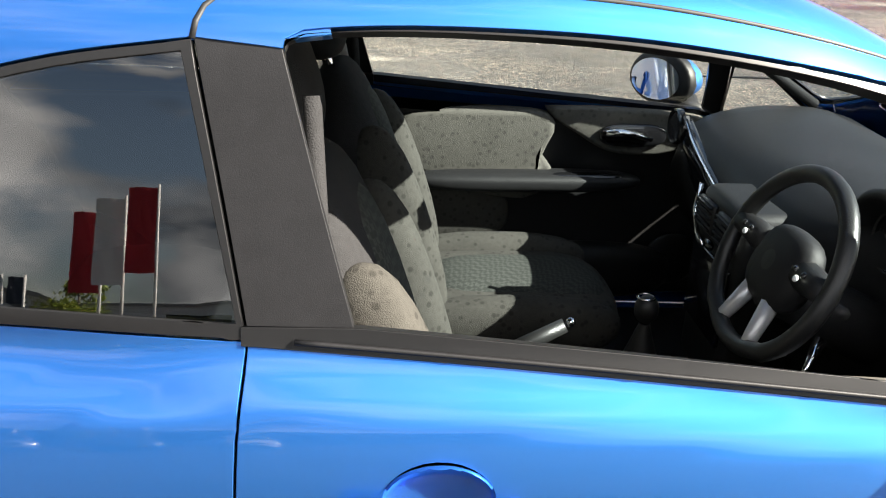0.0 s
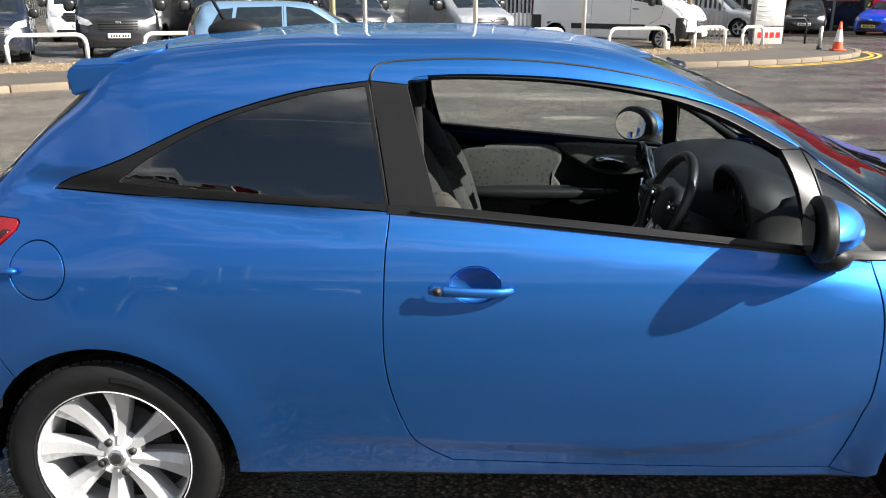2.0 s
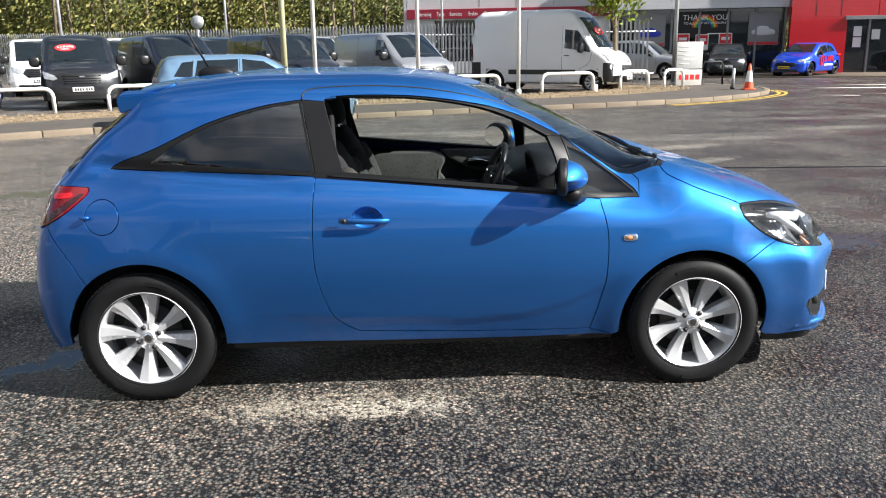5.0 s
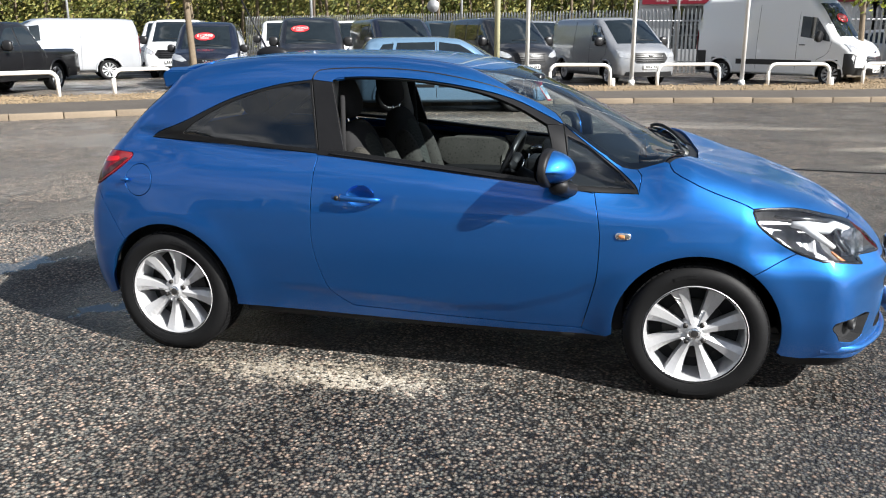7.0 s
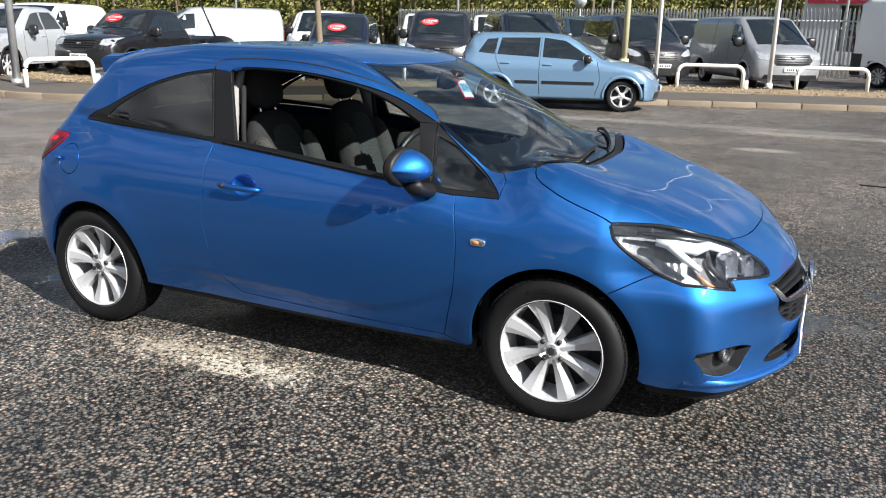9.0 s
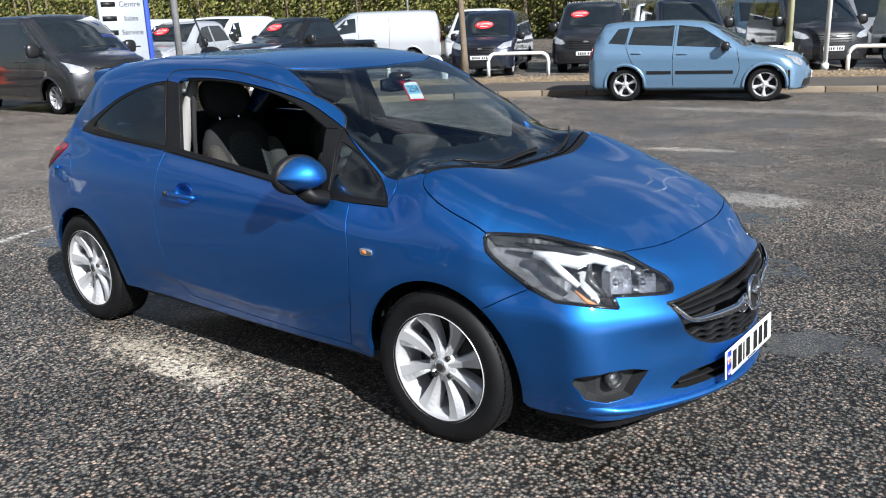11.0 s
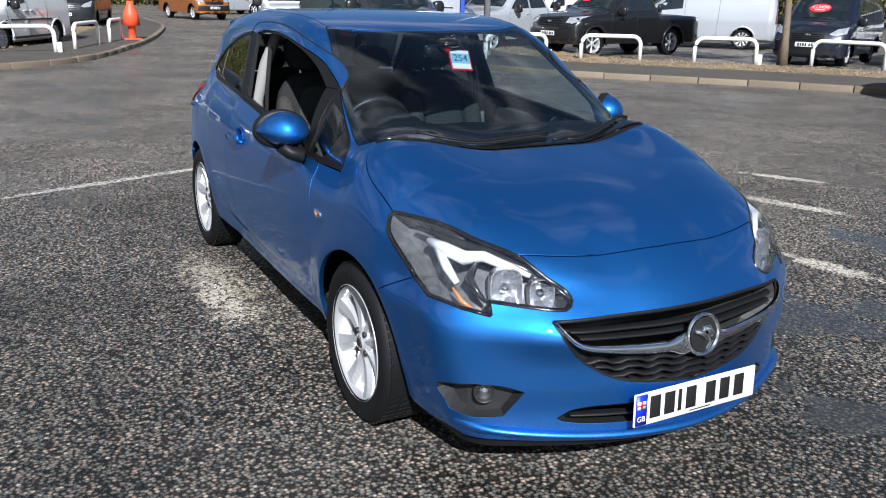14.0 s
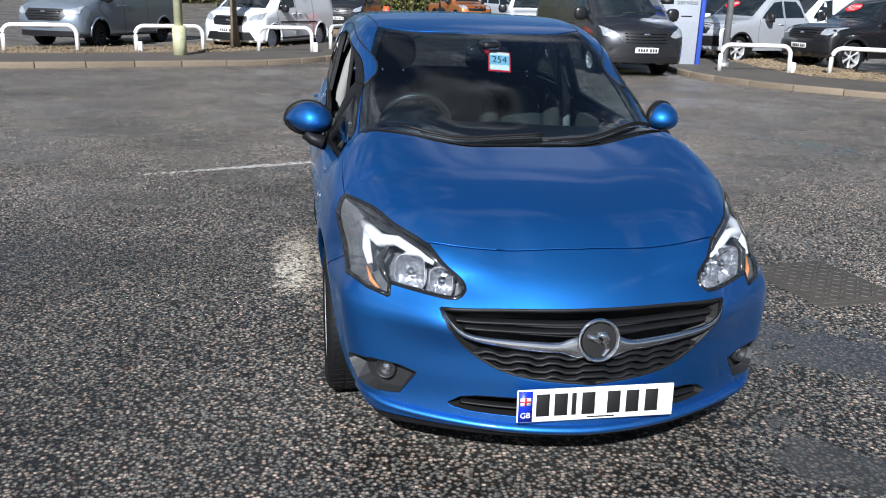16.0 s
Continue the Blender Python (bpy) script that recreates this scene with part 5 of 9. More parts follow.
# dashboard: one moulded profile drawn across the car
bm = bmesh.new()
prof = smooth_line([(0.97, 0.955), (0.85, 0.985), (0.68, 0.985), (0.55, 0.955), (0.495, 0.90), (0.50, 0.80), (0.56, 0.66), (0.66, 0.52), (0.9, 0.48)], 0.04)
rows = []
for y in np.linspace(-0.70, 0.70, 29):
    end = 1 - 0.25 * max(0, abs(y) - 0.6) / 0.1
    hump = 0.055 * math.exp(-((y + 0.36) / 0.17) ** 2) + 0.02 * math.exp(-(y / 0.16) ** 2)
    rows.append([bm.verts.new((px_ - 0.03 * math.exp(-(y / 0.2) ** 2) * (pz_ < 0.93) + 0.10 * math.exp(-((y + 0.38) / 0.17) ** 4) * (pz_ < 0.97 and px_ < 0.9) + 0.04 * (abs(y) / 0.7) ** 3, y, 0.5 + (pz_ - 0.5) * end + hump * max(0, 1 - abs(px_ - 0.60) / 0.22) * (pz_ > 0.86))) for px_, pz_ in prof])
for A, B in zip(rows, rows[1:]):
    for k in range(len(prof) - 1):
        bm.faces.new((A[k], A[k + 1], B[k + 1], B[k]))
bmesh.ops.recalc_face_normals(bm, faces=bm.faces[:])
dash = part("dashboard", bm, SOFT_PLASTIC, car, "black soft-touch dashboard with gloss and chrome trim")
bm = bmesh.new()
rows = []
for x0, lift_, r_ in ((0.585, -0.012, 0.90), (0.535, 0.0, 0.97), (0.525, 0.004, 1.0), (0.535, 0.010, 1.05), (0.62, 0.004, 1.06), (0.72, -0.03, 1.04), (0.80, -0.07, 1.0)):
    rows.append([bm.verts.new((x0 + 0.03 * (1 - math.sin(t)), -0.375 + 0.165 * r_ * math.cos(t), 0.90 + lift_ + 0.15 * r_ * max(0.0, math.sin(t)) ** 0.75)) for t in np.linspace(-0.0, math.pi, 25)])
for A, B in zip(rows, rows[1:]):
    for k in range(24):
        bm.faces.new((A[k], A[k + 1], B[k + 1], B[k]))
bmesh.ops.recalc_face_normals(bm, faces=bm.faces[:])
hood = part("instrument_hood", bm, SOFT_PLASTIC, dash)
bm = bmesh.new()
bm.faces.new([bm.verts.new((0.602, -0.375 + 0.158 * math.cos(t), 0.885 + 0.15 * max(0.0, math.sin(t)) ** 0.75)) for t in np.linspace(0, math.pi, 25)])
part("instrument_face", bm, INK, hood, "black instrument face", smooth=False)
for y in (-0.445, -0.305):
    mm = Matrix.Translation((0.594, y, 0.955)) @ Euler((0, 0, radians(-90))).to_matrix().to_4x4()
    dial = part("dial", lathe([(0.0, 0.0), (0.052, 0.0), (0.056, -0.012), (0.060, 0.0)], 28, "Y", m=mm), PIANO, hood)
    part("dial_ring", lathe([(0.054, -0.009), (0.0565, -0.013), (0.058, -0.008)], 28, "Y", m=mm), DARK_METAL, dial)
    part("needle", rbox(0.588, 0.590, y - 0.002, y + 0.002, 0.925, 0.962, 0), RED_LENS, dial)
trim = [(0.535, 0.64, 0.905), (0.515, 0.50, 0.875), (0.495, 0.34, 0.85), (0.478, 0.20, 0.835), (0.465, 0.12, 0.83)]
bm = bmesh.new()
rows = []
for i, (x, y, z) in enumerate(smooth_line(trim, 0.03)):
    w = 0.020 + 0.028 * math.sin(math.pi * min(1, 0.2 + i / 22))
    rows.append([bm.verts.new((x + a, y, z + b)) for a, b in ((0.012, w + 0.006), (-0.006, w), (-0.014, 0), (-0.006, -w), (0.012, -w - 0.006))])
for A, B in zip(rows, rows[1:]):
    for k in range(4):
        bm.faces.new((A[k], A[k + 1], B[k + 1], B[k]))
bmesh.ops.recalc_face_normals(bm, faces=bm.faces[:])
gloss = part("gloss_trim", bm, PIANO, dash, "gloss black passenger trim")
part("trim_edge", tube([(x - 0.010, y, z + 0.046) for x, y, z in smooth_line(trim, 0.03)], 0.005, 8), CHROME, gloss)
# centre stack
stack = part("centre_console", rbox(0.40, 0.56, -0.115, 0.115, 0.50, 0.93, 0.025, 3), SOFT_PLASTIC, dash)
part("stack_face", rbox(0.392, 0.402, -0.10, 0.10, 0.62, 0.80, 0.004), PIANO, stack)
for y in (-0.055, 0.055):
    v = part("air_vent", rbox(0.388, 0.404, y - 0.045, y + 0.045, 0.835, 0.905, 0.006), INK, stack)
    for i in range(5):
        part("vent_slat", rbox(0.382, 0.396, y - 0.04, y + 0.04, 0.845 + i * 0.0125, 0.849 + i * 0.0125, 0.001), SOFT_PLASTIC, v)
for y in (-0.105, 0.105):
    part("stack_edge", tube([(0.392, y, 0.925), (0.386, y * 1.02, 0.86), (0.392, y * 0.8, 0.815), (0.395, y * 0.45, 0.80)], 0.006, 8), CHROME, stack)
part("hazard_switch", blob((0.386, 0.0, 0.822), (0.008, 0.022, 0.012), 14, 8), PIANO, stack)
part("door_side_vent", lathe([(0.0, 0.0), (0.04, 0.0), (0.048, -0.01), (0.05, 0.01)], 24, "Y", m=Matrix.Translation((0.497, 0.60, 0.925)) @ Euler((0, 0, radians(-90))).to_matrix().to_4x4()), PIANO, dash)
# tunnel, gear lever, handbrake
tun = part("centre_tunnel", rbox(-0.35, 0.48, -0.10, 0.10, 0.28, 0.50, 0.04, 3), SOFT_PLASTIC, car)
part("gear_gaiter", lathe([(0.055, 0.0), (0.035, 0.06), (0.012, 0.13)], 16, "Z", m=Matrix.Translation((0.27, 0.0, 0.50))), LEATHER, tun)
kn = part("gear_knob", blob((0.27, 0.0, 0.665), (0.028, 0.027, 0.034), 18, 12), LEATHER, tun)
part("knob_ring", lathe([(0.017, 0.0), (0.022, 0.002), (0.017, 0.005)], 20, "Z", m=Matrix.Translation((0.265, 0.0, 0.693))), CHROME, kn)
hb = part("handbrake", tube([(-0.13, 0.0, 0.50), (0.0, 0.0, 0.575), (0.09, 0.0, 0.625)], [0.02, 0.019, 0.017], 10), LEATHER, tun, "leather handbrake with a bright button")
part("handbrake_button", blob((0.102, 0.0, 0.632), (0.012, 0.012, 0.012), 12, 8), CHROME, hb)

# steering wheel
sm = Matrix.Translation((0.36, -0.345, 0.936)) @ Euler((0, radians(22), 0)).to_matrix().to_4x4()
ring = [sm @ Vector((0.0, 0.168 * math.cos(t), 0.168 * math.sin(t) * (0.97 if math.sin(t) > -0.85 else 0.93))) for t in np.linspace(0, 2 * math.pi, 48, endpoint=False)]
sw = part("steering_wheel", tube(ring, 0.0158, 12, closed=True), LEATHER, car, "black leather three-spoke steering wheel")
part("airbag_cover", blob((0.02, 0, -0.005), (0.035, 0.082, 0.072), 24, 14, power=2.8, m=sm), SOFT_PLASTIC, sw)
for s in (1, -1):
    sp = part("wheel_spoke", tube([sm @ Vector(p) for p in ((0.02, s * 0.06, 0.01), (0.008, s * 0.12, 0.015), (0.0, s * 0.163, 0.015))], [0.03, 0.024, 0.02], 10), SOFT_PLASTIC, sw)
    for k in range(3):
        part("wheel_button", blob((-0.022, s * (0.088 + 0.014 * k), 0.022 - 0.012 * (k % 2)), (0.004, 0.006, 0.006), 10, 6, m=sm), PAPER if k == 1 else PIANO, sp)
    part("lower_spoke", tube([sm @ Vector(p) for p in ((0.012, s * 0.035, -0.05), (0.004, s * 0.05, -0.12), (0.0, s * 0.06, -0.156))], [0.018, 0.014, 0.012], 8), ALLOY, sw, "silver lower spoke")
em = part("wheel_badge", lathe([(0.0, 0.0), (0.021, 0.0), (0.026, 0.004), (0.028, 0.0)], 24, "Y", m=sm @ Matrix.Translation((-0.014, 0, 0)) @ Euler((0, 0, radians(-90))).to_matrix().to_4x4()), CHROME, sw)
part("badge_ground", lathe([(0.0, -0.003), (0.019, -0.002)], 20, "Y", m=sm @ Matrix.Translation((-0.014, 0, 0)) @ Euler((0, 0, radians(-90))).to_matrix().to_4x4()), INK, em)
part("steering_column", cyl((0.36, -0.345, 0.90), (0.56, -0.36, 0.80), 0.05, 0.06, 18), SOFT_PLASTIC, sw)
for s in (1, -1):
    part("column_stalk", tube([(0.40, -0.345 + s * 0.04, 0.90), (0.385, -0.345 + s * 0.13, 0.925), (0.38, -0.345 + s * 0.19, 0.935)], [0.010, 0.009, 0.012], 8), SOFT_PLASTIC, sw)
part("ignition_key", tube([(0.42, -0.43, 0.83), (0.39, -0.46, 0.80), (0.38, -0.47, 0.77)], [0.012, 0.006, 0.008], 8), CHROME, sw)
part("key_tag", rbox(0.33, 0.40, -0.53, -0.45, 0.752, 0.757, 0.002), PAPER, sw)

def pad(outline, y0, y1, r):
    """A cushion with a smooth outline in x and z, from y0 to y1, rounded on its inner face."""
    k = smooth_line(list(outline) + [outline[0]], 0.03)[:-1]
    bm = bmesh.new()
    c = sum((np.array(p) for p in k), np.zeros(2)) / len(k)
    rings = []
    for u, q in ((0, 0), (0.6, 0), (0.85, 0.35), (0.97, 0.8), (1.0, 1.4)):
        rings.append([bm.verts.new((p[0] + (c[0] - p[0]) * q * r / max(0.05, np.linalg.norm(c - p)), y0 + (y1 - y0) * u, p[1] + (c[1] - p[1]) * q * r / max(0.05, np.linalg.norm(c - p)))) for p in k])
    for A, B in zip(rings, rings[1:]):
        for i in range(len(k)):
            bm.faces.new((A[i], A[(i + 1) % len(k)], B[(i + 1) % len(k)], B[i]))
    cap = bm.faces.new(rings[-1])
    bmesh.ops.triangulate(bm, faces=[cap])
    bmesh.ops.recalc_face_normals(bm, faces=bm.faces[:])
    return bm


# door cards on both sides
card_loop = chain(*[S(a, b, c=False) for a, b in zip([(-0.45, 0.32), (-0.45, 0.995), (0.05, 0.955), (0.62, 0.90), (0.79, 0.87), (0.76, 0.33)], [(-0.45, 0.995), (0.05, 0.955), (0.62, 0.90), (0.79, 0.87), (0.76, 0.33), (-0.45, 0.32)])])
cards = BODY.panel("door_card", [card_loop], "x", SOFT_PLASTIC, car, "black inner door trim with grey cloth", step=0.06, offset=-0.075, thick=-0.04, mirror=True)
for s, cd in zip((-1, 1), cards):
    def lump(name, c, r, mat, power=2.6, label=""):
        return part(name, blob((c[0], s * c[1], c[2]), r, 32, 16, power=power), mat, cd, label)
    part("cloth_panel", pad(((-0.29, 0.85), (-0.265, 0.915), (-0.16, 0.937), (0.0, 0.94), (0.16, 0.925), (0.18, 0.87), (0.15, 0.80), (0.195, 0.735), (0.105, 0.667), (-0.087, 0.695), (-0.25, 0.775)), s * 0.755, s * 0.70, 0.016), DOOR_CARD, cd, "mottled grey cloth panel")
    part("upper_swoop", pad(((0.15, 0.943), (0.344, 0.942), (0.62, 0.918), (0.60, 0.85), (0.50, 0.805), (0.35, 0.812), (0.24, 0.871), (0.17, 0.915)), s * 0.755, s * 0.712, 0.012), DOOR_CARD, cd)
    lump("armrest", (0.10, 0.685, 0.735), (0.34, 0.055, 0.028), SOFT_PLASTIC, 3.2)
    lump("door_pocket", (0.15, 0.70, 0.44), (0.42, 0.05, 0.09), SOFT_PLASTIC, 3.6)
    lump("lower_cloth", (-0.18, 0.722, 0.62), (0.24, 0.02, 0.085), FABRIC, 3.2)
    lump("speaker", (0.58, 0.715, 0.47), (0.085, 0.016, 0.085), INK, 2.2)
    lump("handle_cup", (0.41, 0.705, 0.868), (0.10, 0.012, 0.034), PIANO, 3.0)
    part("inner_handle", tube([(0.325, s * 0.685, 0.880), (0.37, s * 0.675, 0.884), (0.46, s * 0.685, 0.862)], [0.013, 0.010, 0.008], 10), CHROME, cd, "chrome inner door handle")
    lump("pull_cup", (0.26, 0.665, 0.752), (0.12, 0.02, 0.012), PIANO, 3.0)

# pillars, belts, roof lining
half = chain(T((0.18, -0.46), (0.24, -0.33), (0.28, 0.0))[::-1], T((0.18, -0.46), (-0.05, -0.48), (-0.4, -0.495), (-0.8, -0.485), (-1.1, -0.46)), T((-1.1, -0.46), (-1.15, 0.0)))
BODY.panel("roof_lining", [chain(half, mirrored(half))], "x", HEADLINER, car, "pale grey roof lining", step=0.08, offset=-0.03, rim=False)
for s in (1, -1):
    part("pillar_trim", tube([(-0.46, s * -0.545, 1.34), (-0.455, s * -0.615, 1.18), (-0.43, s * -0.675, 1.0), (-0.42, s * -0.69, 0.7)], [0.024, 0.03, 0.034, 0.04], 10), HEADLINER, car, "pale grey pillar trim")
    part("seat_belt", tube([(-0.40, s * -0.60, 1.27), (-0.39, s * -0.63, 1.05), (-0.37, s * -0.655, 0.72)], 0.012, 6), FABRIC_DARK, car)
    part("screen_pillar_trim", tube([(0.90, s * -0.635, 0.985), (0.62, s * -0.60, 1.155), (0.36, s * -0.545, 1.315), (0.2, s * -0.505, 1.385)], 0.015, 8), SOFT_PLASTIC, car)
    part("rear_pillar_trim", tube([(-1.0, s * -0.53, 1.28), (-1.2, s * -0.59, 1.13), (-1.38, s * -0.61, 1.0)], [0.04, 0.05, 0.06], 8), SOFT_PLASTIC, car)
    part("cant_rail_trim", tube([(0.15, s * -0.47, 1.37), (-0.4, s * -0.505, 1.39), (-0.95, s * -0.49, 1.34)], 0.022, 8), HEADLINER, car)
rm = part("rear_view_mirror", blob((0.40, 0.0, 1.295), (0.018, 0.105, 0.036), 24, 12, power=3), PIANO, car, "black rear-view mirror")
part("mirror_face", rbox(0.379, 0.382, -0.095, 0.095, 1.268, 1.322, 0.002), MIRROR, rm)
part("mirror_stem", cyl((0.41, 0.0, 1.31), (0.43, 0.0, 1.36), 0.012, seg=10), PIANO, rm)
part("sensor_pod", blob((0.43, 0.0, 1.335), (0.05, 0.055, 0.022), 18, 10, power=3), PIANO, rm)
# stock tag hung on the mirror
tg = Matrix.Translation((0.468, 0.045, 1.262)) @ Euler((0, radians(-35), 0)).to_matrix().to_4x4() @ Euler((radians(-4), 0, 0)).to_matrix().to_4x4()
tag = part("stock_tag", merge(None, rbox(-0.002, 0.002, -0.055, 0.055, -0.058, 0.05, 0.001), tg), RED_PRINT, car, "red stock tag reading 254", smooth=False)
part("tag_card", merge(None, rbox(0.002, 0.0035, -0.048, 0.048, -0.050, 0.046, 0), tg), PAPER, tag, smooth=False)
TAG_BLUE = material("pale_blue_print", (0.25, 0.5, 0.65), rough=0.5)
part("tag_field", merge(None, rbox(0.0035, 0.0042, -0.048, 0.048, -0.022, 0.030, 0), tg), TAG_BLUE, tag, smooth=False)
lt = text_mesh("254", 0.05)
part("tag_number", merge(None, lt, tg @ Matrix.Translation((0.005, 0, 0.004)) @ Euler((radians(90), 0, radians(90))).to_matrix().to_4x4()), INK, tag, smooth=False)
part("tag_ribbon", tube([(0.415, -0.04, 1.345), (0.435, -0.03, 1.32), (0.452, -0.005, 1.30)], [0.006, 0.012, 0.018], 6), RED_PRINT, tag)
# rain drops left on the glass and roof
DROP = glass("rain_drop", (0.95, 0.97, 1.0), 1.5)
bm = bmesh.new()
rnd = random.Random(5)
for _ in range(260):
    u = rnd.random()
    x, y = 0.25 + 0.75 * u, rnd.uniform(-0.56, 0.56) * (0.85 + 0.2 * u)
    p = BODY.at("top", [(x, y)], curve=False)
    nrm = Vector(BODY.normal(p)[0])
    r = rnd.uniform(0.0016, 0.0042)
    m = Matrix.Translation(p[0]) @ nrm.to_track_quat("Z", "Y").to_matrix().to_4x4()
    merge(bm, blob((0, 0, 0), (r, r, r * 0.5), 8, 5), m)
tagged(part("rain", bm, DROP, car, "small rain drops on the windscreen"), kind="stuff")
# ---- ground ----
def asphalt(name, wet, coarse=True):
    """Coarse wet asphalt: stones in dark binder, damp patches, pale lime stains with shapes of their own."""
    m = bpy.data.materials.new(name)
    m.use_nodes = True
    n, l = m.node_tree.nodes, m.node_tree.links
    b = n["Principled BSDF"]
    co = n.new("ShaderNodeTexCoord")
    vor, vor2 = n.new("ShaderNodeTexVoronoi"), n.new("ShaderNodeTexVoronoi")
    vor.inputs["Scale"].default_value, vor2.inputs["Scale"].default_value = 64, 150
    for v in (vor, vor2):
        l.new(co.outputs["Object"], v.inputs["Vector"])
    cr = n.new("ShaderNodeValToRGB")
    cr.color_ramp.interpolation = "LINEAR"
    e = cr.color_ramp.elements
    e[0].position, e[0].color = 0.0, (0.045, 0.044, 0.042, 1)
    e[1].position, e[1].color = 1.0, (0.44, 0.36, 0.29, 1)
    for p, c in ((0.22, (0.085, 0.086, 0.08, 1)), (0.42, (0.125, 0.108, 0.092, 1)), (0.58, (0.135, 0.14, 0.125, 1)), (0.72, (0.20, 0.15, 0.12, 1)), (0.84, (0.21, 0.195, 0.165, 1)), (0.93, (0.30, 0.21, 0.16, 1))):
        q = e.new(p)
        q.color = c
    sep = n.new("ShaderNodeSeparateColor")
    l.new(vor.outputs["Color"], sep.inputs[0])
    l.new(sep.outputs["Red"], cr.inputs["Fac"])
    edge = n.new("ShaderNodeMapRange")
    edge.inputs["From Min"].default_value, edge.inputs["From Max"].default_value = 0.30, 0.62
    edge.inputs["To Min"].default_value, edge.inputs["To Max"].default_value = 1.03, 0.08
    l.new(vor.outputs["Distance"], edge.inputs["Value"])
    mul = n.new("ShaderNodeVectorMath")
    mul.operation = "SCALE"
    l.new(cr.outputs["Color"], mul.inputs[0])
    l.new(edge.outputs["Result"], mul.inputs["Scale"])
    big = n.new("ShaderNodeTexNoise")
    big.inputs["Scale"].default_value, big.inputs["Detail"].default_value, big.inputs["Roughness"].default_value = 0.55, 6, 0.6
    l.new(co.outputs["Object"], big.inputs["Vector"])
    tone = n.new("ShaderNodeMapRange")
    tone.inputs["From Min"].default_value, tone.inputs["From Max"].default_value = 0.35, 0.65
    tone.inputs["To Min"].default_value, tone.inputs["To Max"].default_value = 0.6, 1.1
    l.new(big.outputs["Fac"], tone.inputs["Value"])
    mul2 = n.new("ShaderNodeVectorMath")
    mul2.operation = "SCALE"
    l.new(mul.outputs["Vector"], mul2.inputs[0])
    l.new(tone.outputs["Result"], mul2.inputs["Scale"])
    last = mul2.outputs["Vector"]
    # colour is darker round the car and paler towards the edges of the yard
    dmp, dln, dad, darker, dsc = n.new("ShaderNodeMapping"), n.new("ShaderNodeVectorMath"), n.new("ShaderNodeMath"), n.new("ShaderNodeMapRange"), n.new("ShaderNodeVectorMath")
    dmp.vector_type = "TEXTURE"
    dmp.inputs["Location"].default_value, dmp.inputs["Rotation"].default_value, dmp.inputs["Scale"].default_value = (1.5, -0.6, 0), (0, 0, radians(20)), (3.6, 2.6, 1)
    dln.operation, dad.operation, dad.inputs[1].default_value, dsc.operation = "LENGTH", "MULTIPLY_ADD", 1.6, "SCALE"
    darker.inputs["From Min"].default_value, darker.inputs["From Max"].default_value = 1.5, 2.2
    darker.inputs["To Min"].default_value, darker.inputs["To Max"].default_value = 0.88, 1.4
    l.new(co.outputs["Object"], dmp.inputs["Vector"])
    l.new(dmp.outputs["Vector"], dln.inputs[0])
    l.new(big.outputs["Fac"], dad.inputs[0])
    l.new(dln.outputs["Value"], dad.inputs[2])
    l.new(dad.outputs[0], darker.inputs["Value"])
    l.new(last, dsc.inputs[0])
    l.new(darker.outputs["Result"], dsc.inputs["Scale"])
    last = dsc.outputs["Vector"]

    def stain(cx, cy, rx, ry, turn, color, strength, ragged=0.5):
        nonlocal last
        mp = n.new("ShaderNodeMapping")
        mp.vector_type = "TEXTURE"
        mp.inputs["Location"].default_value, mp.inputs["Rotation"].default_value, mp.inputs["Scale"].default_value = (cx, cy, 0), (0, 0, radians(turn)), (rx, ry, 1)
        l.new(co.outputs["Object"], mp.inputs["Vector"])
        ln = n.new("ShaderNodeVectorMath")
        ln.operation = "LENGTH"
        l.new(mp.outputs["Vector"], ln.inputs[0])
        nz = n.new("ShaderNodeTexNoise")
        nz.inputs["Scale"].default_value, nz.inputs["Detail"].default_value, nz.inputs["Roughness"].default_value = 11, 9, 0.85
        l.new(co.outputs["Object"], nz.inputs["Vector"])
        ad = n.new("ShaderNodeMath")
        ad.operation, ad.inputs[1].default_value = "MULTIPLY_ADD", ragged * 4
        l.new(nz.outputs["Fac"], ad.inputs[0])
        l.new(ln.outputs["Value"], ad.inputs[2])
        r = n.new("ShaderNodeMapRange")
        r.inputs["From Min"].default_value, r.inputs["From Max"].default_value = 1.12 + ragged * 2, 0.88 + ragged * 2 - 0.2
        r.inputs["To Max"].default_value = strength
        l.new(ad.outputs[0], r.inputs["Value"])
        sc2 = n.new("ShaderNodeMath")
        sc2.operation, sc2.inputs[1].default_value = "MULTIPLY_ADD", -0.85
        l.new(sep.outputs["Green"], sc2.inputs[0])
        l.new(r.outputs["Result"], sc2.inputs[2])
        st2 = n.new("ShaderNodeMapRange")
        st2.inputs["From Min"].default_value, st2.inputs["From Max"].default_value = 0.0, 0.35
        st2.inputs["To Max"].default_value = strength
        l.new(sc2.outputs[0], st2.inputs["Value"])
        r = st2
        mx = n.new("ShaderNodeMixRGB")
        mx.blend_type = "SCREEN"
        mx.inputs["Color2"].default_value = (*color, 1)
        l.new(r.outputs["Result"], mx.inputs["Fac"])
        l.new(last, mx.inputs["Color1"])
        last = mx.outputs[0]

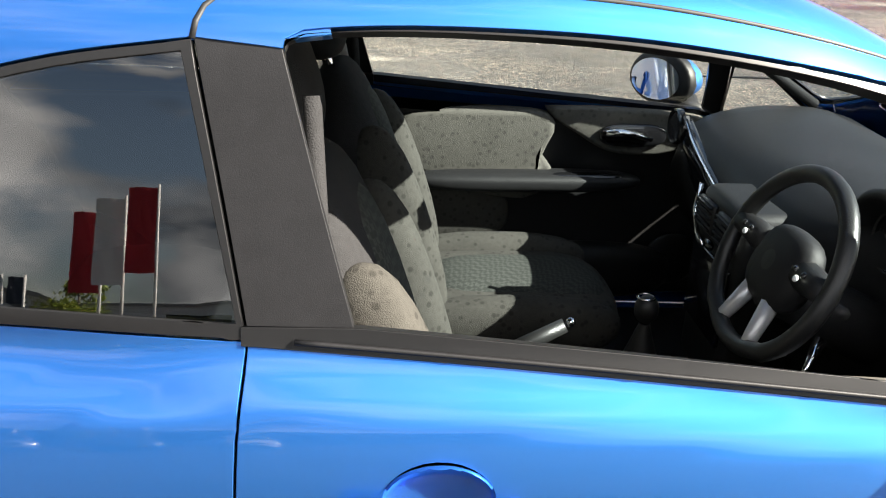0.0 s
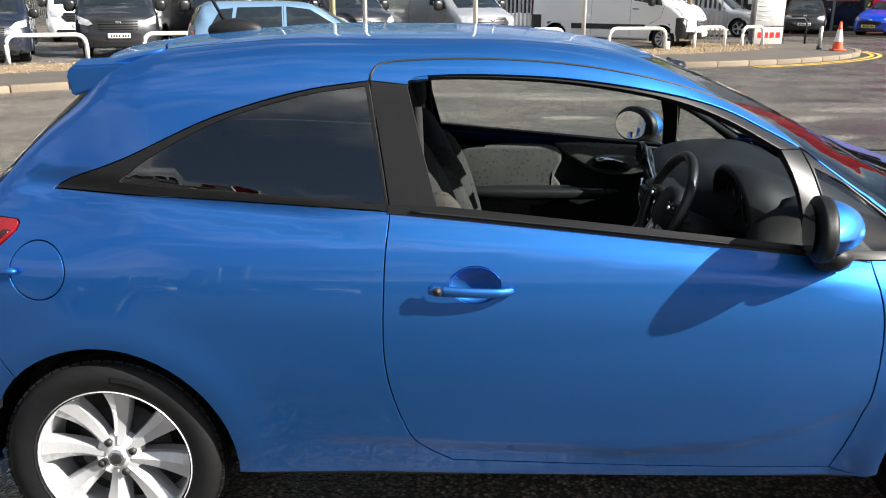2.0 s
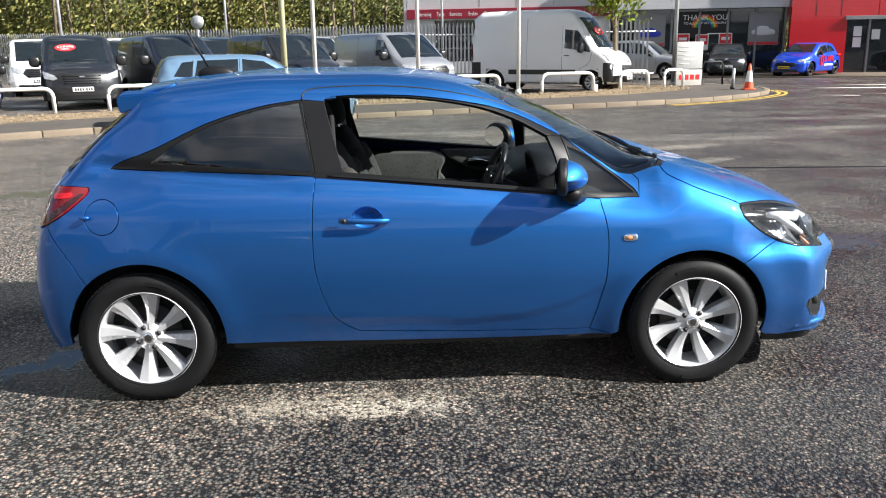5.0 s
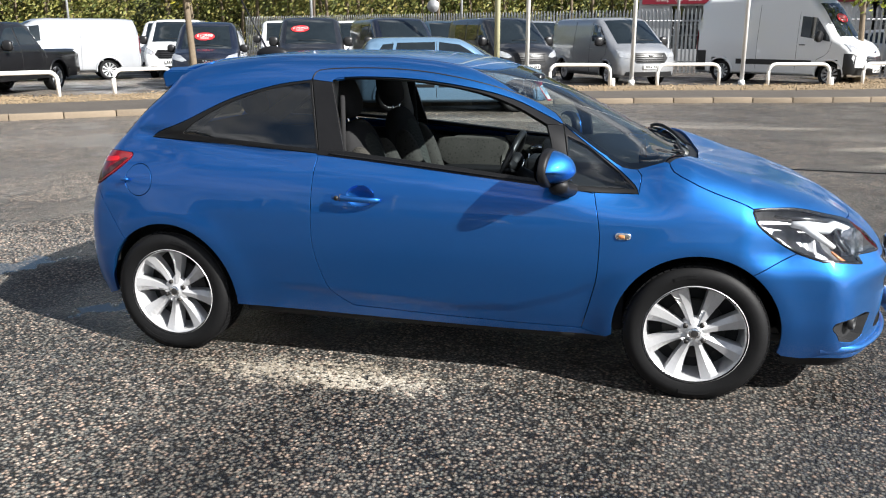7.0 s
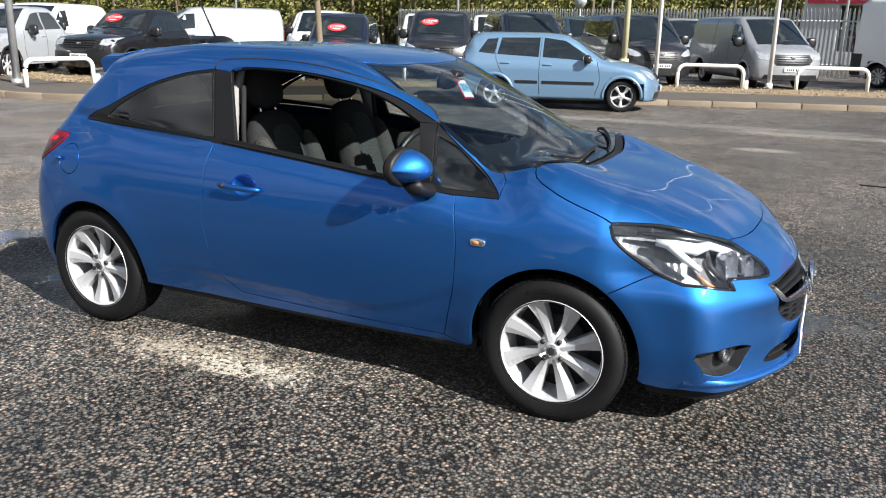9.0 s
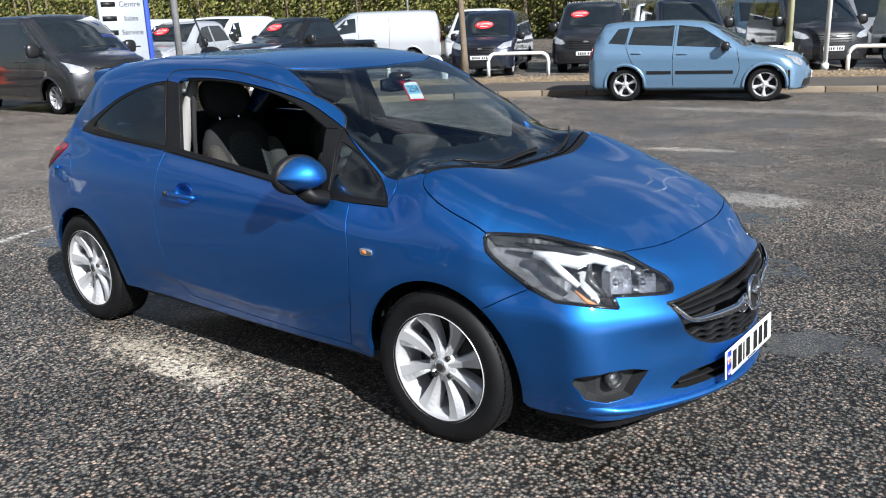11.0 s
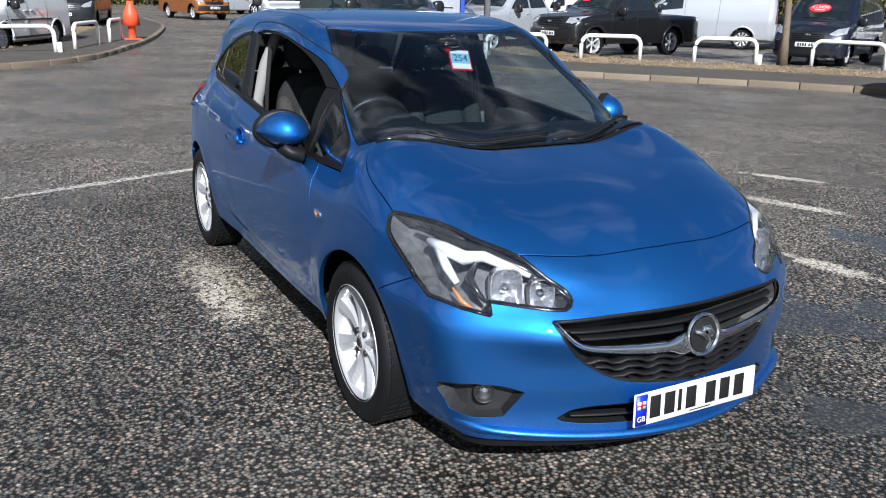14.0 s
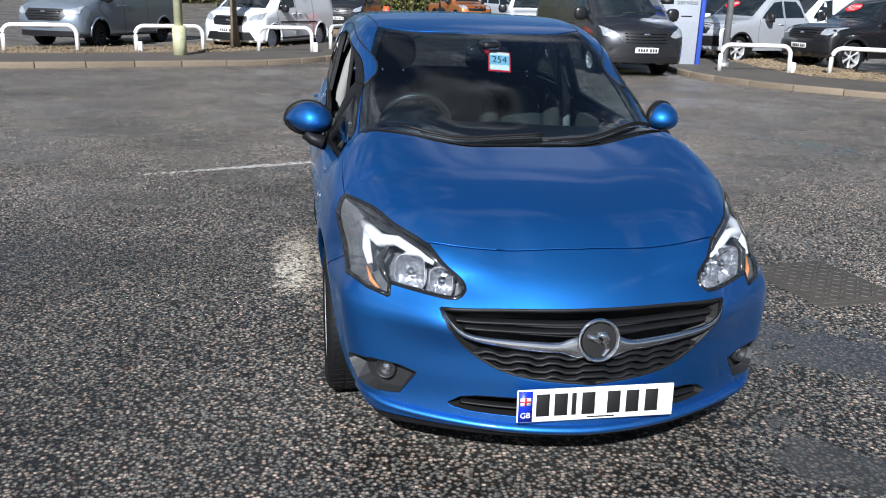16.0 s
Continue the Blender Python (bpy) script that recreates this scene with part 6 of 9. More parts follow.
    if coarse:
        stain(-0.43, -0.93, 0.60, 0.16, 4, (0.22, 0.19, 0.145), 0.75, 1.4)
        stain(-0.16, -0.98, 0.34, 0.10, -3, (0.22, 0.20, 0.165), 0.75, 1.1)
        stain(-3.38, -1.0, 1.5, 0.06, 110, (0.42, 0.41, 0.39), 0.7, 0.5)
        stain(0.9, 4.1, 0.5, 0.3, 0, (0.4, 0.39, 0.36), 0.6, 0.5)
        stain(5.5, 9.5, 3.0, 0.5, 8, (0.3, 0.27, 0.23), 0.5, 0.5)
        stain(9.0, 12.5, 3.5, 0.45, 4, (0.33, 0.3, 0.26), 0.5, 0.5)
        for cx, cy, rx, ry, turn, k in ((-0.45, 3.62, 0.5, 0.09, 20, 0.7), (-1.2, 4.45, 0.4, 0.08, 30, 0.7), (0.75, 2.5, 0.35, 0.1, 10, 0.6), (-0.7, 6.45, 0.6, 0.16, 10, 0.45), (1.35, 8.2, 0.45, 0.2, 5, 0.45),
                                        (2.4, 10.4, 2.2, 0.3, 4, 0.4), (4.2, 8.1, 0.9, 0.25, 20, 0.45), (4.0, 6.55, 0.7, 0.2, 30, 0.45), (5.6, 9.1, 0.9, 0.3, 10, 0.4), (7.9, 10.5, 1.2, 0.3, 10, 0.4)):
            stain(cx, cy, rx, ry, turn, (0.38, 0.345, 0.29), min(0.85, k * 1.4), 0.7)
        stain(0.0, 10.8, 4.0, 0.35, 3, (0.3, 0.28, 0.25), 0.5, 0.5)
    # standing water
    pool = None
    for cx, cy, rx, ry, turn in ((1.25, 1.62, 1.1, 0.42, 55), (0.75, 3.35, 0.75, 0.3, 15), (2.15, 0.95, 0.4, 0.3, 0), (-4.3, 5.0, 0.9, 0.4, 20), (-3.2, 0.2, 0.5, 0.25, 60), (-1.9, -0.3, 0.35, 0.2, 40), (3.3, 1.9, 0.9, 0.4, 0)) if coarse else ():
        mp, ln, nz, ad, r = n.new("ShaderNodeMapping"), n.new("ShaderNodeVectorMath"), n.new("ShaderNodeTexNoise"), n.new("ShaderNodeMath"), n.new("ShaderNodeMapRange")
        mp.vector_type = "TEXTURE"
        mp.inputs["Location"].default_value, mp.inputs["Rotation"].default_value, mp.inputs["Scale"].default_value = (cx, cy, 0), (0, 0, radians(turn)), (rx, ry, 1)
        ln.operation = "LENGTH"
        nz.inputs["Scale"].default_value, nz.inputs["Detail"].default_value, nz.inputs["Roughness"].default_value = 5, 8, 0.7
        ad.operation, ad.inputs[1].default_value = "MULTIPLY_ADD", 4.0
        r.inputs["From Min"].default_value, r.inputs["From Max"].default_value = 2.75, 2.55
        l.new(co.outputs["Object"], mp.inputs["Vector"])
        l.new(mp.outputs["Vector"], ln.inputs[0])
        l.new(co.outputs["Object"], nz.inputs["Vector"])
        l.new(nz.outputs["Fac"], ad.inputs[0])
        l.new(ln.outputs["Value"], ad.inputs[2])
        l.new(ad.outputs[0], r.inputs["Value"])
        if pool is None:
            pool = r.outputs["Result"]
        else:
            mxx = n.new("ShaderNodeMath")
            mxx.operation = "MAXIMUM"
            l.new(pool, mxx.inputs[0])
            l.new(r.outputs["Result"], mxx.inputs[1])
            pool = mxx.outputs[0]
    if pool is not None:
        dk = n.new("ShaderNodeMixRGB")
        dk.inputs["Color2"].default_value = (0.03, 0.03, 0.028, 1)
        half = n.new("ShaderNodeMath")
        half.operation, half.inputs[1].default_value = "MULTIPLY", 0.7
        l.new(pool, half.inputs[0])
        l.new(half.outputs[0], dk.inputs["Fac"])
        l.new(last, dk.inputs["Color1"])
        last = dk.outputs[0]
    l.new(last, b.inputs["Base Color"])
    b.inputs["Diffuse Roughness"].default_value = 1.0
    wn2 = n.new("ShaderNodeTexNoise")
    wn2.inputs["Scale"].default_value, wn2.inputs["Detail"].default_value = 0.9, 7
    l.new(co.outputs["Object"], wn2.inputs["Vector"])
    rr = n.new("ShaderNodeMapRange")
    rr.inputs["From Min"].default_value, rr.inputs["From Max"].default_value = 0.42, 0.62
    rr.inputs["To Min"].default_value, rr.inputs["To Max"].default_value = wet, 0.75
    l.new(wn2.outputs["Fac"], rr.inputs["Value"])
    rough = rr.outputs["Result"]
    if pool is not None:
        mr = n.new("ShaderNodeMapRange")
        mr.inputs["To Max"].default_value = 0.04
        l.new(pool, mr.inputs["Value"])
        l.new(rough, mr.inputs["To Min"])
        rough = mr.outputs["Result"]
    l.new(rough, b.inputs["Roughness"])
    hs = n.new("ShaderNodeMath")
    hs.operation = "MULTIPLY_ADD"
    hs.inputs[1].default_value = 0.5
    l.new(vor2.outputs["Distance"], hs.inputs[0])
    l.new(vor.outputs["Distance"], hs.inputs[2])
    bp = n.new("ShaderNodeBump")
    bp.invert = True
    bp.inputs["Strength"].default_value, bp.inputs["Distance"].default_value = 0.9, 0.008
    l.new(hs.outputs[0], bp.inputs["Height"])
    if pool is not None:
        fl = n.new("ShaderNodeMapRange")
        fl.inputs["To Min"].default_value, fl.inputs["To Max"].default_value = 0.9, 0.04
        l.new(pool, fl.inputs["Value"])
        l.new(fl.outputs["Result"], bp.inputs["Strength"])
    l.new(bp.outputs["Normal"], b.inputs["Normal"])
    return m


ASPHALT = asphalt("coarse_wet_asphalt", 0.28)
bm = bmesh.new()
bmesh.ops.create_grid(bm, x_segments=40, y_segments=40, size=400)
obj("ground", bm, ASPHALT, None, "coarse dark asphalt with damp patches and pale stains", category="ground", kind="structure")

# drain cover in the asphalt
IRON = material("cast_iron", (0.11, 0.096, 0.082), rough=0.5, metal=0.5, vary=0.3, scale=12, bump=0.3, bump_scale=90)
drain = thing("drain_cover", "cast iron drain cover with a raised pattern, set in wet asphalt", "drain cover")
dm = Matrix.Translation((0.27, 2.1, 0)) @ Euler((0, 0, radians(8))).to_matrix().to_4x4()
part("cover_frame", merge(None, rbox(-0.36, 0.36, -0.30, 0.30, -0.03, 0.006, 0.004), dm), IRON, drain)
part("cover_plate", merge(None, rbox(-0.32, 0.32, -0.26, 0.26, 0.004, 0.010, 0.003), dm), IRON, drain)
for i in range(11):
    for j in range(9):
        x, y = -0.28 + 0.056 * i, -0.22 + 0.055 * j
        part("tread_bar", merge(None, rbox(x - 0.02, x + 0.02, y - 0.006, y + 0.006, 0.009, 0.015, 0.002, 1), dm @ Matrix.Translation((x, y, 0)) @ Euler((0, 0, radians(45 if (i + j) % 2 else -45))).to_matrix().to_4x4() @ Matrix.Translation((-x, -y, 0))), IRON, drain, smooth=False)
# ---- parked vehicles ----
DARK_GLASS = material("dark_vehicle_glass", (0.012, 0.016, 0.018), rough=0.04, coat=0.3, vary=0.5, scale=1.2, spec=0.9)
GRILLE_BLACK = material("grille_black", (0.012, 0.012, 0.013), rough=0.35)
LAMP_CLEAR = material("lamp_cluster", (0.55, 0.57, 0.6), rough=0.12, metal=0.55, coat=1.0, vary=0.5, scale=11)
STICKER_RED = material("red_price_sticker", (0.72, 0.025, 0.03), rough=0.45)
P_DARK = car_paint("dark_grey_paint", (0.022, 0.023, 0.027), dusty=0.2, metal=0.4)
P_NAVY = car_paint("blue_black_paint", (0.012, 0.016, 0.03), dusty=0.2, metal=0.4)
P_BLACK = car_paint("black_paint", (0.008, 0.008, 0.009), dusty=0.2, metal=0.1)
P_SILVER = car_paint("silver_paint", (0.42, 0.43, 0.45), dusty=0.15, metal=0.6)
P_PALE = car_paint("pale_silver_paint", (0.55, 0.57, 0.6), dusty=0.15, metal=0.5)
P_WHITE = car_paint("white_paint", (0.72, 0.73, 0.74), dusty=0.15, metal=0.0)
P_ORANGE = car_paint("orange_paint", (0.42, 0.13, 0.02), dusty=0.15, metal=0.4)
P_SKY = car_paint("pale_blue_paint", (0.16, 0.27, 0.40), dusty=0.2, metal=0.45)
P_ROYAL = car_paint("royal_blue_paint", (0.004, 0.06, 0.6), dusty=0.1, metal=0.3)
P_MIST = car_paint("blue_grey_paint", (0.2, 0.235, 0.28), dusty=0.15, metal=0.5)
P_STEEL = car_paint("steel_blue_paint", (0.05, 0.09, 0.13), dusty=0.2, metal=0.5)


def skin(sh, name, mat, parent, x0, x1, floor, arches, nu=44, seg=56, hemi=9):
    """The whole skin of a shell as one mesh, open at the wheel arches."""
    th = np.linspace(0, 2 * math.pi, seg, endpoint=False)
    rows = [(x0, -radians(a)) for a in np.linspace(88, 8, hemi)] + [(x, 0.0) for x in np.linspace(x0, x1, nu)] + [(x1, radians(a)) for a in np.linspace(8, 88, hemi)]
    o, d = [], []
    for x, a in rows:
        for t in th:
            o.append((x, 0, sh.axis_z))
            d.append((math.sin(a), math.cos(a) * math.sin(t), math.cos(a) * math.cos(t)))
    o, d = np.array(o), np.array(d)
    far = np.where(d[:, 2] < -0.02, (floor - sh.axis_z) / np.minimum(d[:, 2], -0.02), 6.0)
    lo, hi = np.zeros(len(o)), far.copy()
    for _ in range(26):
        mid = (lo + hi) / 2
        s = sh.F(o + d * mid[:, None]) < 0
        lo, hi = np.where(s, mid, lo), np.where(s, hi, mid)
    p = o + d * lo[:, None]
    nn = sh.normal(p)
    low = p[:, 2] < floor + 0.01
    nn[low] = (0, 0, -1)
    faces, n = [], len(rows)
    for i in range(n - 1):
        for k in range(seg):
            f = (i * seg + k, i * seg + (k + 1) % seg, (i + 1) * seg + (k + 1) % seg, (i + 1) * seg + k)
            c = p[list(f)].mean(axis=0)
            if any(np.hypot(c[0] - ax, c[2] - az) < r and abs(c[1]) > 0.5 * np.abs(p[:, 1]).max() for ax, az, r in arches):
                continue
            faces.append(f[::-1])
    faces.append(tuple(range(seg)))
    faces.append(tuple(range((n - 1) * seg, n * seg))[::-1])
    f0 = np.array([f[:3] for f in faces[:-2]])
    fn = np.cross(p[f0[:, 1]] - p[f0[:, 0]], p[f0[:, 2]] - p[f0[:, 0]])
    if np.sum(fn * nn[f0[:, 0]]) < 0:
        faces = [f[::-1] for f in faces]
    me = bpy.data.meshes.new(name)
    me.from_pydata([tuple(map(float, v)) for v in p], [], faces)
    for pl in me.polygons:
        pl.use_smooth = True
    me.normals_split_custom_set_from_vertices([tuple(map(float, v)) for v in nn])
    me.materials.append(mat)
    ob = new(name, me)
    ob.parent = parent
    return ob


def poly(sh, view, keys, step=0.08):
    """A loop on a shell with straight sides."""
    pts = []
    for a, b in zip(keys, list(keys[1:]) + [keys[0]]):
        n = max(1, int(math.dist(a, b) / step))
        pts += [(a[0] + (b[0] - a[0]) * i / n, a[1] + (b[1] - a[1]) * i / n) for i in range(n)]
    return list(sh.at(view, pts, curve=False))


def both(keys):
    """Keys of the right half (y <= 0) and their mirror image."""
    return list(keys) + [(-a, b) for a, b in reversed(keys)] if isinstance(keys[0], tuple) else keys


def vehicle(spec, paint, name, label, cat, front, heading, group="", yellow=False, sticker=None, bumper=None, side_glass=None, alloy=ALLOY, trim=None, num_plate=True):
    """A parked vehicle: its skin, glass, lamps, grille, bumpers, mirrors and wheels."""
    sh = spec["shell"]
    root = thing(name, label, cat, group=group)
    wr, track = spec["wheel"], spec["track"]
    arches = [(ax, wr, wr * 1.2) for ax in spec["axles"]]
    skin(sh, "body", paint, root, spec["ends"][0], spec["ends"][1], spec["floor"], arches)
    trim = trim or GRILLE_BLACK
    half_screen = spec["screen"]
    side = [half_screen[i] for i in (2, 1, 0, 5, 4, 3)]
    scr = poly(sh, "top", side + [(a, -b) for a, b in reversed(side[1:-1])])
    ws = sh.panel("windscreen", [scr], "x", DARK_GLASS, root, "dark windscreen", step=0.14, offset=0.006, thick=0.006, gap=0)[0]
    for keys in (side_glass if side_glass is not None else spec["glass"]):
        sh.panel("side_window", [poly(sh, "side", keys)], "x", DARK_GLASS, root, step=0.14, offset=0.006, thick=0.006, gap=0, mirror=True)
    for keys in spec["seams"]:
        line = sh.at("side", keys, 0.08)
        for s in (1, -1):
            part("door_gap", tube([(p[0], s * (p[1] + 0.001), p[2]) for p in line], 0.006, 4), SEAL, root)
    for x, z in spec["handles"]:
        p = sh.at("side", [(x, z)], curve=False)[0]
        for s in (1, -1):
            part("door_handle", rbox(x - 0.09, x + 0.09, s * p[1] - 0.022, s * p[1] + 0.022, z - 0.015, z + 0.015, 0.01), paint if not spec.get("dark_handles") else trim, root)
    sh.panel("headlamp", [poly(sh, "front", spec["lamp"], 0.05)], "f", LAMP_CLEAR, root, "clear headlamp", step=0.1, offset=0.008, thick=0.02, mirror=True)
    g = spec["grille"]
    gl = g + [(-a, b) for a, b in reversed(g)]
    grille_ob = sh.panel("grille", [poly(sh, "front", gl, 0.06)], "f", trim, root, "black slatted grille", step=0.12, offset=0.006, thick=0.02)[0]
    z1, z0 = max(b for a, b in g), min(b for a, b in g)
    w1, w0 = max(-a for a, b in g if b == z1), max(-a for a, b in g if b == z0)
    nsl = 5
    for i in range(1, nsl):
        u = i / nsl
        z, w = z0 + (z1 - z0) * u, (w0 + (w1 - w0) * u) * 0.96
        pts = sh.at("front", [(y, z) for y in np.linspace(-w, w, 9)], curve=False)
        part("grille_slat", tube([(p[0] + 0.014, p[1], p[2]) for p in pts], 0.011, 6), spec.get("slat", BLACK_TRIM), grille_ob)
    pc = Vector(sh.at("front", [(0, spec["badge_z"])], curve=False)[0])
    part("badge", blob((pc.x + 0.02, 0, pc.z), (0.012, 0.075, 0.032), 16, 8), CHROME, grille_ob)
    for keys in spec["black_front"]:
        sh.panel("bumper_insert", [poly(sh, "front", keys + [(-a, b) for a, b in reversed(keys)], 0.08)], "f", bumper or trim, root, step=0.12, offset=0.012, thick=0.03)
    for keys in spec["tail"]:
        sh.panel("tail_lamp", [poly(sh, "rear", keys, 0.06)], "r", RED_LENS, root, step=0.1, offset=0.008, thick=0.02, mirror=True)
    if spec.get("rear_glass"):
        k = spec["rear_glass"]
        sh.panel("rear_window", [poly(sh, "rear", k + [(-a, b) for a, b in reversed(k)])], "r", DARK_GLASS, root, step=0.14, offset=0.006, thick=0.006)
    for keys in spec.get("sides_black", ()):
        sh.panel("side_cladding", [poly(sh, "side", keys)], "x", trim, root, step=0.14, offset=0.01, thick=0.02, mirror=True)
    if num_plate:
        pz = spec["plate_z"]
        pp = Vector(sh.at("front", [(0, pz)], curve=False)[0])
        np_ob = part("number_plate", rbox(pp.x + 0.012, pp.x + 0.026, -0.26, 0.26, pz - 0.056, pz + 0.056, 0.004), PLATE_YELLOW if yellow else PLATE_WHITE, root)
        for c in (-0.18, -0.12, -0.06, 0.0, 0.09, 0.15, 0.21):
            part("plate_bar", rbox(pp.x + 0.024, pp.x + 0.028, c - 0.02, c + 0.02, pz - 0.036, pz + 0.036, 0), INK, np_ob)
    mx, my, mz, ms = spec["mirror"]
    for s in (1, -1):
        mo = part("mirror_housing", blob((mx, s * my, mz), (0.075, 0.11 * ms, 0.11 * ms), 16, 10, power=3), spec.get("mirror_mat", trim), root)
        part("mirror_arm", cyl((mx + 0.02, s * (my - 0.2), mz - 0.07), (mx, s * my, mz - 0.04), 0.025, seg=8), trim, mo)
        part("mirror_glass", rbox(mx - 0.08, mx - 0.073, s * my - 0.085 * ms, s * my + 0.085 * ms, mz - 0.085 * ms, mz + 0.085 * ms, 0.003), MIRROR, mo)
    for x in spec["axles"]:
        for s in (1, -1):
            wheel("wheel", root, x, s * -(track + 0.02), s, 17 * x, r=wr, rim=wr * 0.69, alloy=alloy, spokes=spec.get("spokes", 10), width=0.22, fancy=False)
            ring = sh.at("side", arc(x, wr, wr * 1.21, -8, 188, 26), curve=False)
            part("arch_lip", tube([(p[0], s * (p[1] + 0.012), p[2]) for p in ring], 0.032, 6), trim if spec.get("black_arch") else paint, root)
            bm = bmesh.new()
            rows = []
            for a in np.linspace(-14, 194, 19):
                c, q = math.cos(radians(a)) * wr * 1.22, math.sin(radians(a)) * wr * 1.22
                rows.append((bm.verts.new((x + c, s * -(track + 0.0), wr + q)), bm.verts.new((x + c, s * -(track - 0.3), wr + q))))
            for A, B in zip(rows, rows[1:]):
                bm.faces.new((A[0], A[1], B[1], B[0]))
            bm.faces.new([r[1] for r in rows])
            part("wheel_well", bm, SEAL, root, smooth=False)
    wl_ = sh.at("top", [(a - 0.02, b) for a, b in ((half_screen[0][0] + 0.03, -0.35), (half_screen[0][0] + 0.05, 0.05), (half_screen[0][0] + 0.01, 0.45))], curve=False)
    part("wiper", tube([tuple(p + np.array((0, 0, 0.02))) for p in wl_], 0.009, 6), SEAL, root)
    if sticker:
        x, y, txt = sticker
        p = sh.at("top", [(x, y)], curve=False)
        nrm = Vector(sh.normal(p)[0])
        q = Vector(p[0]) + nrm * 0.012
        rot = nrm.to_track_quat("Z", "Y").to_matrix().to_4x4()
        bm = bmesh.new()
        bmesh.ops.create_circle(bm, cap_ends=True, segments=28, radius=1)
        for v in bm.verts:
            v.co = Vector((0.27 * v.co.x, 0.16 * v.co.y, 0))
        up = Vector((0, 0, 1))
        right = nrm.cross(up).normalized() * -1
        m = Matrix((right, nrm.cross(right), nrm)).transposed().to_4x4()
        m.translation = q
        st = part("price_sticker", merge(None, bm, m), STICKER_RED, root, "red oval price sticker", smooth=False)
        lt = text_mesh(txt, 0.145)
        part("price_letters", merge(None, lt, m @ Matrix.Translation((0, 0.03, 0.004))), PAPER, st, smooth=False)
        part("small_print_bar", rbox(-0.12, 0.12, -0.085, -0.06, 0.002, 0.005, 0), PAPER, st, smooth=False).data.transform(m)
    h = Vector((math.cos(radians(heading)), math.sin(radians(heading)), 0))
    spec_len = float(sh.front(np.array([0.5]))[0])
    root.matrix_world = Matrix.Translation(Vector((front[0], front[1], 0.0)) - h * spec_len) @ Euler((0, 0, radians(heading))).to_matrix().to_4x4()
    return root


VAN = dict(
    shell=Shell(top=([-2.8, -2.3, -1.5, 0.3, 0.7, 0.95, 1.5, 1.98, 2.2, 2.42, 2.6], [1.9, 1.96, 1.99, 1.99, 1.965, 1.88, 1.53, 1.22, 1.13, 1.02, 0.75]),
                width=([0.0, 0.3, 0.5, 0.9, 1.1, 1.6, 1.9, 2.1], [0.9, 0.96, 0.985, 0.99, 0.975, 0.905, 0.85, 0.78]),
                front=([0.1, 0.3, 0.6, 0.85, 1.1, 1.4], [2.42, 2.49, 2.5, 2.47, 2.36, 2.2]), rear=([0.2, 0.5, 1.2, 1.8, 2.1], [-2.4, -2.47, -2.46, -2.38, -2.3]),
                bow=0.28, bow_rear=0, crown=0.05, k_side=0.16, k_end=0.14, front_drop=(0.26, 2.4), rear_drop=(0.06, 3), axis_z=0.85, front_x=1.6, rear_x=-1.5, bow_at=(0.2, 1.0)),
    ends=(-1.6, 1.6), floor=0.26, axles=(-1.4, 1.53), wheel=0.335, track=0.86, screen=[(1.80, -0.74), (1.93, -0.4), (2.0, 0.0), (0.93, 0.0), (0.88, -0.4), (0.80, -0.68)],
    glass=[[(0.58, 1.28), (1.50, 1.18), (1.46, 1.27), (0.92, 1.72), (0.58, 1.76)]], seams=[[(0.5, 0.35), (0.5, 1.2), (0.5, 1.85)], [(1.22, 0.72), (1.5, 0.9), (1.55, 1.15)], [(-0.55, 0.35), (-0.6, 1.2), (-0.6, 1.85)]],
    handles=[(0.66, 1.05), (0.36, 1.05)], lamp=[(-0.93, 1.04), (-0.66, 0.93), (-0.58, 0.84), (-0.70, 0.80), (-0.90, 0.84)], grille=[(-0.0, 0.96), (-0.50, 0.96), (-0.60, 0.80), (-0.46, 0.66), (0.0, 0.66)], badge_z=0.88,
    black_front=[[(0.0, 0.42), (-0.75, 0.42), (-0.80, 0.30), (0.0, 0.30)]], tail=[[(-0.86, 1.45), (-0.76, 1.45), (-0.80, 0.85), (-0.91, 0.85)]], rear_glass=[(0.0, 1.75), (-0.7, 1.75), (-0.75, 1.25), (0.0, 1.25)], plate_z=0.56, mirror=(1.32, 1.10, 1.27, 1.3), slat=GRILLE_BLACK)
PANEL_VAN = dict(VAN)
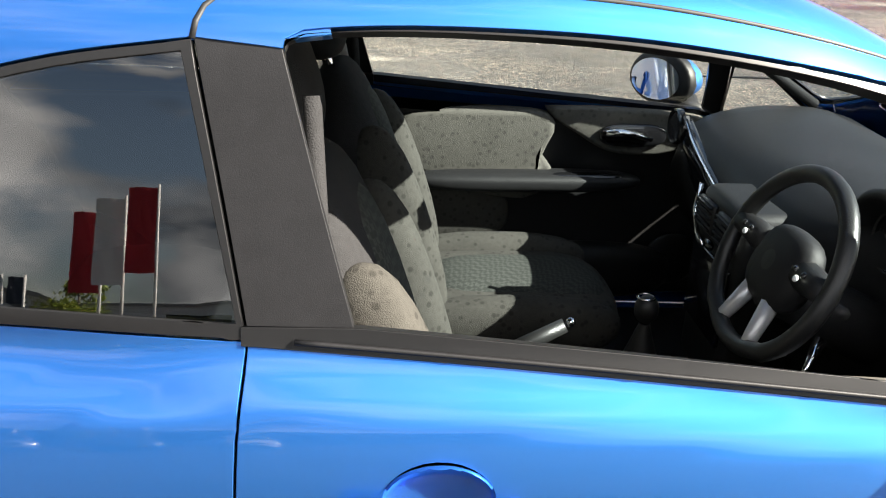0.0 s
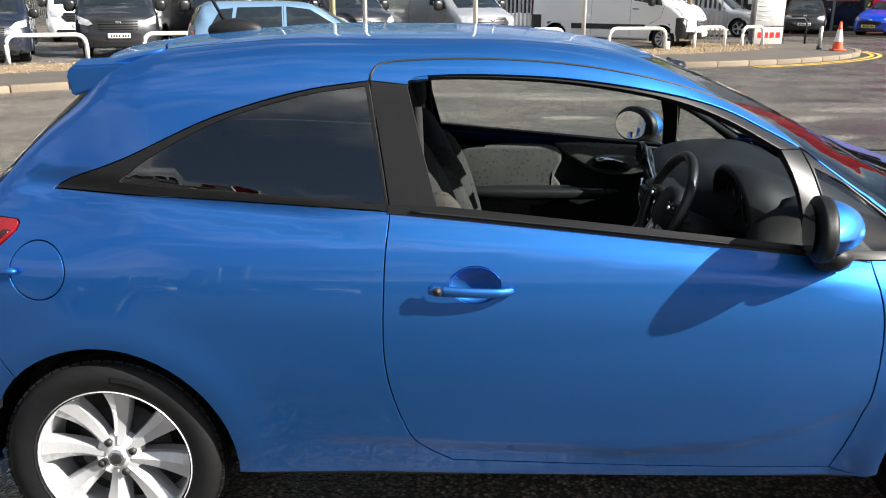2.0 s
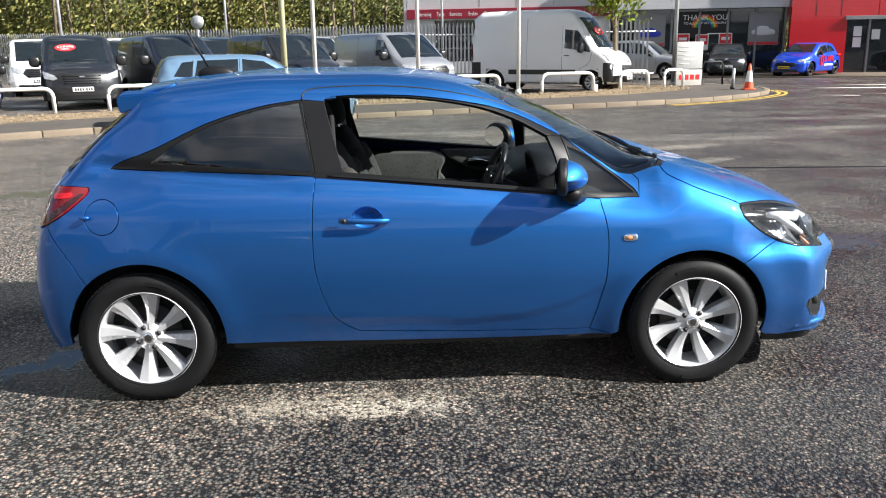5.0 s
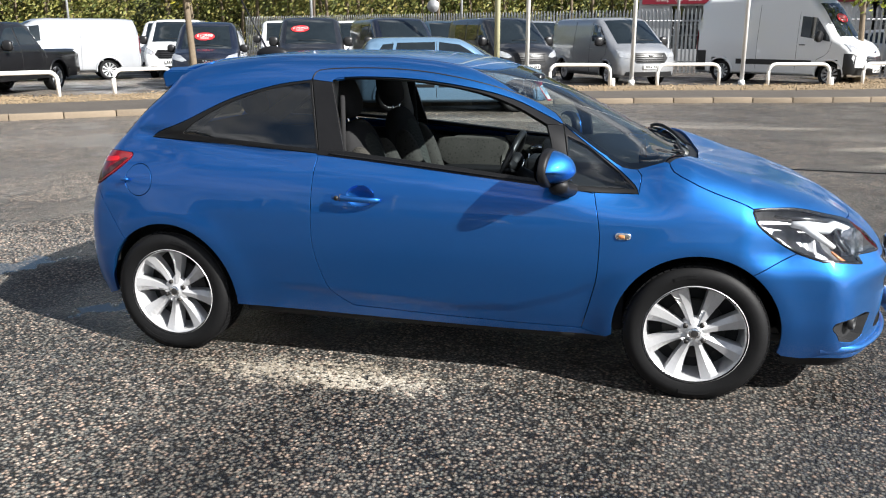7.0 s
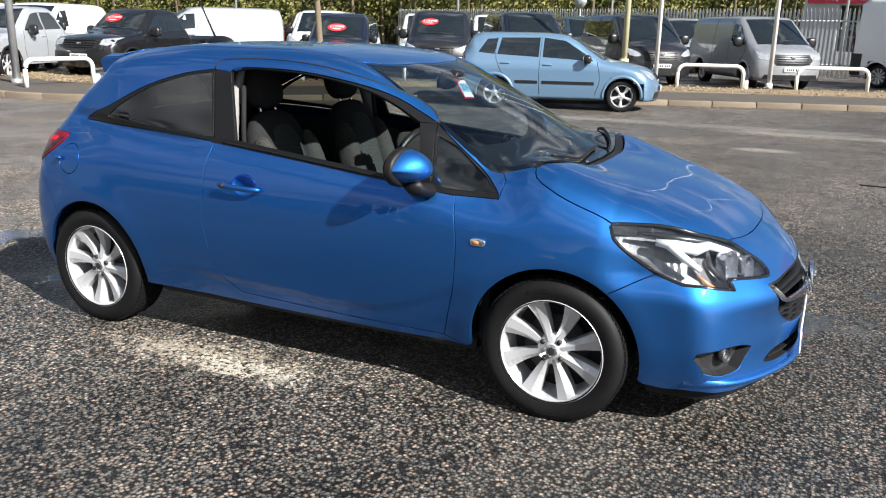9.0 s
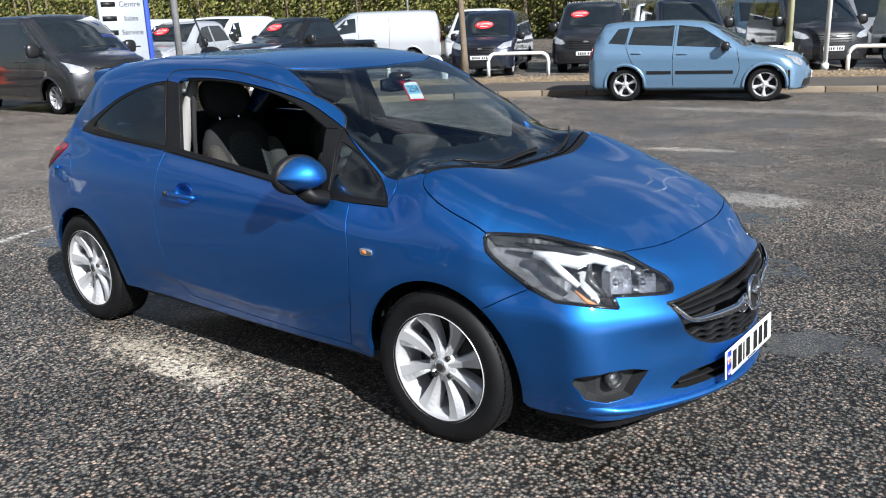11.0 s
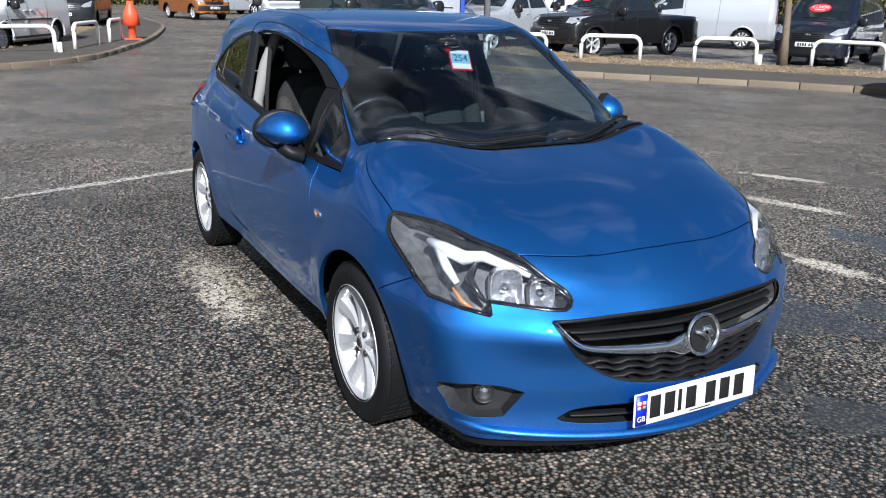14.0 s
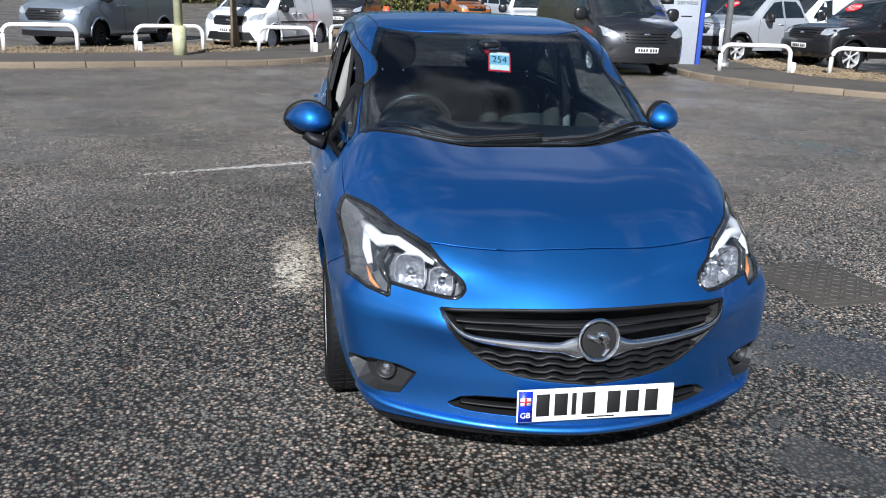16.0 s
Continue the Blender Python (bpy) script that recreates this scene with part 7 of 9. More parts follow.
BIG_VAN = dict(
    shell=Shell(top=([-3.0, -2.5, -1.0, 0.6, 1.0, 1.35, 1.75, 2.05, 2.4, 2.6, 2.75], [2.56, 2.62, 2.66, 2.65, 2.57, 2.32, 1.78, 1.39, 1.22, 1.06, 0.8]),
                width=([0.0, 0.3, 0.6, 1.1, 1.6, 2.2, 2.6], [0.94, 1.0, 1.02, 1.02, 0.98, 0.93, 0.86]),
                front=([0.1, 0.3, 0.6, 0.9, 1.2, 1.5], [2.55, 2.63, 2.65, 2.6, 2.45, 2.3]), rear=([0.2, 0.5, 1.5, 2.3, 2.6], [-2.65, -2.7, -2.69, -2.64, -2.5]),
                bow=0.24, bow_rear=0, crown=0.03, k_side=0.14, k_end=0.14, front_drop=(0.3, 2.4), rear_drop=(0.05, 3), axis_z=1.0, front_x=1.6, rear_x=-1.7, bow_at=(0.3, 1.2)),
    ends=(-1.7, 1.6), floor=0.28, axles=(-1.75, 1.70), wheel=0.345, track=0.88, screen=[(1.85, -0.80), (1.98, -0.4), (2.02, 0.0), (1.30, 0.0), (1.26, -0.4), (1.16, -0.74)],
    glass=[[(0.78, 1.42), (1.66, 1.28), (1.62, 1.42), (1.22, 1.95), (0.78, 2.0)]], seams=[[(0.7, 0.4), (0.7, 1.3), (0.7, 2.1)], [(1.3, 0.75), (1.62, 0.95), (1.72, 1.28)], [(-0.55, 0.45), (-0.55, 1.4), (-0.55, 2.35)]],
    handles=[(0.86, 1.18)], dark_handles=True, lamp=[(-0.97, 1.22), (-0.82, 1.18), (-0.62, 1.0), (-0.72, 0.94), (-0.95, 1.02)], grille=[(0.0, 0.86), (-0.5, 0.88), (-0.56, 0.76), (-0.5, 0.64), (0.0, 0.64)], badge_z=0.98, slat=CHROME,
    black_front=[[(0.0, 0.52), (-0.92, 0.56), (-0.94, 0.34), (0.0, 0.32)]], tail=[[(-0.92, 1.6), (-0.83, 1.6), (-0.84, 0.95), (-0.93, 0.95)]], sides_black=[[(-1.2, 0.58), (1.18, 0.58), (1.18, 0.74), (-1.2, 0.74)], [(-2.6, 0.35), (-2.25, 0.35), (-2.25, 0.98), (-2.6, 0.98)], [(2.1, 0.36), (2.4, 0.36), (2.4, 0.95), (2.1, 0.95)]],
    plate_z=0.46, mirror=(1.4, 1.16, 1.42, 1.5))
PICKUP = dict(
    shell=Shell(top=([-2.9, -2.5, -1.0, -0.85, -0.62, -0.3, 0.3, 0.55, 0.95, 1.2, 1.5, 2.1, 2.42, 2.6], [1.08, 1.12, 1.14, 1.35, 1.76, 1.81, 1.81, 1.74, 1.48, 1.28, 1.2, 1.13, 1.04, 0.8]),
                width=([0.0, 0.3, 0.55, 0.9, 1.1, 1.25, 1.5, 1.8], [0.84, 0.91, 0.93, 0.93, 0.91, 0.86, 0.77, 0.68]),
                front=([0.1, 0.35, 0.6, 0.9, 1.1, 1.4], [2.44, 2.55, 2.56, 2.54, 2.45, 2.2]), rear=([0.2, 0.5, 0.9, 1.2, 1.6], [-2.6, -2.72, -2.7, -2.66, -2.6]),
                bow=0.2, bow_rear=0, crown=0.04, k_side=0.1, k_end=0.1, front_drop=(0.22, 2.4), rear_drop=(0.04, 3), axis_z=0.8, front_x=1.8, rear_x=-1.9, bow_at=(0.2, 0.8)),
    ends=(-1.9, 1.8), floor=0.34, axles=(-1.55, 1.67), wheel=0.375, track=0.83, screen=[(1.13, -0.70), (1.22, -0.35), (1.25, 0.0), (0.58, 0.0), (0.54, -0.35), (0.46, -0.60)],
    glass=[[(0.10, 1.22), (0.92, 1.2), (0.80, 1.32), (0.40, 1.62), (0.10, 1.66)], [(-0.72, 1.24), (0.02, 1.22), (0.02, 1.66), (-0.45, 1.66), (-0.62, 1.5)]],
    seams=[[(0.06, 0.5), (0.06, 1.1), (0.06, 1.68)], [(-0.85, 0.75), (-0.82, 1.1), (-0.75, 1.2)], [(0.98, 0.5), (1.05, 0.8), (1.0, 1.18)], [(-0.98, 0.6), (-0.98, 0.9), (-0.98, 1.1)]], handles=[(0.2, 1.05), (-0.62, 1.05)],
    lamp=[(-0.89, 1.08), (-0.58, 1.04), (-0.56, 0.90), (-0.75, 0.88), (-0.90, 0.95)], grille=[(0.0, 1.06), (-0.52, 1.06), (-0.54, 0.92), (-0.48, 0.78), (0.0, 0.78)], badge_z=0.93, black_front=[[(0.0, 0.72), (-0.85, 0.74), (-0.88, 0.48), (0.0, 0.46)]],
    tail=[[(-0.83, 1.04), (-0.73, 1.04), (-0.73, 0.75), (-0.85, 0.75)]], plate_z=0.62, mirror=(0.78, 1.02, 1.22, 1.2), black_arch=True, spokes=6)
HATCH = dict(
    shell=Shell(top=([-2.1, -1.85, -1.6, -1.2, -0.4, 0.05, 0.35, 0.75, 1.02, 1.3, 1.7, 1.92, 2.1], [1.2, 1.38, 1.435, 1.455, 1.46, 1.435, 1.35, 1.13, 0.98, 0.93, 0.84, 0.72, 0.5]),
                width=([0.0, 0.25, 0.5, 0.75, 0.92, 1.0, 1.2, 1.45], [0.75, 0.80, 0.825, 0.825, 0.80, 0.765, 0.69, 0.60]),
                front=([0.1, 0.25, 0.5, 0.7, 0.95], [1.93, 1.99, 2.0, 1.95, 1.8]), rear=([0.15, 0.35, 0.6, 0.9, 1.1, 1.4, 1.6], [-1.9, -1.98, -2.0, -1.95, -1.88, -1.72, -1.6]),
                bow=0.36, bow_rear=-0.1, crown=0.05, k_side=0.12, k_end=0.1, front_drop=(0.42, 1.9), rear_drop=(0.2, 2.4), axis_z=0.55, front_x=1.0, rear_x=-1.0),
    ends=(-1.1, 1.0), floor=0.2, axles=(-1.22, 1.24), wheel=0.305, track=0.74, screen=[(0.88, -0.62), (0.98, -0.3), (1.0, 0.0), (0.36, 0.0), (0.32, -0.3), (0.22, -0.5)],
    glass=[[(-0.30, 1.0), (0.66, 0.95), (0.50, 1.08), (0.12, 1.31), (-0.28, 1.36)], [(-1.18, 1.04), (-0.38, 1.0), (-0.36, 1.36), (-1.10, 1.345)], [(-1.55, 1.07), (-1.24, 1.04), (-1.17, 1.335), (-1.38, 1.315)]],
    seams=[[(-0.34, 0.3), (-0.36, 0.8), (-0.33, 1.37)], [(0.72, 0.32), (0.80, 0.6), (0.74, 0.93)], [(-1.22, 1.0), (-1.1, 0.72), (-0.88, 0.42), (-0.85, 0.3)], [(-1.22, 1.02), (-1.19, 1.36)]], handles=[(-0.2, 0.86), (-1.02, 0.88)],
    lamp=[(-0.74, 0.80), (-0.52, 0.76), (-0.45, 0.68), (-0.60, 0.60), (-0.74, 0.66)], grille=[(0.0, 0.74), (-0.36, 0.73), (-0.34, 0.62), (-0.30, 0.60), (0.0, 0.60)], badge_z=0.78, black_front=[[(0.0, 0.38), (-0.5, 0.38), (-0.56, 0.26), (0.0, 0.26)]],
    tail=[[(-0.70, 0.99), (-0.58, 0.99), (-0.55, 0.85), (-0.62, 0.76), (-0.74, 0.80)]], rear_glass=[(0.0, 1.36), (-0.5, 1.36), (-0.56, 1.05), (0.0, 1.05)], sides_black=[[(-0.82, 0.5), (-0.38, 0.5), (-0.38, 0.56), (-0.82, 0.56)], [(-0.30, 0.5), (0.70, 0.5), (0.70, 0.56), (-0.30, 0.56)]],
    plate_z=0.45, mirror=(0.55, 0.90, 0.98, 0.75), spokes=5)
SMALL_VAN = dict(
    shell=Shell(top=([-2.4, -2.1, -1.6, 0.2, 0.55, 0.8, 1.3, 1.6, 1.95, 2.1, 2.3], [1.72, 1.79, 1.83, 1.83, 1.78, 1.66, 1.28, 1.1, 1.0, 0.9, 0.65]),
                width=([0.0, 0.3, 0.5, 0.9, 1.1, 1.5, 1.8], [0.84, 0.9, 0.915, 0.915, 0.89, 0.81, 0.73]),
                front=([0.1, 0.3, 0.6, 0.8, 1.05], [2.13, 2.2, 2.2, 2.14, 2.0]), rear=([0.2, 0.5, 1.2, 1.7, 1.9], [-2.15, -2.21, -2.2, -2.12, -2.0]),
                bow=0.3, bow_rear=0, crown=0.05, k_side=0.14, k_end=0.12, front_drop=(0.33, 2.1), rear_drop=(0.08, 3), axis_z=0.75, front_x=1.2, rear_x=-1.3, bow_at=(0.0, 0.8)),
    ends=(-1.3, 1.2), floor=0.22, axles=(-1.3, 1.36), wheel=0.325, track=0.80, screen=[(1.42, -0.68), (1.55, -0.35), (1.60, 0.0), (0.76, 0.0), (0.71, -0.35), (0.60, -0.58)],
    glass=[[(0.25, 1.14), (1.14, 1.06), (1.02, 1.2), (0.62, 1.54), (0.25, 1.6)]], seams=[[(0.18, 0.35), (0.18, 1.1), (0.18, 1.66)], [(0.95, 0.45), (1.15, 0.75), (1.2, 1.05)], [(-0.75, 0.4), (-0.8, 1.1), (-0.8, 1.7)]], handles=[(0.32, 0.95), (0.0, 0.95)],
    lamp=[(-0.85, 0.98), (-0.62, 0.92), (-0.48, 0.80), (-0.60, 0.76), (-0.85, 0.82)], grille=[(0.0, 0.84), (-0.42, 0.84), (-0.46, 0.74), (-0.38, 0.62), (0.0, 0.62)], badge_z=0.78, black_front=[[(0.0, 0.46), (-0.55, 0.46), (-0.62, 0.3), (0.0, 0.3)]],
    tail=[[(-0.78, 1.35), (-0.69, 1.35), (-0.74, 0.9), (-0.83, 0.9)]], plate_z=0.54, mirror=(0.95, 1.0, 1.1, 1.0), sides_black=[], spokes=14)
ESTATE = dict(
    shell=Shell(top=([-2.4, -2.1, -1.6, -0.5, 0.0, 0.4, 0.9, 1.2, 1.6, 2.0, 2.2, 2.35], [1.3, 1.5, 1.6, 1.66, 1.64, 1.54, 1.22, 1.04, 1.0, 0.92, 0.8, 0.55]),
                width=([0.0, 0.3, 0.55, 0.85, 1.0, 1.1, 1.35, 1.65], [0.84, 0.9, 0.92, 0.92, 0.89, 0.85, 0.76, 0.64]),
                front=([0.1, 0.3, 0.6, 0.8, 1.05], [2.18, 2.24, 2.24, 2.18, 2.0]), rear=([0.15, 0.4, 0.7, 1.0, 1.3, 1.6], [-2.15, -2.22, -2.22, -2.15, -2.0, -1.8]),
                bow=0.3, bow_rear=-0.1, crown=0.05, k_side=0.13, k_end=0.11, front_drop=(0.36, 2.0), rear_drop=(0.15, 2.6), axis_z=0.65, front_x=1.2, rear_x=-1.2),
    ends=(-1.3, 1.2), floor=0.24, axles=(-1.32, 1.35), wheel=0.345, track=0.81, screen=[(1.03, -0.68), (1.15, -0.33), (1.18, 0.0), (0.42, 0.0), (0.38, -0.33), (0.28, -0.56)],
    glass=[[(-0.20, 1.1), (0.80, 1.05), (0.55, 1.24), (0.20, 1.48), (-0.20, 1.54)], [(-1.15, 1.13), (-0.28, 1.1), (-0.28, 1.54), (-1.05, 1.52)], [(-1.75, 1.2), (-1.23, 1.14), (-1.13, 1.51), (-1.45, 1.46)]],
    seams=[[(-0.24, 0.35), (-0.25, 0.9), (-0.24, 1.55)], [(0.85, 0.4), (0.93, 0.7), (0.88, 1.03)], [(-1.2, 1.1), (-1.1, 0.8), (-0.95, 0.4)]], handles=[(-0.08, 0.96), (-1.0, 0.98)],
    lamp=[(-0.84, 0.90), (-0.58, 0.84), (-0.54, 0.76), (-0.70, 0.72), (-0.85, 0.78)], grille=[(0.0, 0.84), (-0.44, 0.84), (-0.46, 0.72), (-0.36, 0.6), (0.0, 0.6)], badge_z=0.76, black_front=[[(0.0, 0.42), (-0.62, 0.42), (-0.68, 0.28), (0.0, 0.28)]],
    tail=[[(-0.78, 1.06), (-0.55, 1.05), (-0.55, 0.95), (-0.82, 0.92)]], rear_glass=[(0.0, 1.48), (-0.56, 1.48), (-0.62, 1.14), (0.0, 1.14)], plate_z=0.5, mirror=(0.68, 1.0, 1.06, 0.85), spokes=5)

ROW = "vehicles parked behind the kerb"
vehicle(VAN, P_DARK, "panel_van", "dark grey panel van with a red price sticker", "van", (-8.5, 18.3), -68, ROW, sticker=(1.32, -0.30, "£19490"))
vehicle(VAN, P_NAVY, "panel_van", "blue-black crew van parked nose to the kerb", "van", (-5.75, 19.5), -58, ROW, side_glass=VAN["glass"] + [[(-0.50, 1.3), (0.42, 1.3), (0.42, 1.76), (-0.50, 1.76)]])
vehicle(VAN, P_DARK, "panel_van", "dark grey crew van with black side windows", "van", (-2.45, 20.4), -57, ROW, side_glass=VAN["glass"] + [[(-0.50, 1.3), (0.42, 1.3), (0.42, 1.76), (-0.50, 1.76)], [(-1.6, 1.3), (-0.62, 1.3), (-0.62, 1.76), (-1.6, 1.76)]])
vehicle(VAN, P_SILVER, "panel_van", "silver panel van with plain metal sides", "van", (0.95, 21.1), -58, ROW)
vehicle(BIG_VAN, P_WHITE, "high_roof_van", "large white high-roof van with black bumpers", "van", (7.3, 22.6), -33, ROW, sticker=(1.62, -0.25, "SALE"))
vehicle(SMALL_VAN, P_NAVY, "small_van", "small dark blue van with a red price sticker", "van", (-10.75, 16.3), -66, ROW, sticker=(1.12, -0.05, "£12990"))
vehicle(PICKUP, P_BLACK, "pickup_truck", "black crew-cab pickup truck with a red price sticker", "pickup", (-15.2, 11.5), -82, ROW, sticker=(0.85, -0.2, "£21999"))
vehicle(PICKUP, P_PALE, "pickup_truck", "silver crew-cab pickup truck with chrome bars", "pickup", (-17.3, 9.6), -72, ROW, sticker=(0.85, -0.3, "£1799"))
vehicle(VAN, P_PALE, "panel_van", "pale silver panel van standing side-on behind the pickups", "van", (-20.0, 18.3), 222, ROW)
vehicle(VAN, P_WHITE, "panel_van", "white panel van in the second row", "van", (-14.9, 21.5), -66, ROW)
vehicle(VAN, P_DARK, "panel_van", "dark grey panel van waiting in the entry lane", "van", (-12.6, 6.35), 2, alloy=ALLOY)
vehicle(PICKUP, P_WHITE, "pickup_truck", "white pickup truck behind the dark van", "pickup", (-19.8, 5.9), -15)
vehicle(PICKUP, P_ORANGE, "pickup_truck", "orange pickup truck parked far across the yard", "pickup", (-41.0, 8.6), 12)
vehicle(ESTATE, P_PALE, "suv", "silver sport utility car seen from its dark rear", "car", (-54.0, 14.5), 110)
vehicle(VAN, P_STEEL, "panel_van", "steel blue panel van far off", "van", (-48.5, 15.5), -60)
SPORT_VAN = dict(SMALL_VAN, sides_black=[[(-1.0, 0.70), (1.05, 0.73), (1.05, 0.77), (-1.0, 0.75)], [(-1.0, 0.30), (1.0, 0.30), (1.0, 0.36), (-1.0, 0.36)]], grille=[(0.0, 0.90), (-0.46, 0.90), (-0.52, 0.80), (-0.42, 0.66), (0.0, 0.66)], black_front=[[(0.0, 0.50), (-0.6, 0.50), (-0.72, 0.3), (0.0, 0.28)]])
vehicle(SPORT_VAN, P_WHITE, "small_van", "small white sports van with black stripes", "van", (-18.35, -2.75), -29, "vehicles on the far side", alloy=ALLOY, side_glass=SMALL_VAN["glass"])
vehicle(VAN, P_MIST, "panel_van", "pale grey-blue van with dark alloy wheels", "van", (-18.6, -7.3), -24, "vehicles on the far side", alloy=GRILLE_BLACK)
vehicle(VAN, P_DARK, "panel_van", "dark grey van parked beyond the bark bed", "van", (-30.2, 0.6), -15, "vehicles on the far side")
vehicle(HATCH, P_SKY, "family_hatchback", "pale blue five-door hatchback standing on the road", "car", (-1.10, 13.16), 17)
SHOW_CAR = dict(
    shell=BODY, ends=(-0.8, 1.1), floor=0.2, axles=(-1.255, 1.255), wheel=0.32, track=0.75, screen=[(0.93, -0.62), (1.03, -0.3), (1.06, 0.0), (0.36, 0.0), (0.30, -0.33), (0.22, -0.49)],
    glass=[[(-0.36, 1.03), (0.70, 0.95), (0.55, 1.12), (0.2, 1.30), (-0.34, 1.36)], [(-1.15, 1.08), (-0.44, 1.04), (-0.42, 1.35), (-0.8, 1.28)]], seams=[[(-0.4, 0.32), (-0.4, 0.9), (-0.38, 1.37)], [(0.77, 0.3), (0.83, 0.6), (0.80, 0.88)], [(-1.2, 1.06), (-1.0, 0.75), (-0.88, 0.45)]],
    handles=[(-0.22, 0.87), (-0.95, 0.9)], lamp=[(-0.70, 0.78), (-0.52, 0.74), (-0.46, 0.68), (-0.60, 0.63), (-0.72, 0.68)], grille=[(0.0, 0.62), (-0.42, 0.62), (-0.46, 0.54), (-0.36, 0.44), (0.0, 0.44)], badge_z=0.66, black_front=[[(0.0, 0.34), (-0.5, 0.34), (-0.56, 0.24), (0.0, 0.24)]],
    tail=[[(-0.70, 0.99), (-0.58, 0.99), (-0.58, 0.85), (-0.72, 0.82)]], rear_glass=[(0.0, 1.28), (-0.5, 1.28), (-0.56, 1.06), (0.0, 1.06)], plate_z=0.42, mirror=(0.62, 0.90, 1.0, 0.75), spokes=5)
show = vehicle(SHOW_CAR, P_ROYAL, "display_car", "bright blue hatchback with red sale lettering", "car", (16.4, 31.3), -140, yellow=True, alloy=GRILLE_BLACK)
flip = Euler((radians(90), 0, radians(180))).to_matrix().to_4x4()
for txt, size, x, z, mt in (("0", 0.62, 0.42, 0.66, RED_PRINT), ("% APR", 0.36, -0.28, 0.74, RED_PRINT)):
    part("sale_letters", merge(None, text_mesh(txt, size, 0.012), Matrix.Translation((x, 0.862, z)) @ flip), mt, show, "red sale lettering", smooth=False)
for x, w, z in ((-0.3, 0.42, 0.5), (-1.35, 0.16, 0.92)):
    part("print_bar", rbox(x - w, x + w, 0.845, 0.862, z - 0.035, z + 0.035, 0), PAPER if z < 0.6 else RED_PRINT, show, smooth=False)
vehicle(HATCH, P_BLACK, "black_car", "black hatchback by the showroom window", "car", (14.3, 32.4), -112)
vehicle(ESTATE, P_SILVER, "silver_car", "silver family car beside the fence", "car", (12.3, 30.9), -40)
vehicle(ESTATE, P_DARK, "dark_car", "dark grey car at the showroom's far end", "car", (22.3, 30.0), 205)
SECOND = "second row of white vans"
for x, y, a, pt in ((-20.5, 13.6, -68, P_WHITE), (-23.5, 12.5, -70, P_WHITE), (-26.5, 17.5, -70, P_WHITE), (-17.5, 25.0, -66, P_WHITE), (-12.5, 25.5, -64, P_WHITE), (-9.8, 26.3, -64, P_WHITE), (-6.3, 27.2, -62, P_STEEL), (-2.6, 28.0, -60, P_SILVER)):
    vehicle(VAN, pt, "panel_van", "white van in the second row" if pt is P_WHITE else "grey van in the second row", "van", (x, y), a, SECOND)
# ---- kerbs, beds and street furniture ----
KERB = material("concrete_kerb", (0.155, 0.122, 0.086), rough=0.85, vary=0.3, scale=3, bump=0.5, bump_scale=70, rand=0.18)
PAVING = material("brown_footway_asphalt", (0.075, 0.064, 0.053), rough=0.8, vary=0.35, scale=1.3, bump=0.7, bump_scale=140)
BARK = material("bark_and_gravel", (0.20, 0.148, 0.088), rough=0.95, vary=0.55, scale=2.2, bump=1.0, bump_scale=55)
WHITE_STEEL = material("white_painted_steel", (0.78, 0.77, 0.74), rough=0.4, vary=0.1, scale=5, bump=0.05)
YELLOW_STEEL = material("cream_weathered_steel", (0.44, 0.43, 0.27), rough=0.6, vary=0.35, scale=4)
GALV = material("galvanised_steel", (0.42, 0.43, 0.44), rough=0.45, metal=0.6, vary=0.25, scale=6)
YELLOW_PAINT = material("yellow_road_paint", (0.55, 0.36, 0.05), rough=0.7, vary=0.45, scale=5)
ROAD_WHITE = material("worn_white_paint", (0.55, 0.5, 0.45), rough=0.7, vary=0.4, scale=4)
CONE_ORANGE = material("orange_cone_plastic", (0.75, 0.09, 0.03), rough=0.5, vary=0.15, scale=5)

north = smooth_line([(-30, 9.6), (-20, 8.4), (-13.6, 7.5), (-11.7, 7.6), (-10.3, 8.3), (-8.9, 9.5), (-7.2, 11.0), (-5.3, 12.3), (-2.5, 13.7), (0.3, 14.8), (3.2, 15.75), (5.5, 16.4), (8.0, 17.6), (10.2, 19.4), (11.4, 21.4), (11.3, 24), (9.5, 27)], 0.3)
west = smooth_line([(-11.2, -14), (-12.5, -7.0), (-13.4, -4.0), (-14.2, -1.6), (-15.8, -0.1), (-18.5, 1.0), (-24, 2.7), (-33, 4.6), (-40, 5.0)], 0.3)


def offset_line(line, d):
    """The line moved sideways; positive goes to its left."""
    P = [np.array(p, float) for p in line]
    out = []
    for i, p in enumerate(P):
        t = P[min(i + 1, len(P) - 1)] - P[max(i - 1, 0)]
        t = t / np.linalg.norm(t)
        out.append(p + d * np.array((-t[1], t[0])))
    return out


def ribbon(line_a, line_b, z0, z1, bm=None):
    bm = bm or bmesh.new()
    A = [bm.verts.new((p[0], p[1], z0)) for p in line_a]
    B = [bm.verts.new((p[0], p[1], z1)) for p in line_b]
    for i in range(len(A) - 1):
        bm.faces.new((A[i], A[i + 1], B[i + 1], B[i]))
    bmesh.ops.recalc_face_normals(bm, faces=bm.faces[:])
    if bm.faces and sum(f.normal.z for f in bm.faces) < 0:
        bmesh.ops.reverse_faces(bm, faces=bm.faces[:])
    return bm




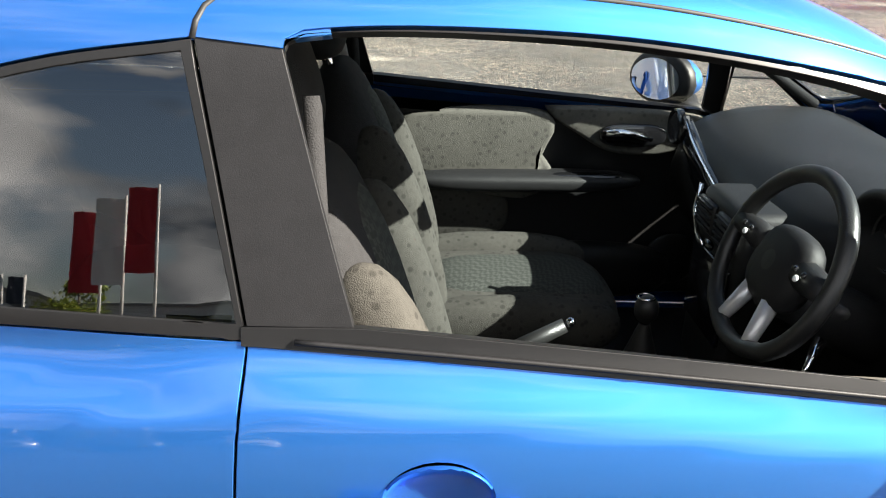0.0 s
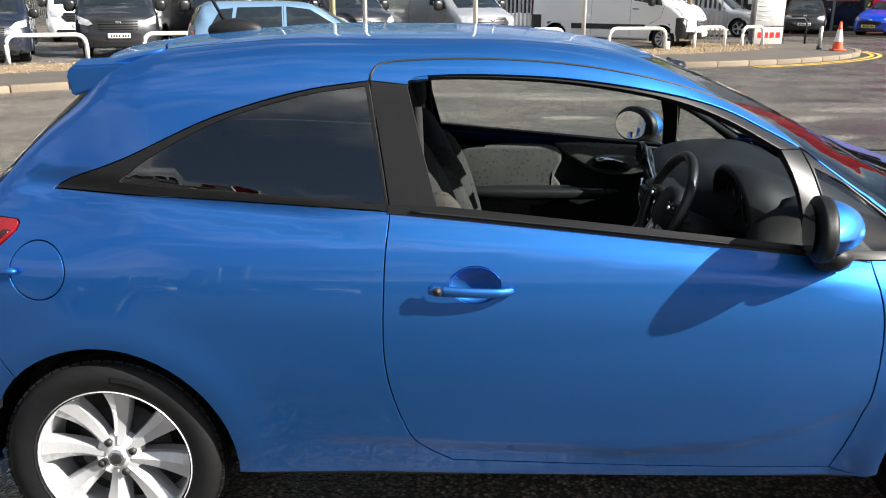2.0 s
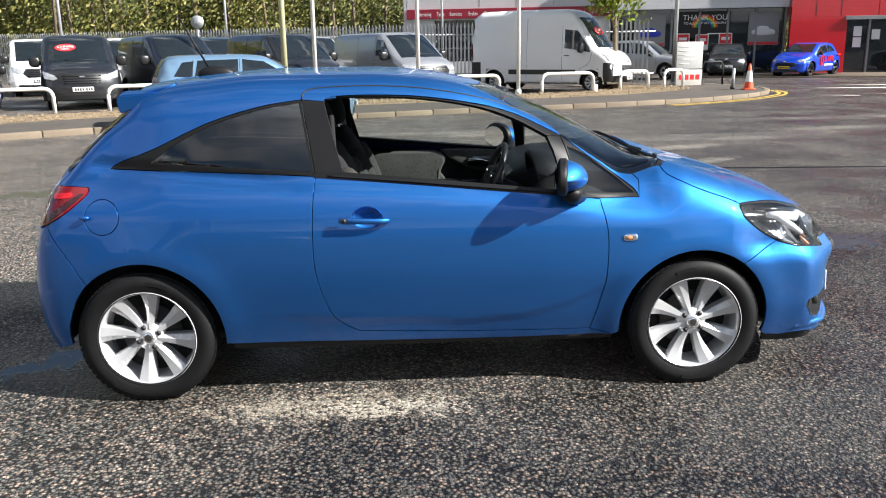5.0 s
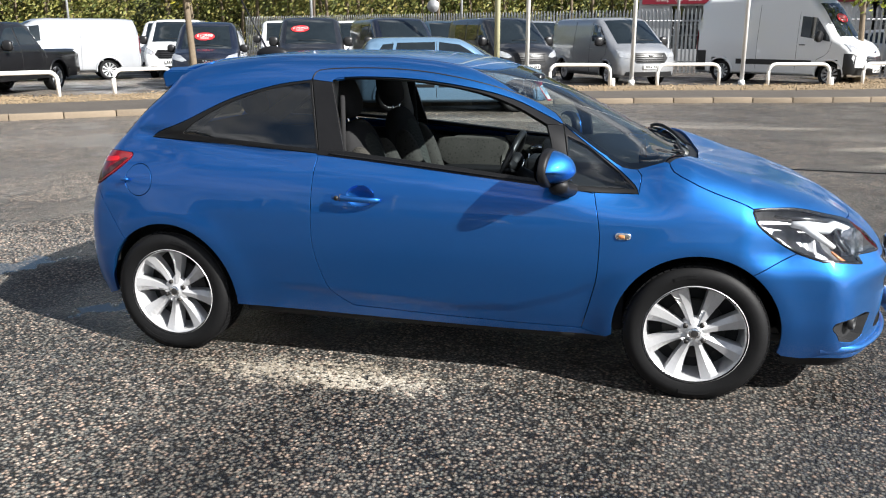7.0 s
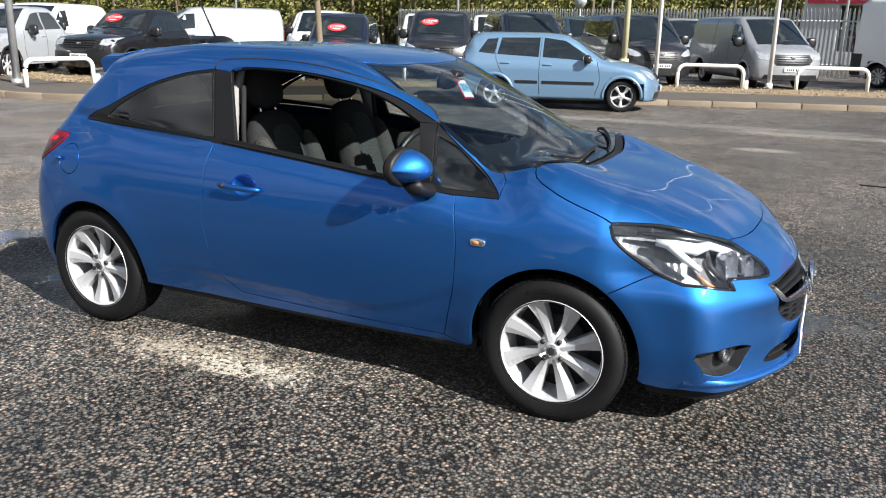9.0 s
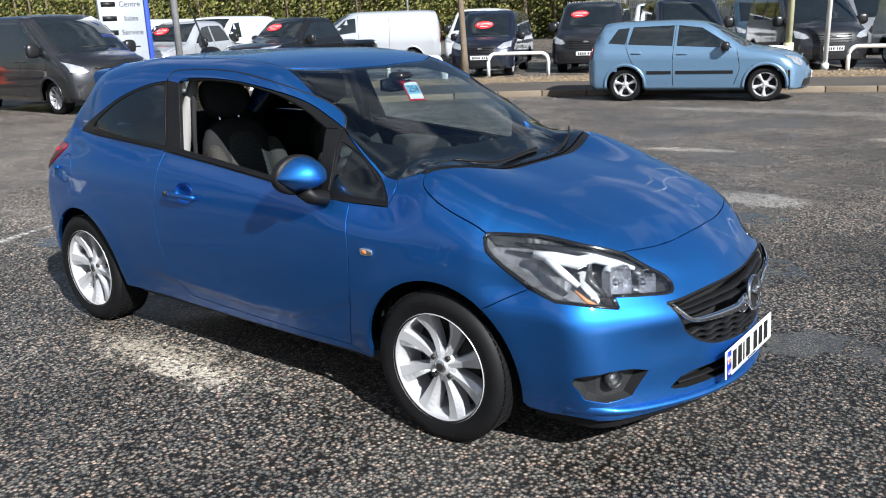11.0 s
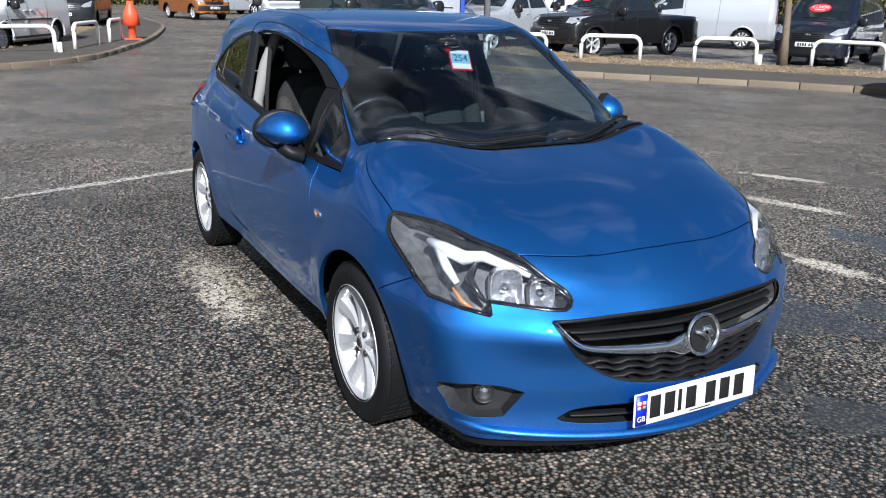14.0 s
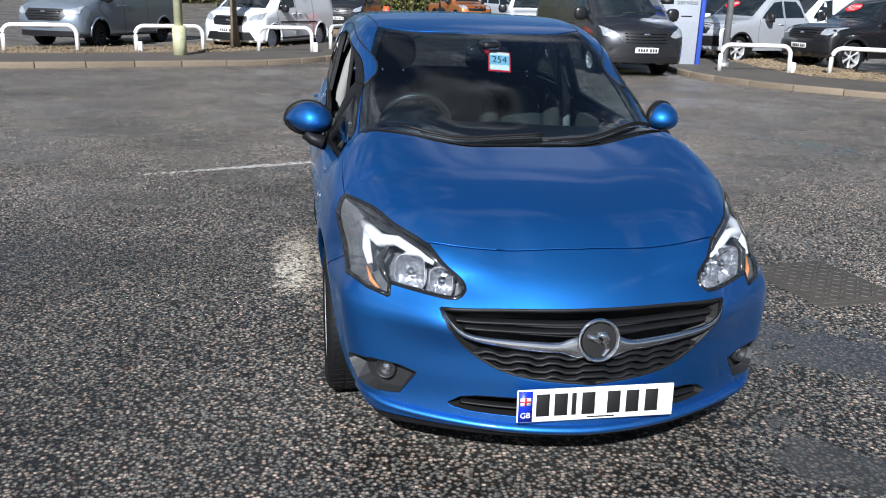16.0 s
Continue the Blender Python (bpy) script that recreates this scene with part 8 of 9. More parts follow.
def kerb(line, name, inward, label):
    """A row of kerb stones along the line, with open joints."""
    root = thing(name, label, "kerb", kind="structure")
    d, P = 0.0, [np.array(p, float) for p in line]
    dist = np.concatenate([[0], np.cumsum([np.linalg.norm(b - a) for a, b in zip(P, P[1:])])])
    n = int(dist[-1] / 0.915)
    xs, ys = np.array([p[0] for p in P]), np.array([p[1] for p in P])
    bm = rbox(-0.45, 0.45, 0.0, 0.15, -0.1, 0.115, 0.014, 2)
    me = None
    for i in range(n):
        s0, s1 = i * 0.915, (i + 1) * 0.915
        a = np.array((np.interp(s0, dist, xs), np.interp(s0, dist, ys)))
        b = np.array((np.interp(s1, dist, xs), np.interp(s1, dist, ys)))
        c, t = (a + b) / 2, b - a
        ang = math.atan2(t[1], t[0])
        if me is None:
            ob = obj("kerb_stone", bm, KERB, root)
            me = ob.data
        else:
            ob = new("kerb_stone", me)
            ob.parent = root
        ob.matrix_world = Matrix.Translation((c[0], c[1], random.uniform(-0.008, 0.006))) @ Euler((random.uniform(-0.02, 0.02), 0, ang + random.uniform(-0.006, 0.006))).to_matrix().to_4x4() @ Matrix.Diagonal((1, inward, 1, 1))
    return root


kerb(north, "kerb_1", 1, "weathered buff concrete kerb stones along the north bed")
kerb(west, "kerb_2", 1, "weathered buff concrete kerb stones along the west bed")
for line, s, nm in ((north, 1, "pavement_1"), (west, 1, "pavement_2")):
    a, b = offset_line(line, s * 0.14), offset_line(line, s * 2.5)
    obj(nm, ribbon(a, b, 0.105, 0.11), PAVING, None, "narrow brown asphalt footway behind the kerb", category="pavement", kind="structure")
    c = offset_line(line, s * 4.6)
    bm = bmesh.new()
    rows = []
    for i in range(len(b)):
        rows.append([bm.verts.new((b[i][0] + (c[i][0] - b[i][0]) * u, b[i][1] + (c[i][1] - b[i][1]) * u, 0.105 + 0.02 * math.sin(math.pi * u) + 0.012 * noise.noise(Vector((b[i][0] * 1.5 + u * 4, b[i][1] * 1.5, 3))))) for u in np.linspace(0, 1, 8)])
    for A, B in zip(rows, rows[1:]):
        for k in range(7):
            bm.faces.new((A[k], A[k + 1], B[k + 1], B[k]))
    bmesh.ops.recalc_face_normals(bm, faces=bm.faces[:])
    if sum(f.normal.z for f in bm.faces) < 0:
        bmesh.ops.reverse_faces(bm, faces=bm.faces[:])
    obj(nm.replace("pavement", "bed"), bm, BARK, None, "buff bark and gravel bed", category="bed", kind="structure")
    # loose chips on the bed
    bm = bmesh.new()
    for _ in range(5200):
        i = random.randrange(len(b))
        u = random.random() ** 1.5
        x, y = b[i][0] + (c[i][0] - b[i][0]) * u + random.uniform(-0.3, 0.3), b[i][1] + (c[i][1] - b[i][1]) * u + random.uniform(-0.3, 0.3)
        r = random.uniform(0.015, 0.045)
        q = [bm.verts.new((x + r * math.cos(a), y + r * math.sin(a), 0.118 + random.uniform(0, 0.03))) for a in (0.3, 2.2 + random.random(), 4.3)]
        q.append(bm.verts.new((x, y, 0.13 + r * 0.7)))
        for f in ((0, 1, 3), (1, 2, 3), (2, 0, 3)):
            bm.faces.new([q[k] for k in f])
    obj("bark_chips", bm, BARK, None, "loose bark chips on the bed", smooth=False, category="bark", kind="stuff")
# yellow double line round the north-east corner
for d in (-0.22, -0.42):
    L = offset_line(north, d)
    L = [p for p in L if p[0] > 6.5 and p[1] < 22.5]
    obj("yellow_line", ribbon(L, [p + np.array((0.0, -0.0)) for p in offset_line(L, -0.1)], 0.004, 0.004), YELLOW_PAINT, None, "worn yellow kerbside line", category="road marking", kind="structure")
for x0, x1, y, w in ((13.2, 16.2, 23.0, 0.5), (14.6, 18.5, 24.6, 0.4), (11.8, 13.0, 19.6, 0.12), (13.6, 15.0, 19.9, 0.12)):
    obj("road_mark", slab([(x0, y), (x1, y - 0.6), (x1 + 0.1, y - 0.6 + w), (x0 + 0.1, y + w)], 0.0, 0.004), ROAD_WHITE, None, "worn pale road marking", category="road marking", kind="structure")
obj("trench_patch", slab([(2.5, 5.95), (14.0, 5.1), (14.0, 5.17), (2.5, 6.02)], 0.0, 0.004), SEAL, None, "thin tarred joint across the asphalt", category="road", kind="structure")


def hoop(a, b, cap=None):
    """A white tubular hoop barrier whose feet stand at a and b."""
    a, b = Vector((*a, 0.08)), Vector((*b, 0.08))
    d = (b - a).normalized()
    h, r = 0.60, 0.20
    pts = [a, a + Vector((0, 0, h - r))]
    pts += [a + d * (r - r * math.cos(t)) + Vector((0, 0, h - r + r * math.sin(t))) for t in np.linspace(0.25, math.pi / 2, 6)]
    pts += [b - d * (r - r * math.cos(t)) + Vector((0, 0, h - r + r * math.sin(t))) for t in np.linspace(math.pi / 2, 0.25, 6)]
    pts += [b + Vector((0, 0, h - r)), b]
    root = thing("hoop_barrier", "white tubular steel hoop barrier in the bed", "barrier", group="hoop barriers")
    part("hoop", tube(pts, 0.048, 12), WHITE_STEEL, root)
    if cap:
        p = (a if cap == 1 else b) + d * 0.09
        part("stub_post", rbox(p.x - 0.05, p.x + 0.05, p.y - 0.05, p.y + 0.05, 0.06, 0.33, 0.01), WHITE_STEEL, root)
    return root


for a, b, c in (((-13.35, 8.45), (-13.1, 10.0), 2), ((-12.75, 10.8), (-12.0, 12.0), None), ((-11.4, 13.2), (-10.6, 14.4), 2), ((-9.95, 15.6), (-8.45, 16.2), None), ((-7.35, 16.8), (-5.8, 17.4), None), ((-4.6, 17.9), (-3.0, 18.5), None),
                ((-1.72, 18.8), (-0.12, 19.1), 2), ((1.14, 19.7), (2.8, 20.3), None), ((4.15, 20.8), (5.78, 21.1), 2), ((6.83, 21.9), (7.83, 22.3), None), ((8.42, 22.5), (9.2, 23.0), None),
                ((-15.5, -7.3), (-15.85, -5.85), None), ((-16.2, -4.65), (-16.75, -3.2), 1), ((-17.0, -1.9), (-17.2, -0.6), 2), ((-18.3, -0.1), (-20.0, 0.62), None), ((-20.9, 1.0), (-22.2, 1.5), None)):
    hoop(a, b, c)


def pole(x, y, h, r, mat, name, label, cat, foot=True):
    root = thing(name, label, cat)
    part("shaft", tube([(x, y, -0.02), (x, y, h * 0.5), (x, y, h)], [r, r * 0.9, r * 0.72], 14), mat, root)
    if foot:
        part("base", cyl((x, y, 0.05), (x, y, 0.75 if mat is YELLOW_STEEL else 0.2), r * 1.5, r * 1.5, 14), mat, root)
    return root


for x, y in ((-2.55, 20.1), (0.42, 20.55), (3.5, 21.3)):
    pole(x, y, 9.0, 0.062, WHITE_STEEL, "flag_pole", "tall white flag pole in the bed", "flagpole")
pole(-3.35, 19.6, 8.0, 0.085, YELLOW_STEEL, "lamp_post", "weathered cream lamp post", "lamp post")
pole(-15.3, -3.55, 8.0, 0.10, YELLOW_STEEL, "lamp_post", "weathered cream lamp post in the west bed", "lamp post")
pole(-14.6, 9.2, 8.0, 0.085, GALV, "lamp_post", "galvanised lamp post beside the totem sign", "lamp post")
pole(9.4, 24.6, 7.0, 0.075, GALV, "lamp_post", "galvanised lamp post by the dealer board", "lamp post")
for x, y in ((-15.0, 34.0), (2.0, 38.0), (-9.0, 40.0), (-30.0, 36.0)):
    pole(x, y, 7.0, 0.07, GALV, "lamp_post", "thin grey lamp post in the far car park", "lamp post", False)
pole(-9.5, 36.0, 3.0, 0.04, GALV, "sign_post", "grey post with a round road sign seen from behind", "road sign", False)
bm = cyl((-9.5, 35.93, 2.75), (-9.5, 35.97, 2.75), 0.3, seg=32)
obj("road_sign", bm, GALV, None, "round grey back of a road sign on a post", category="road sign")

# cones and bollard
def cone(x, y, h, bands, fat=False):
    root = thing("traffic_cone", "orange and white traffic cone on the footway" if bands else "plain orange cone cover over a post", "traffic cone")
    r = h * 0.2
    part("cone_base", rbox(x - r * 1.15, x + r * 1.15, y - r * 1.15, y + r * 1.15, 0.11, 0.15, 0.015), CONE_ORANGE, root)
    if fat:
        part("cone_body", lathe([(r * 0.5, 0.0), (r * 0.5, h * 0.35), (r * 1.15, h * 0.36), (r * 0.95, h * 0.7), (r * 0.5, h * 0.88), (r * 0.45, h), (0.0, h)], 24, "Z", m=Matrix.Translation((x, y, 0.13))), CONE_ORANGE, root)
        return root
    prof = lambda u: r * (1 - 0.82 * u)
    for u0, u1, mt in ((0, 0.28, CONE_ORANGE), (0.28, 0.72, PAPER), (0.72, 1.0, CONE_ORANGE)):
        part("cone_body" if mt is CONE_ORANGE else "white_sleeve", lathe([(prof(u0) + (0.003 if mt is PAPER else 0), h * u0), (prof(u1) + (0.003 if mt is PAPER else 0), h * u1)] + ([(0, h)] if u1 == 1 else []), 24, "Z", m=Matrix.Translation((x, y, 0.14))), mt, root)
    return root


cone(10.55, 20.9, 0.75, True)
cone(-22.0, 1.75, 1.05, False, True)
root = thing("bollard", "grey steel bollard beside the cone", "bollard")
part("post", cyl((10.25, 21.4, 0.1), (10.25, 21.4, 0.75), 0.05, 0.05, 16), GALV, root)
part("foot", cyl((10.25, 21.4, 0.1), (10.25, 21.4, 0.2), 0.075, 0.07, 16), SEAL, root)

# dealer board by the north-east corner
BOARD = material("grey_sign_board", (0.38, 0.38, 0.37), rough=0.5, vary=0.12, scale=2)
CREAM = material("cream_sign_board", (0.42, 0.4, 0.36), rough=0.5, vary=0.1, scale=2)
board = thing("dealer_board", "grey information board over a cream panel with red bars", "sign")
bm0 = Matrix.Translation((9.75, 24.1, 0)) @ Euler((0, 0, radians(12))).to_matrix().to_4x4()
part("upper_panel", merge(None, rbox(-0.5, 0.5, -0.04, 0.04, 0.66, 1.56, 0.01), bm0), BOARD, board)
low_panel = part("lower_panel", merge(None, rbox(-0.5, 0.5, -0.05, 0.03, 0.10, 0.63, 0.01), bm0), CREAM, board)
for x in (-0.3, -0.09, 0.12, 0.33):
    part("name_bar", merge(None, rbox(x - 0.075, x + 0.075, -0.058, -0.05, 0.30, 0.47, 0.003), bm0), RED_PRINT, low_panel, smooth=False)
for i, w in enumerate((0.36, 0.28, 0.33, 0.3, 0.2)):
    part("print_bar", merge(None, rbox(-0.42, -0.42 + 2 * w, -0.046, -0.04, 1.38 - i * 0.14, 1.405 - i * 0.14, 0), bm0), PAPER, board)
root = thing("cycle_hoop", "dark steel hoop beside the dealer board", "barrier")
part("hoop", tube([(10.3, 24.3, 0.1), (10.3, 24.3, 0.75), (10.38, 24.3, 0.88), (10.95, 24.35, 0.88), (11.05, 24.35, 0.75), (11.05, 24.35, 0.1)], 0.035, 10), SEAL, root)

# totem sign by the entry
TOTEM_BLUE = material("totem_blue", (0.03, 0.07, 0.38), rough=0.4)
TOTEM_SILVER = material("totem_silver", (0.42, 0.45, 0.5), rough=0.35, metal=0.3, vary=0.1, scale=2)
totem = thing("totem_sign", "silver totem sign with a blue edge listing centre, sales and service", "sign")
tm = Matrix.Translation((-15.3, 8.25, 0)) @ Euler((0, 0, radians(70))).to_matrix().to_4x4()
part("face", merge(None, rbox(-0.55, 0.48, -0.1, 0.1, 0.0, 3.6, 0.02), tm), TOTEM_SILVER, totem)
part("edge", merge(None, rbox(0.49, 0.60, -0.11, 0.11, 0.0, 3.6, 0.02), tm), TOTEM_BLUE, totem)
for i, s in enumerate(("Centre", "Sales", "Service")):
    lt = text_mesh(s, 0.17)
    part("sign_letters", merge(None, lt, tm @ Matrix.Translation((0.16, -0.104, 2.2 - 0.32 * i)) @ Euler((radians(90), 0, 0)).to_matrix().to_4x4()), INK, totem, smooth=False)
for i in range(3):
    part("name_bar", merge(None, rbox(-0.48, -0.16, -0.106, -0.1, 2.15 - 0.32 * i, 2.26 - 0.32 * i, 0), tm), INK, totem)
part("sign_arrow", merge(None, rbox(0.05, 0.3, -0.105, -0.1, 1.22, 1.25, 0), tm), INK, totem)
part("sign_head", merge(None, blob((-0.02, 0, 3.0), (0.42, 0.115, 0.28), 24, 12), tm), TOTEM_BLUE, totem)

# ---- palisade fence ----
def fence(x0, y0, x1, y1, label):
    root = thing("palisade_fence", label, "fence")
    a, b = Vector((x0, y0, 0)), Vector((x1, y1, 0))
    d = b - a
    L = d.length
    d.normalize()
    for z in (0.45, 1.95):
        part("rail", cyl(a + Vector((0, 0.05, z)), b + Vector((0, 0.05, z)), 0.03, seg=6), GALV, root)
    bm = bmesh.new()
    for sx, z0, z1 in ((0.035, 0.05, 2.25),):
        vs = [bm.verts.new(p) for p in ((-sx, -0.01, z0), (sx, -0.01, z0), (sx, -0.01, z1), (0, -0.01, z1 + 0.14), (-sx, -0.01, z1), (-sx, 0.01, z0), (sx, 0.01, z0), (sx, 0.01, z1), (0, 0.01, z1 + 0.14), (-sx, 0.01, z1))]
        bm.faces.new(vs[:5])
        bm.faces.new(vs[5:][::-1])
        for i in range(5):
            bm.faces.new((vs[i], vs[5 + i], vs[5 + (i + 1) % 5], vs[(i + 1) % 5]))
    bmesh.ops.recalc_face_normals(bm, faces=bm.faces[:])
    n = int(L / 0.155)
    me = None
    for i in range(n):
        p = a + d * (i * 0.155)
        if me is None:
            ob = obj("pale", bm, GALV, root, smooth=False)
            me = ob.data
        else:
            ob = new("pale", me)
            ob.parent = root
        ob.matrix_world = Matrix.Translation(p) @ Euler((0, 0, math.atan2(d.y, d.x))).to_matrix().to_4x4()
    return root


fence(2.0, 29.0, 9.2, 26.2, "grey steel palisade fence with pointed pales")
fence(-22.0, 41.0, 2.0, 29.0, "grey steel palisade fence behind the vans")

# ---- showroom and workshop ----
CLAD = material("pale_grey_cladding", (0.52, 0.53, 0.54), rough=0.5, vary=0.08, scale=1, bump=0.05)
RED_CLAD = material("gloss_red_cladding", (0.48, 0.008, 0.014), rough=0.18, coat=0.6, vary=0.1, scale=1)
FASCIA_RED = material("dark_red_fascia", (0.26, 0.012, 0.03), rough=0.45)
SHOW_GLASS = material("showroom_glass", (0.02, 0.025, 0.026), rough=0.03, coat=0.4, vary=0.6, scale=0.8, spec=0.8)
STEEL_GREY = material("grey_steel_frame", (0.22, 0.225, 0.23), rough=0.45, vary=0.1, scale=3)
shop = thing("car_showroom", "grey and red car showroom with a glazed front", "building")
# local x runs along the front to the right, y is depth; the front looks to -y
bmx = Matrix.Translation((7.0, 38.4, 0)) @ Euler((0, 0, radians(-13))).to_matrix().to_4x4()


def wall(name, x0, x1, y0, y1, z0, z1, mat, parent=shop, r=0.01, label=""):
    return part(name, merge(None, rbox(x0, x1, y0, y1, z0, z1, r), bmx), mat, parent, label, smooth=False)


wall("workshop_wall", -7.2, 3.4, 0.6, 14, 0.0, 0.7, CLAD)
wall("workshop_wall_upper", -7.2, 3.4, 0.6, 14, 2.8, 6.2, CLAD)
for x0, x1 in ((-7.2, -5.6), (-2.4, -1.6), (1.6, 3.4)):
    wall("workshop_pier", x0, x1, 0.6, 1.4, 0.7, 2.8, CLAD)
for x0, x1 in ((-5.6, -2.4), (-1.6, 1.6)):
    w = wall("workshop_window", x0, x1, 0.85, 0.95, 0.7, 2.8, SHOW_GLASS, r=0)
    for i in range(1, 4):
        wall("glazing_bar", x0 + (x1 - x0) * i / 4 - 0.03, x0 + (x1 - x0) * i / 4 + 0.03, 0.78, 0.86, 0.7, 2.8, STEEL_GREY, w, 0)
    for z in (1.35, 2.05):
        wall("glazing_bar", x0, x1, 0.79, 0.86, z, z + 0.06, STEEL_GREY, w, 0)
band = wall("service_fascia", -7.0, 3.6, 0.38, 0.6, 2.88, 3.36, FASCIA_RED, label="dark red fascia with white service words")
for s, x in (("Servicing", -6.0), ("Tyres", -5.2), ("Batteries", -4.4), ("Brakes", -3.5), ("Clutches", -2.65), ("Exhausts", -1.75), ("MOT", -0.95), ("Shock absorbers", 0.2), ("Oil", 1.2), ("Servicing", 1.85), ("Tyres", 2.6), ("Brakes", 3.2)):
    lt = text_mesh(s, 0.27)
    part("fascia_letters", merge(None, lt, bmx @ Matrix.Translation((x, 0.372, 3.1)) @ Matrix.Diagonal((0.66, 1, 1, 1)) @ Euler((radians(90), 0, 0)).to_matrix().to_4x4()), PAPER, band, smooth=False)
for x in np.arange(-7.0, 11.0, 1.9):
    wall("cladding_joint", x - 0.015, x + 0.015, -0.406 if x > 3.6 else 0.592, 0.61, 3.45, 6.2, STEEL_GREY, r=0)
wall("showroom_head", 3.7, 11.7, -0.4, 1.0, 3.1, 6.2, CLAD)
wall("showroom_roof", 3.4, 11.7, 1.0, 14, 3.2, 6.2, CLAD)
wall("showroom_glass", 3.7, 11.7, 0.15, 0.25, 0.0, 3.1, SHOW_GLASS, r=0)
wall("showroom_back", 3.4, 11.7, 5.0, 5.2, 0.0, 3.2, STEEL_GREY)
for i in range(7):
    x = 3.75 + 1.32 * i
    wall("mullion", x - 0.05, x + 0.05, 0.02, 0.18, 0.0, 3.1, STEEL_GREY, r=0.005)
wall("red_front", 11.72, 15.5, -0.9, 13, 2.6, 7.0, RED_CLAD, label="gloss red cladding panels")
wall("red_side", 11.72, 14.2, -0.9, -0.5, 0.0, 2.6, RED_CLAD)
wall("red_side", 17.4, 20.0, -0.9, -0.5, 0.0, 2.6, RED_CLAD)
wall("red_front", 15.52, 20.0, -0.9, 13, 2.6, 7.0, RED_CLAD)
wall("entrance_glass", 14.2, 17.4, -0.55, -0.45, 0.0, 2.6, SHOW_GLASS, r=0)
wall("entrance_head", 14.1, 17.5, -1.0, -0.7, 2.45, 2.62, STEEL_GREY)
for x in (14.15, 15.2, 16.2, 17.1):
    wall("door_frame", x, x + (0.3 if x > 17 else 0.09), -0.98 if x > 17 else -0.72, -0.56, 0.0, 2.45, STEEL_GREY, r=0.005)
for x, z in ((14.6, 1.2), (14.6, 1.7), (15.4, 1.55), (16.5, 1.6)):
    wall("notice", x, x + 0.36, -0.58, -0.56, z, z + 0.45, PAPER, r=0)
wall("grey_end", 20.02, 34.0, -0.6, 12, 0.0, 7.0, CLAD)
for x in (12.8, 13.9, 16.4, 17.6, 18.8):
    wall("panel_joint", x - 0.012, x + 0.012, -0.906, -0.89, 2.62, 7.0, INK, r=0)
for z in (3.9, 5.2):
    wall("panel_joint", 11.8, 19.9, -0.905, -0.89, z, z + 0.02, INK, r=0)
# posters on the showroom glass
pst = wall("thank_you_poster", 6.75, 9.15, 0.06, 0.09, 1.75, 2.98, SEAL, r=0, label="window poster with a rainbow reading thank you")
lt = text_mesh("THANK YOU", 0.36)
part("poster_letters", merge(None, lt, bmx @ Matrix.Translation((7.95, 0.03, 2.68)) @ Euler((radians(90), 0, 0)).to_matrix().to_4x4()), PAPER, pst, smooth=False)
lt = text_mesh("TO ALL OUR KEY WORKERS", 0.155)
part("poster_letters", merge(None, lt, bmx @ Matrix.Translation((7.95, 0.03, 2.42)) @ Euler((radians(90), 0, 0)).to_matrix().to_4x4()), PAPER, pst, smooth=False)
for i, c in enumerate(((0.6, 0.03, 0.03), (0.7, 0.25, 0.02), (0.7, 0.6, 0.05), (0.05, 0.4, 0.08), (0.03, 0.12, 0.5))):
    r = 0.60 - 0.065 * i
    mt = material("rainbow_band", c, rough=0.6)
    part("rainbow_band", tube([tuple(bmx @ Vector((7.95 + r * math.cos(t), 0.062, 2.2 + r * math.sin(t)))) for t in np.linspace(0.05, math.pi - 0.05, 16)], 0.033, 6), mt, pst)
wall("print_bar", 8.1, 8.9, 0.05, 0.06, 1.9, 1.95, PAPER, pst, 0)
for x, z in ((6.65, 1.2), (7.55, 1.15), (8.65, 1.2)):
    ps = wall("offer_poster", x, x + 0.62, 0.05, 0.08, z, z + 0.75, PAPER, r=0)
    wall("offer_field", x + 0.04, x + 0.58, 0.04, 0.05, z + 0.26, z + 0.71, RED_PRINT, ps, 0)
    wall("offer_bar", x + 0.12, x + 0.5, 0.034, 0.04, z + 0.42, z + 0.56, PAPER, ps, 0)
for x0, x1, mt in ((4.6, 6.1, EU_BLUE), (10.0, 11.4, ALLOY)):
    ps = wall("car_poster", x0, x1, 0.05, 0.08, 1.35, 2.9, STEEL_GREY, r=0, label="large window poster of a car")
    cx = (x0 + x1) / 2
    part("poster_car", merge(None, blob((cx, 0.04, 1.95), (0.55, 0.012, 0.16), 20, 8, power=3), bmx), mt, ps)
    part("poster_car", merge(None, blob((cx - 0.05, 0.04, 2.12), (0.32, 0.012, 0.14), 20, 8), bmx), mt, ps)
    wall("poster_band", x0 + 0.02, x1 - 0.02, 0.04, 0.05, 1.38, 1.5, RED_PRINT, ps, 0)
forecourt = slab([(12.0, 32.2), (30, 27.5), (34, 34), (15, 38)], 0.0, 0.05)
obj("forecourt", forecourt, KERB, None, "pale paved forecourt before the showroom", category="pavement", kind="structure")
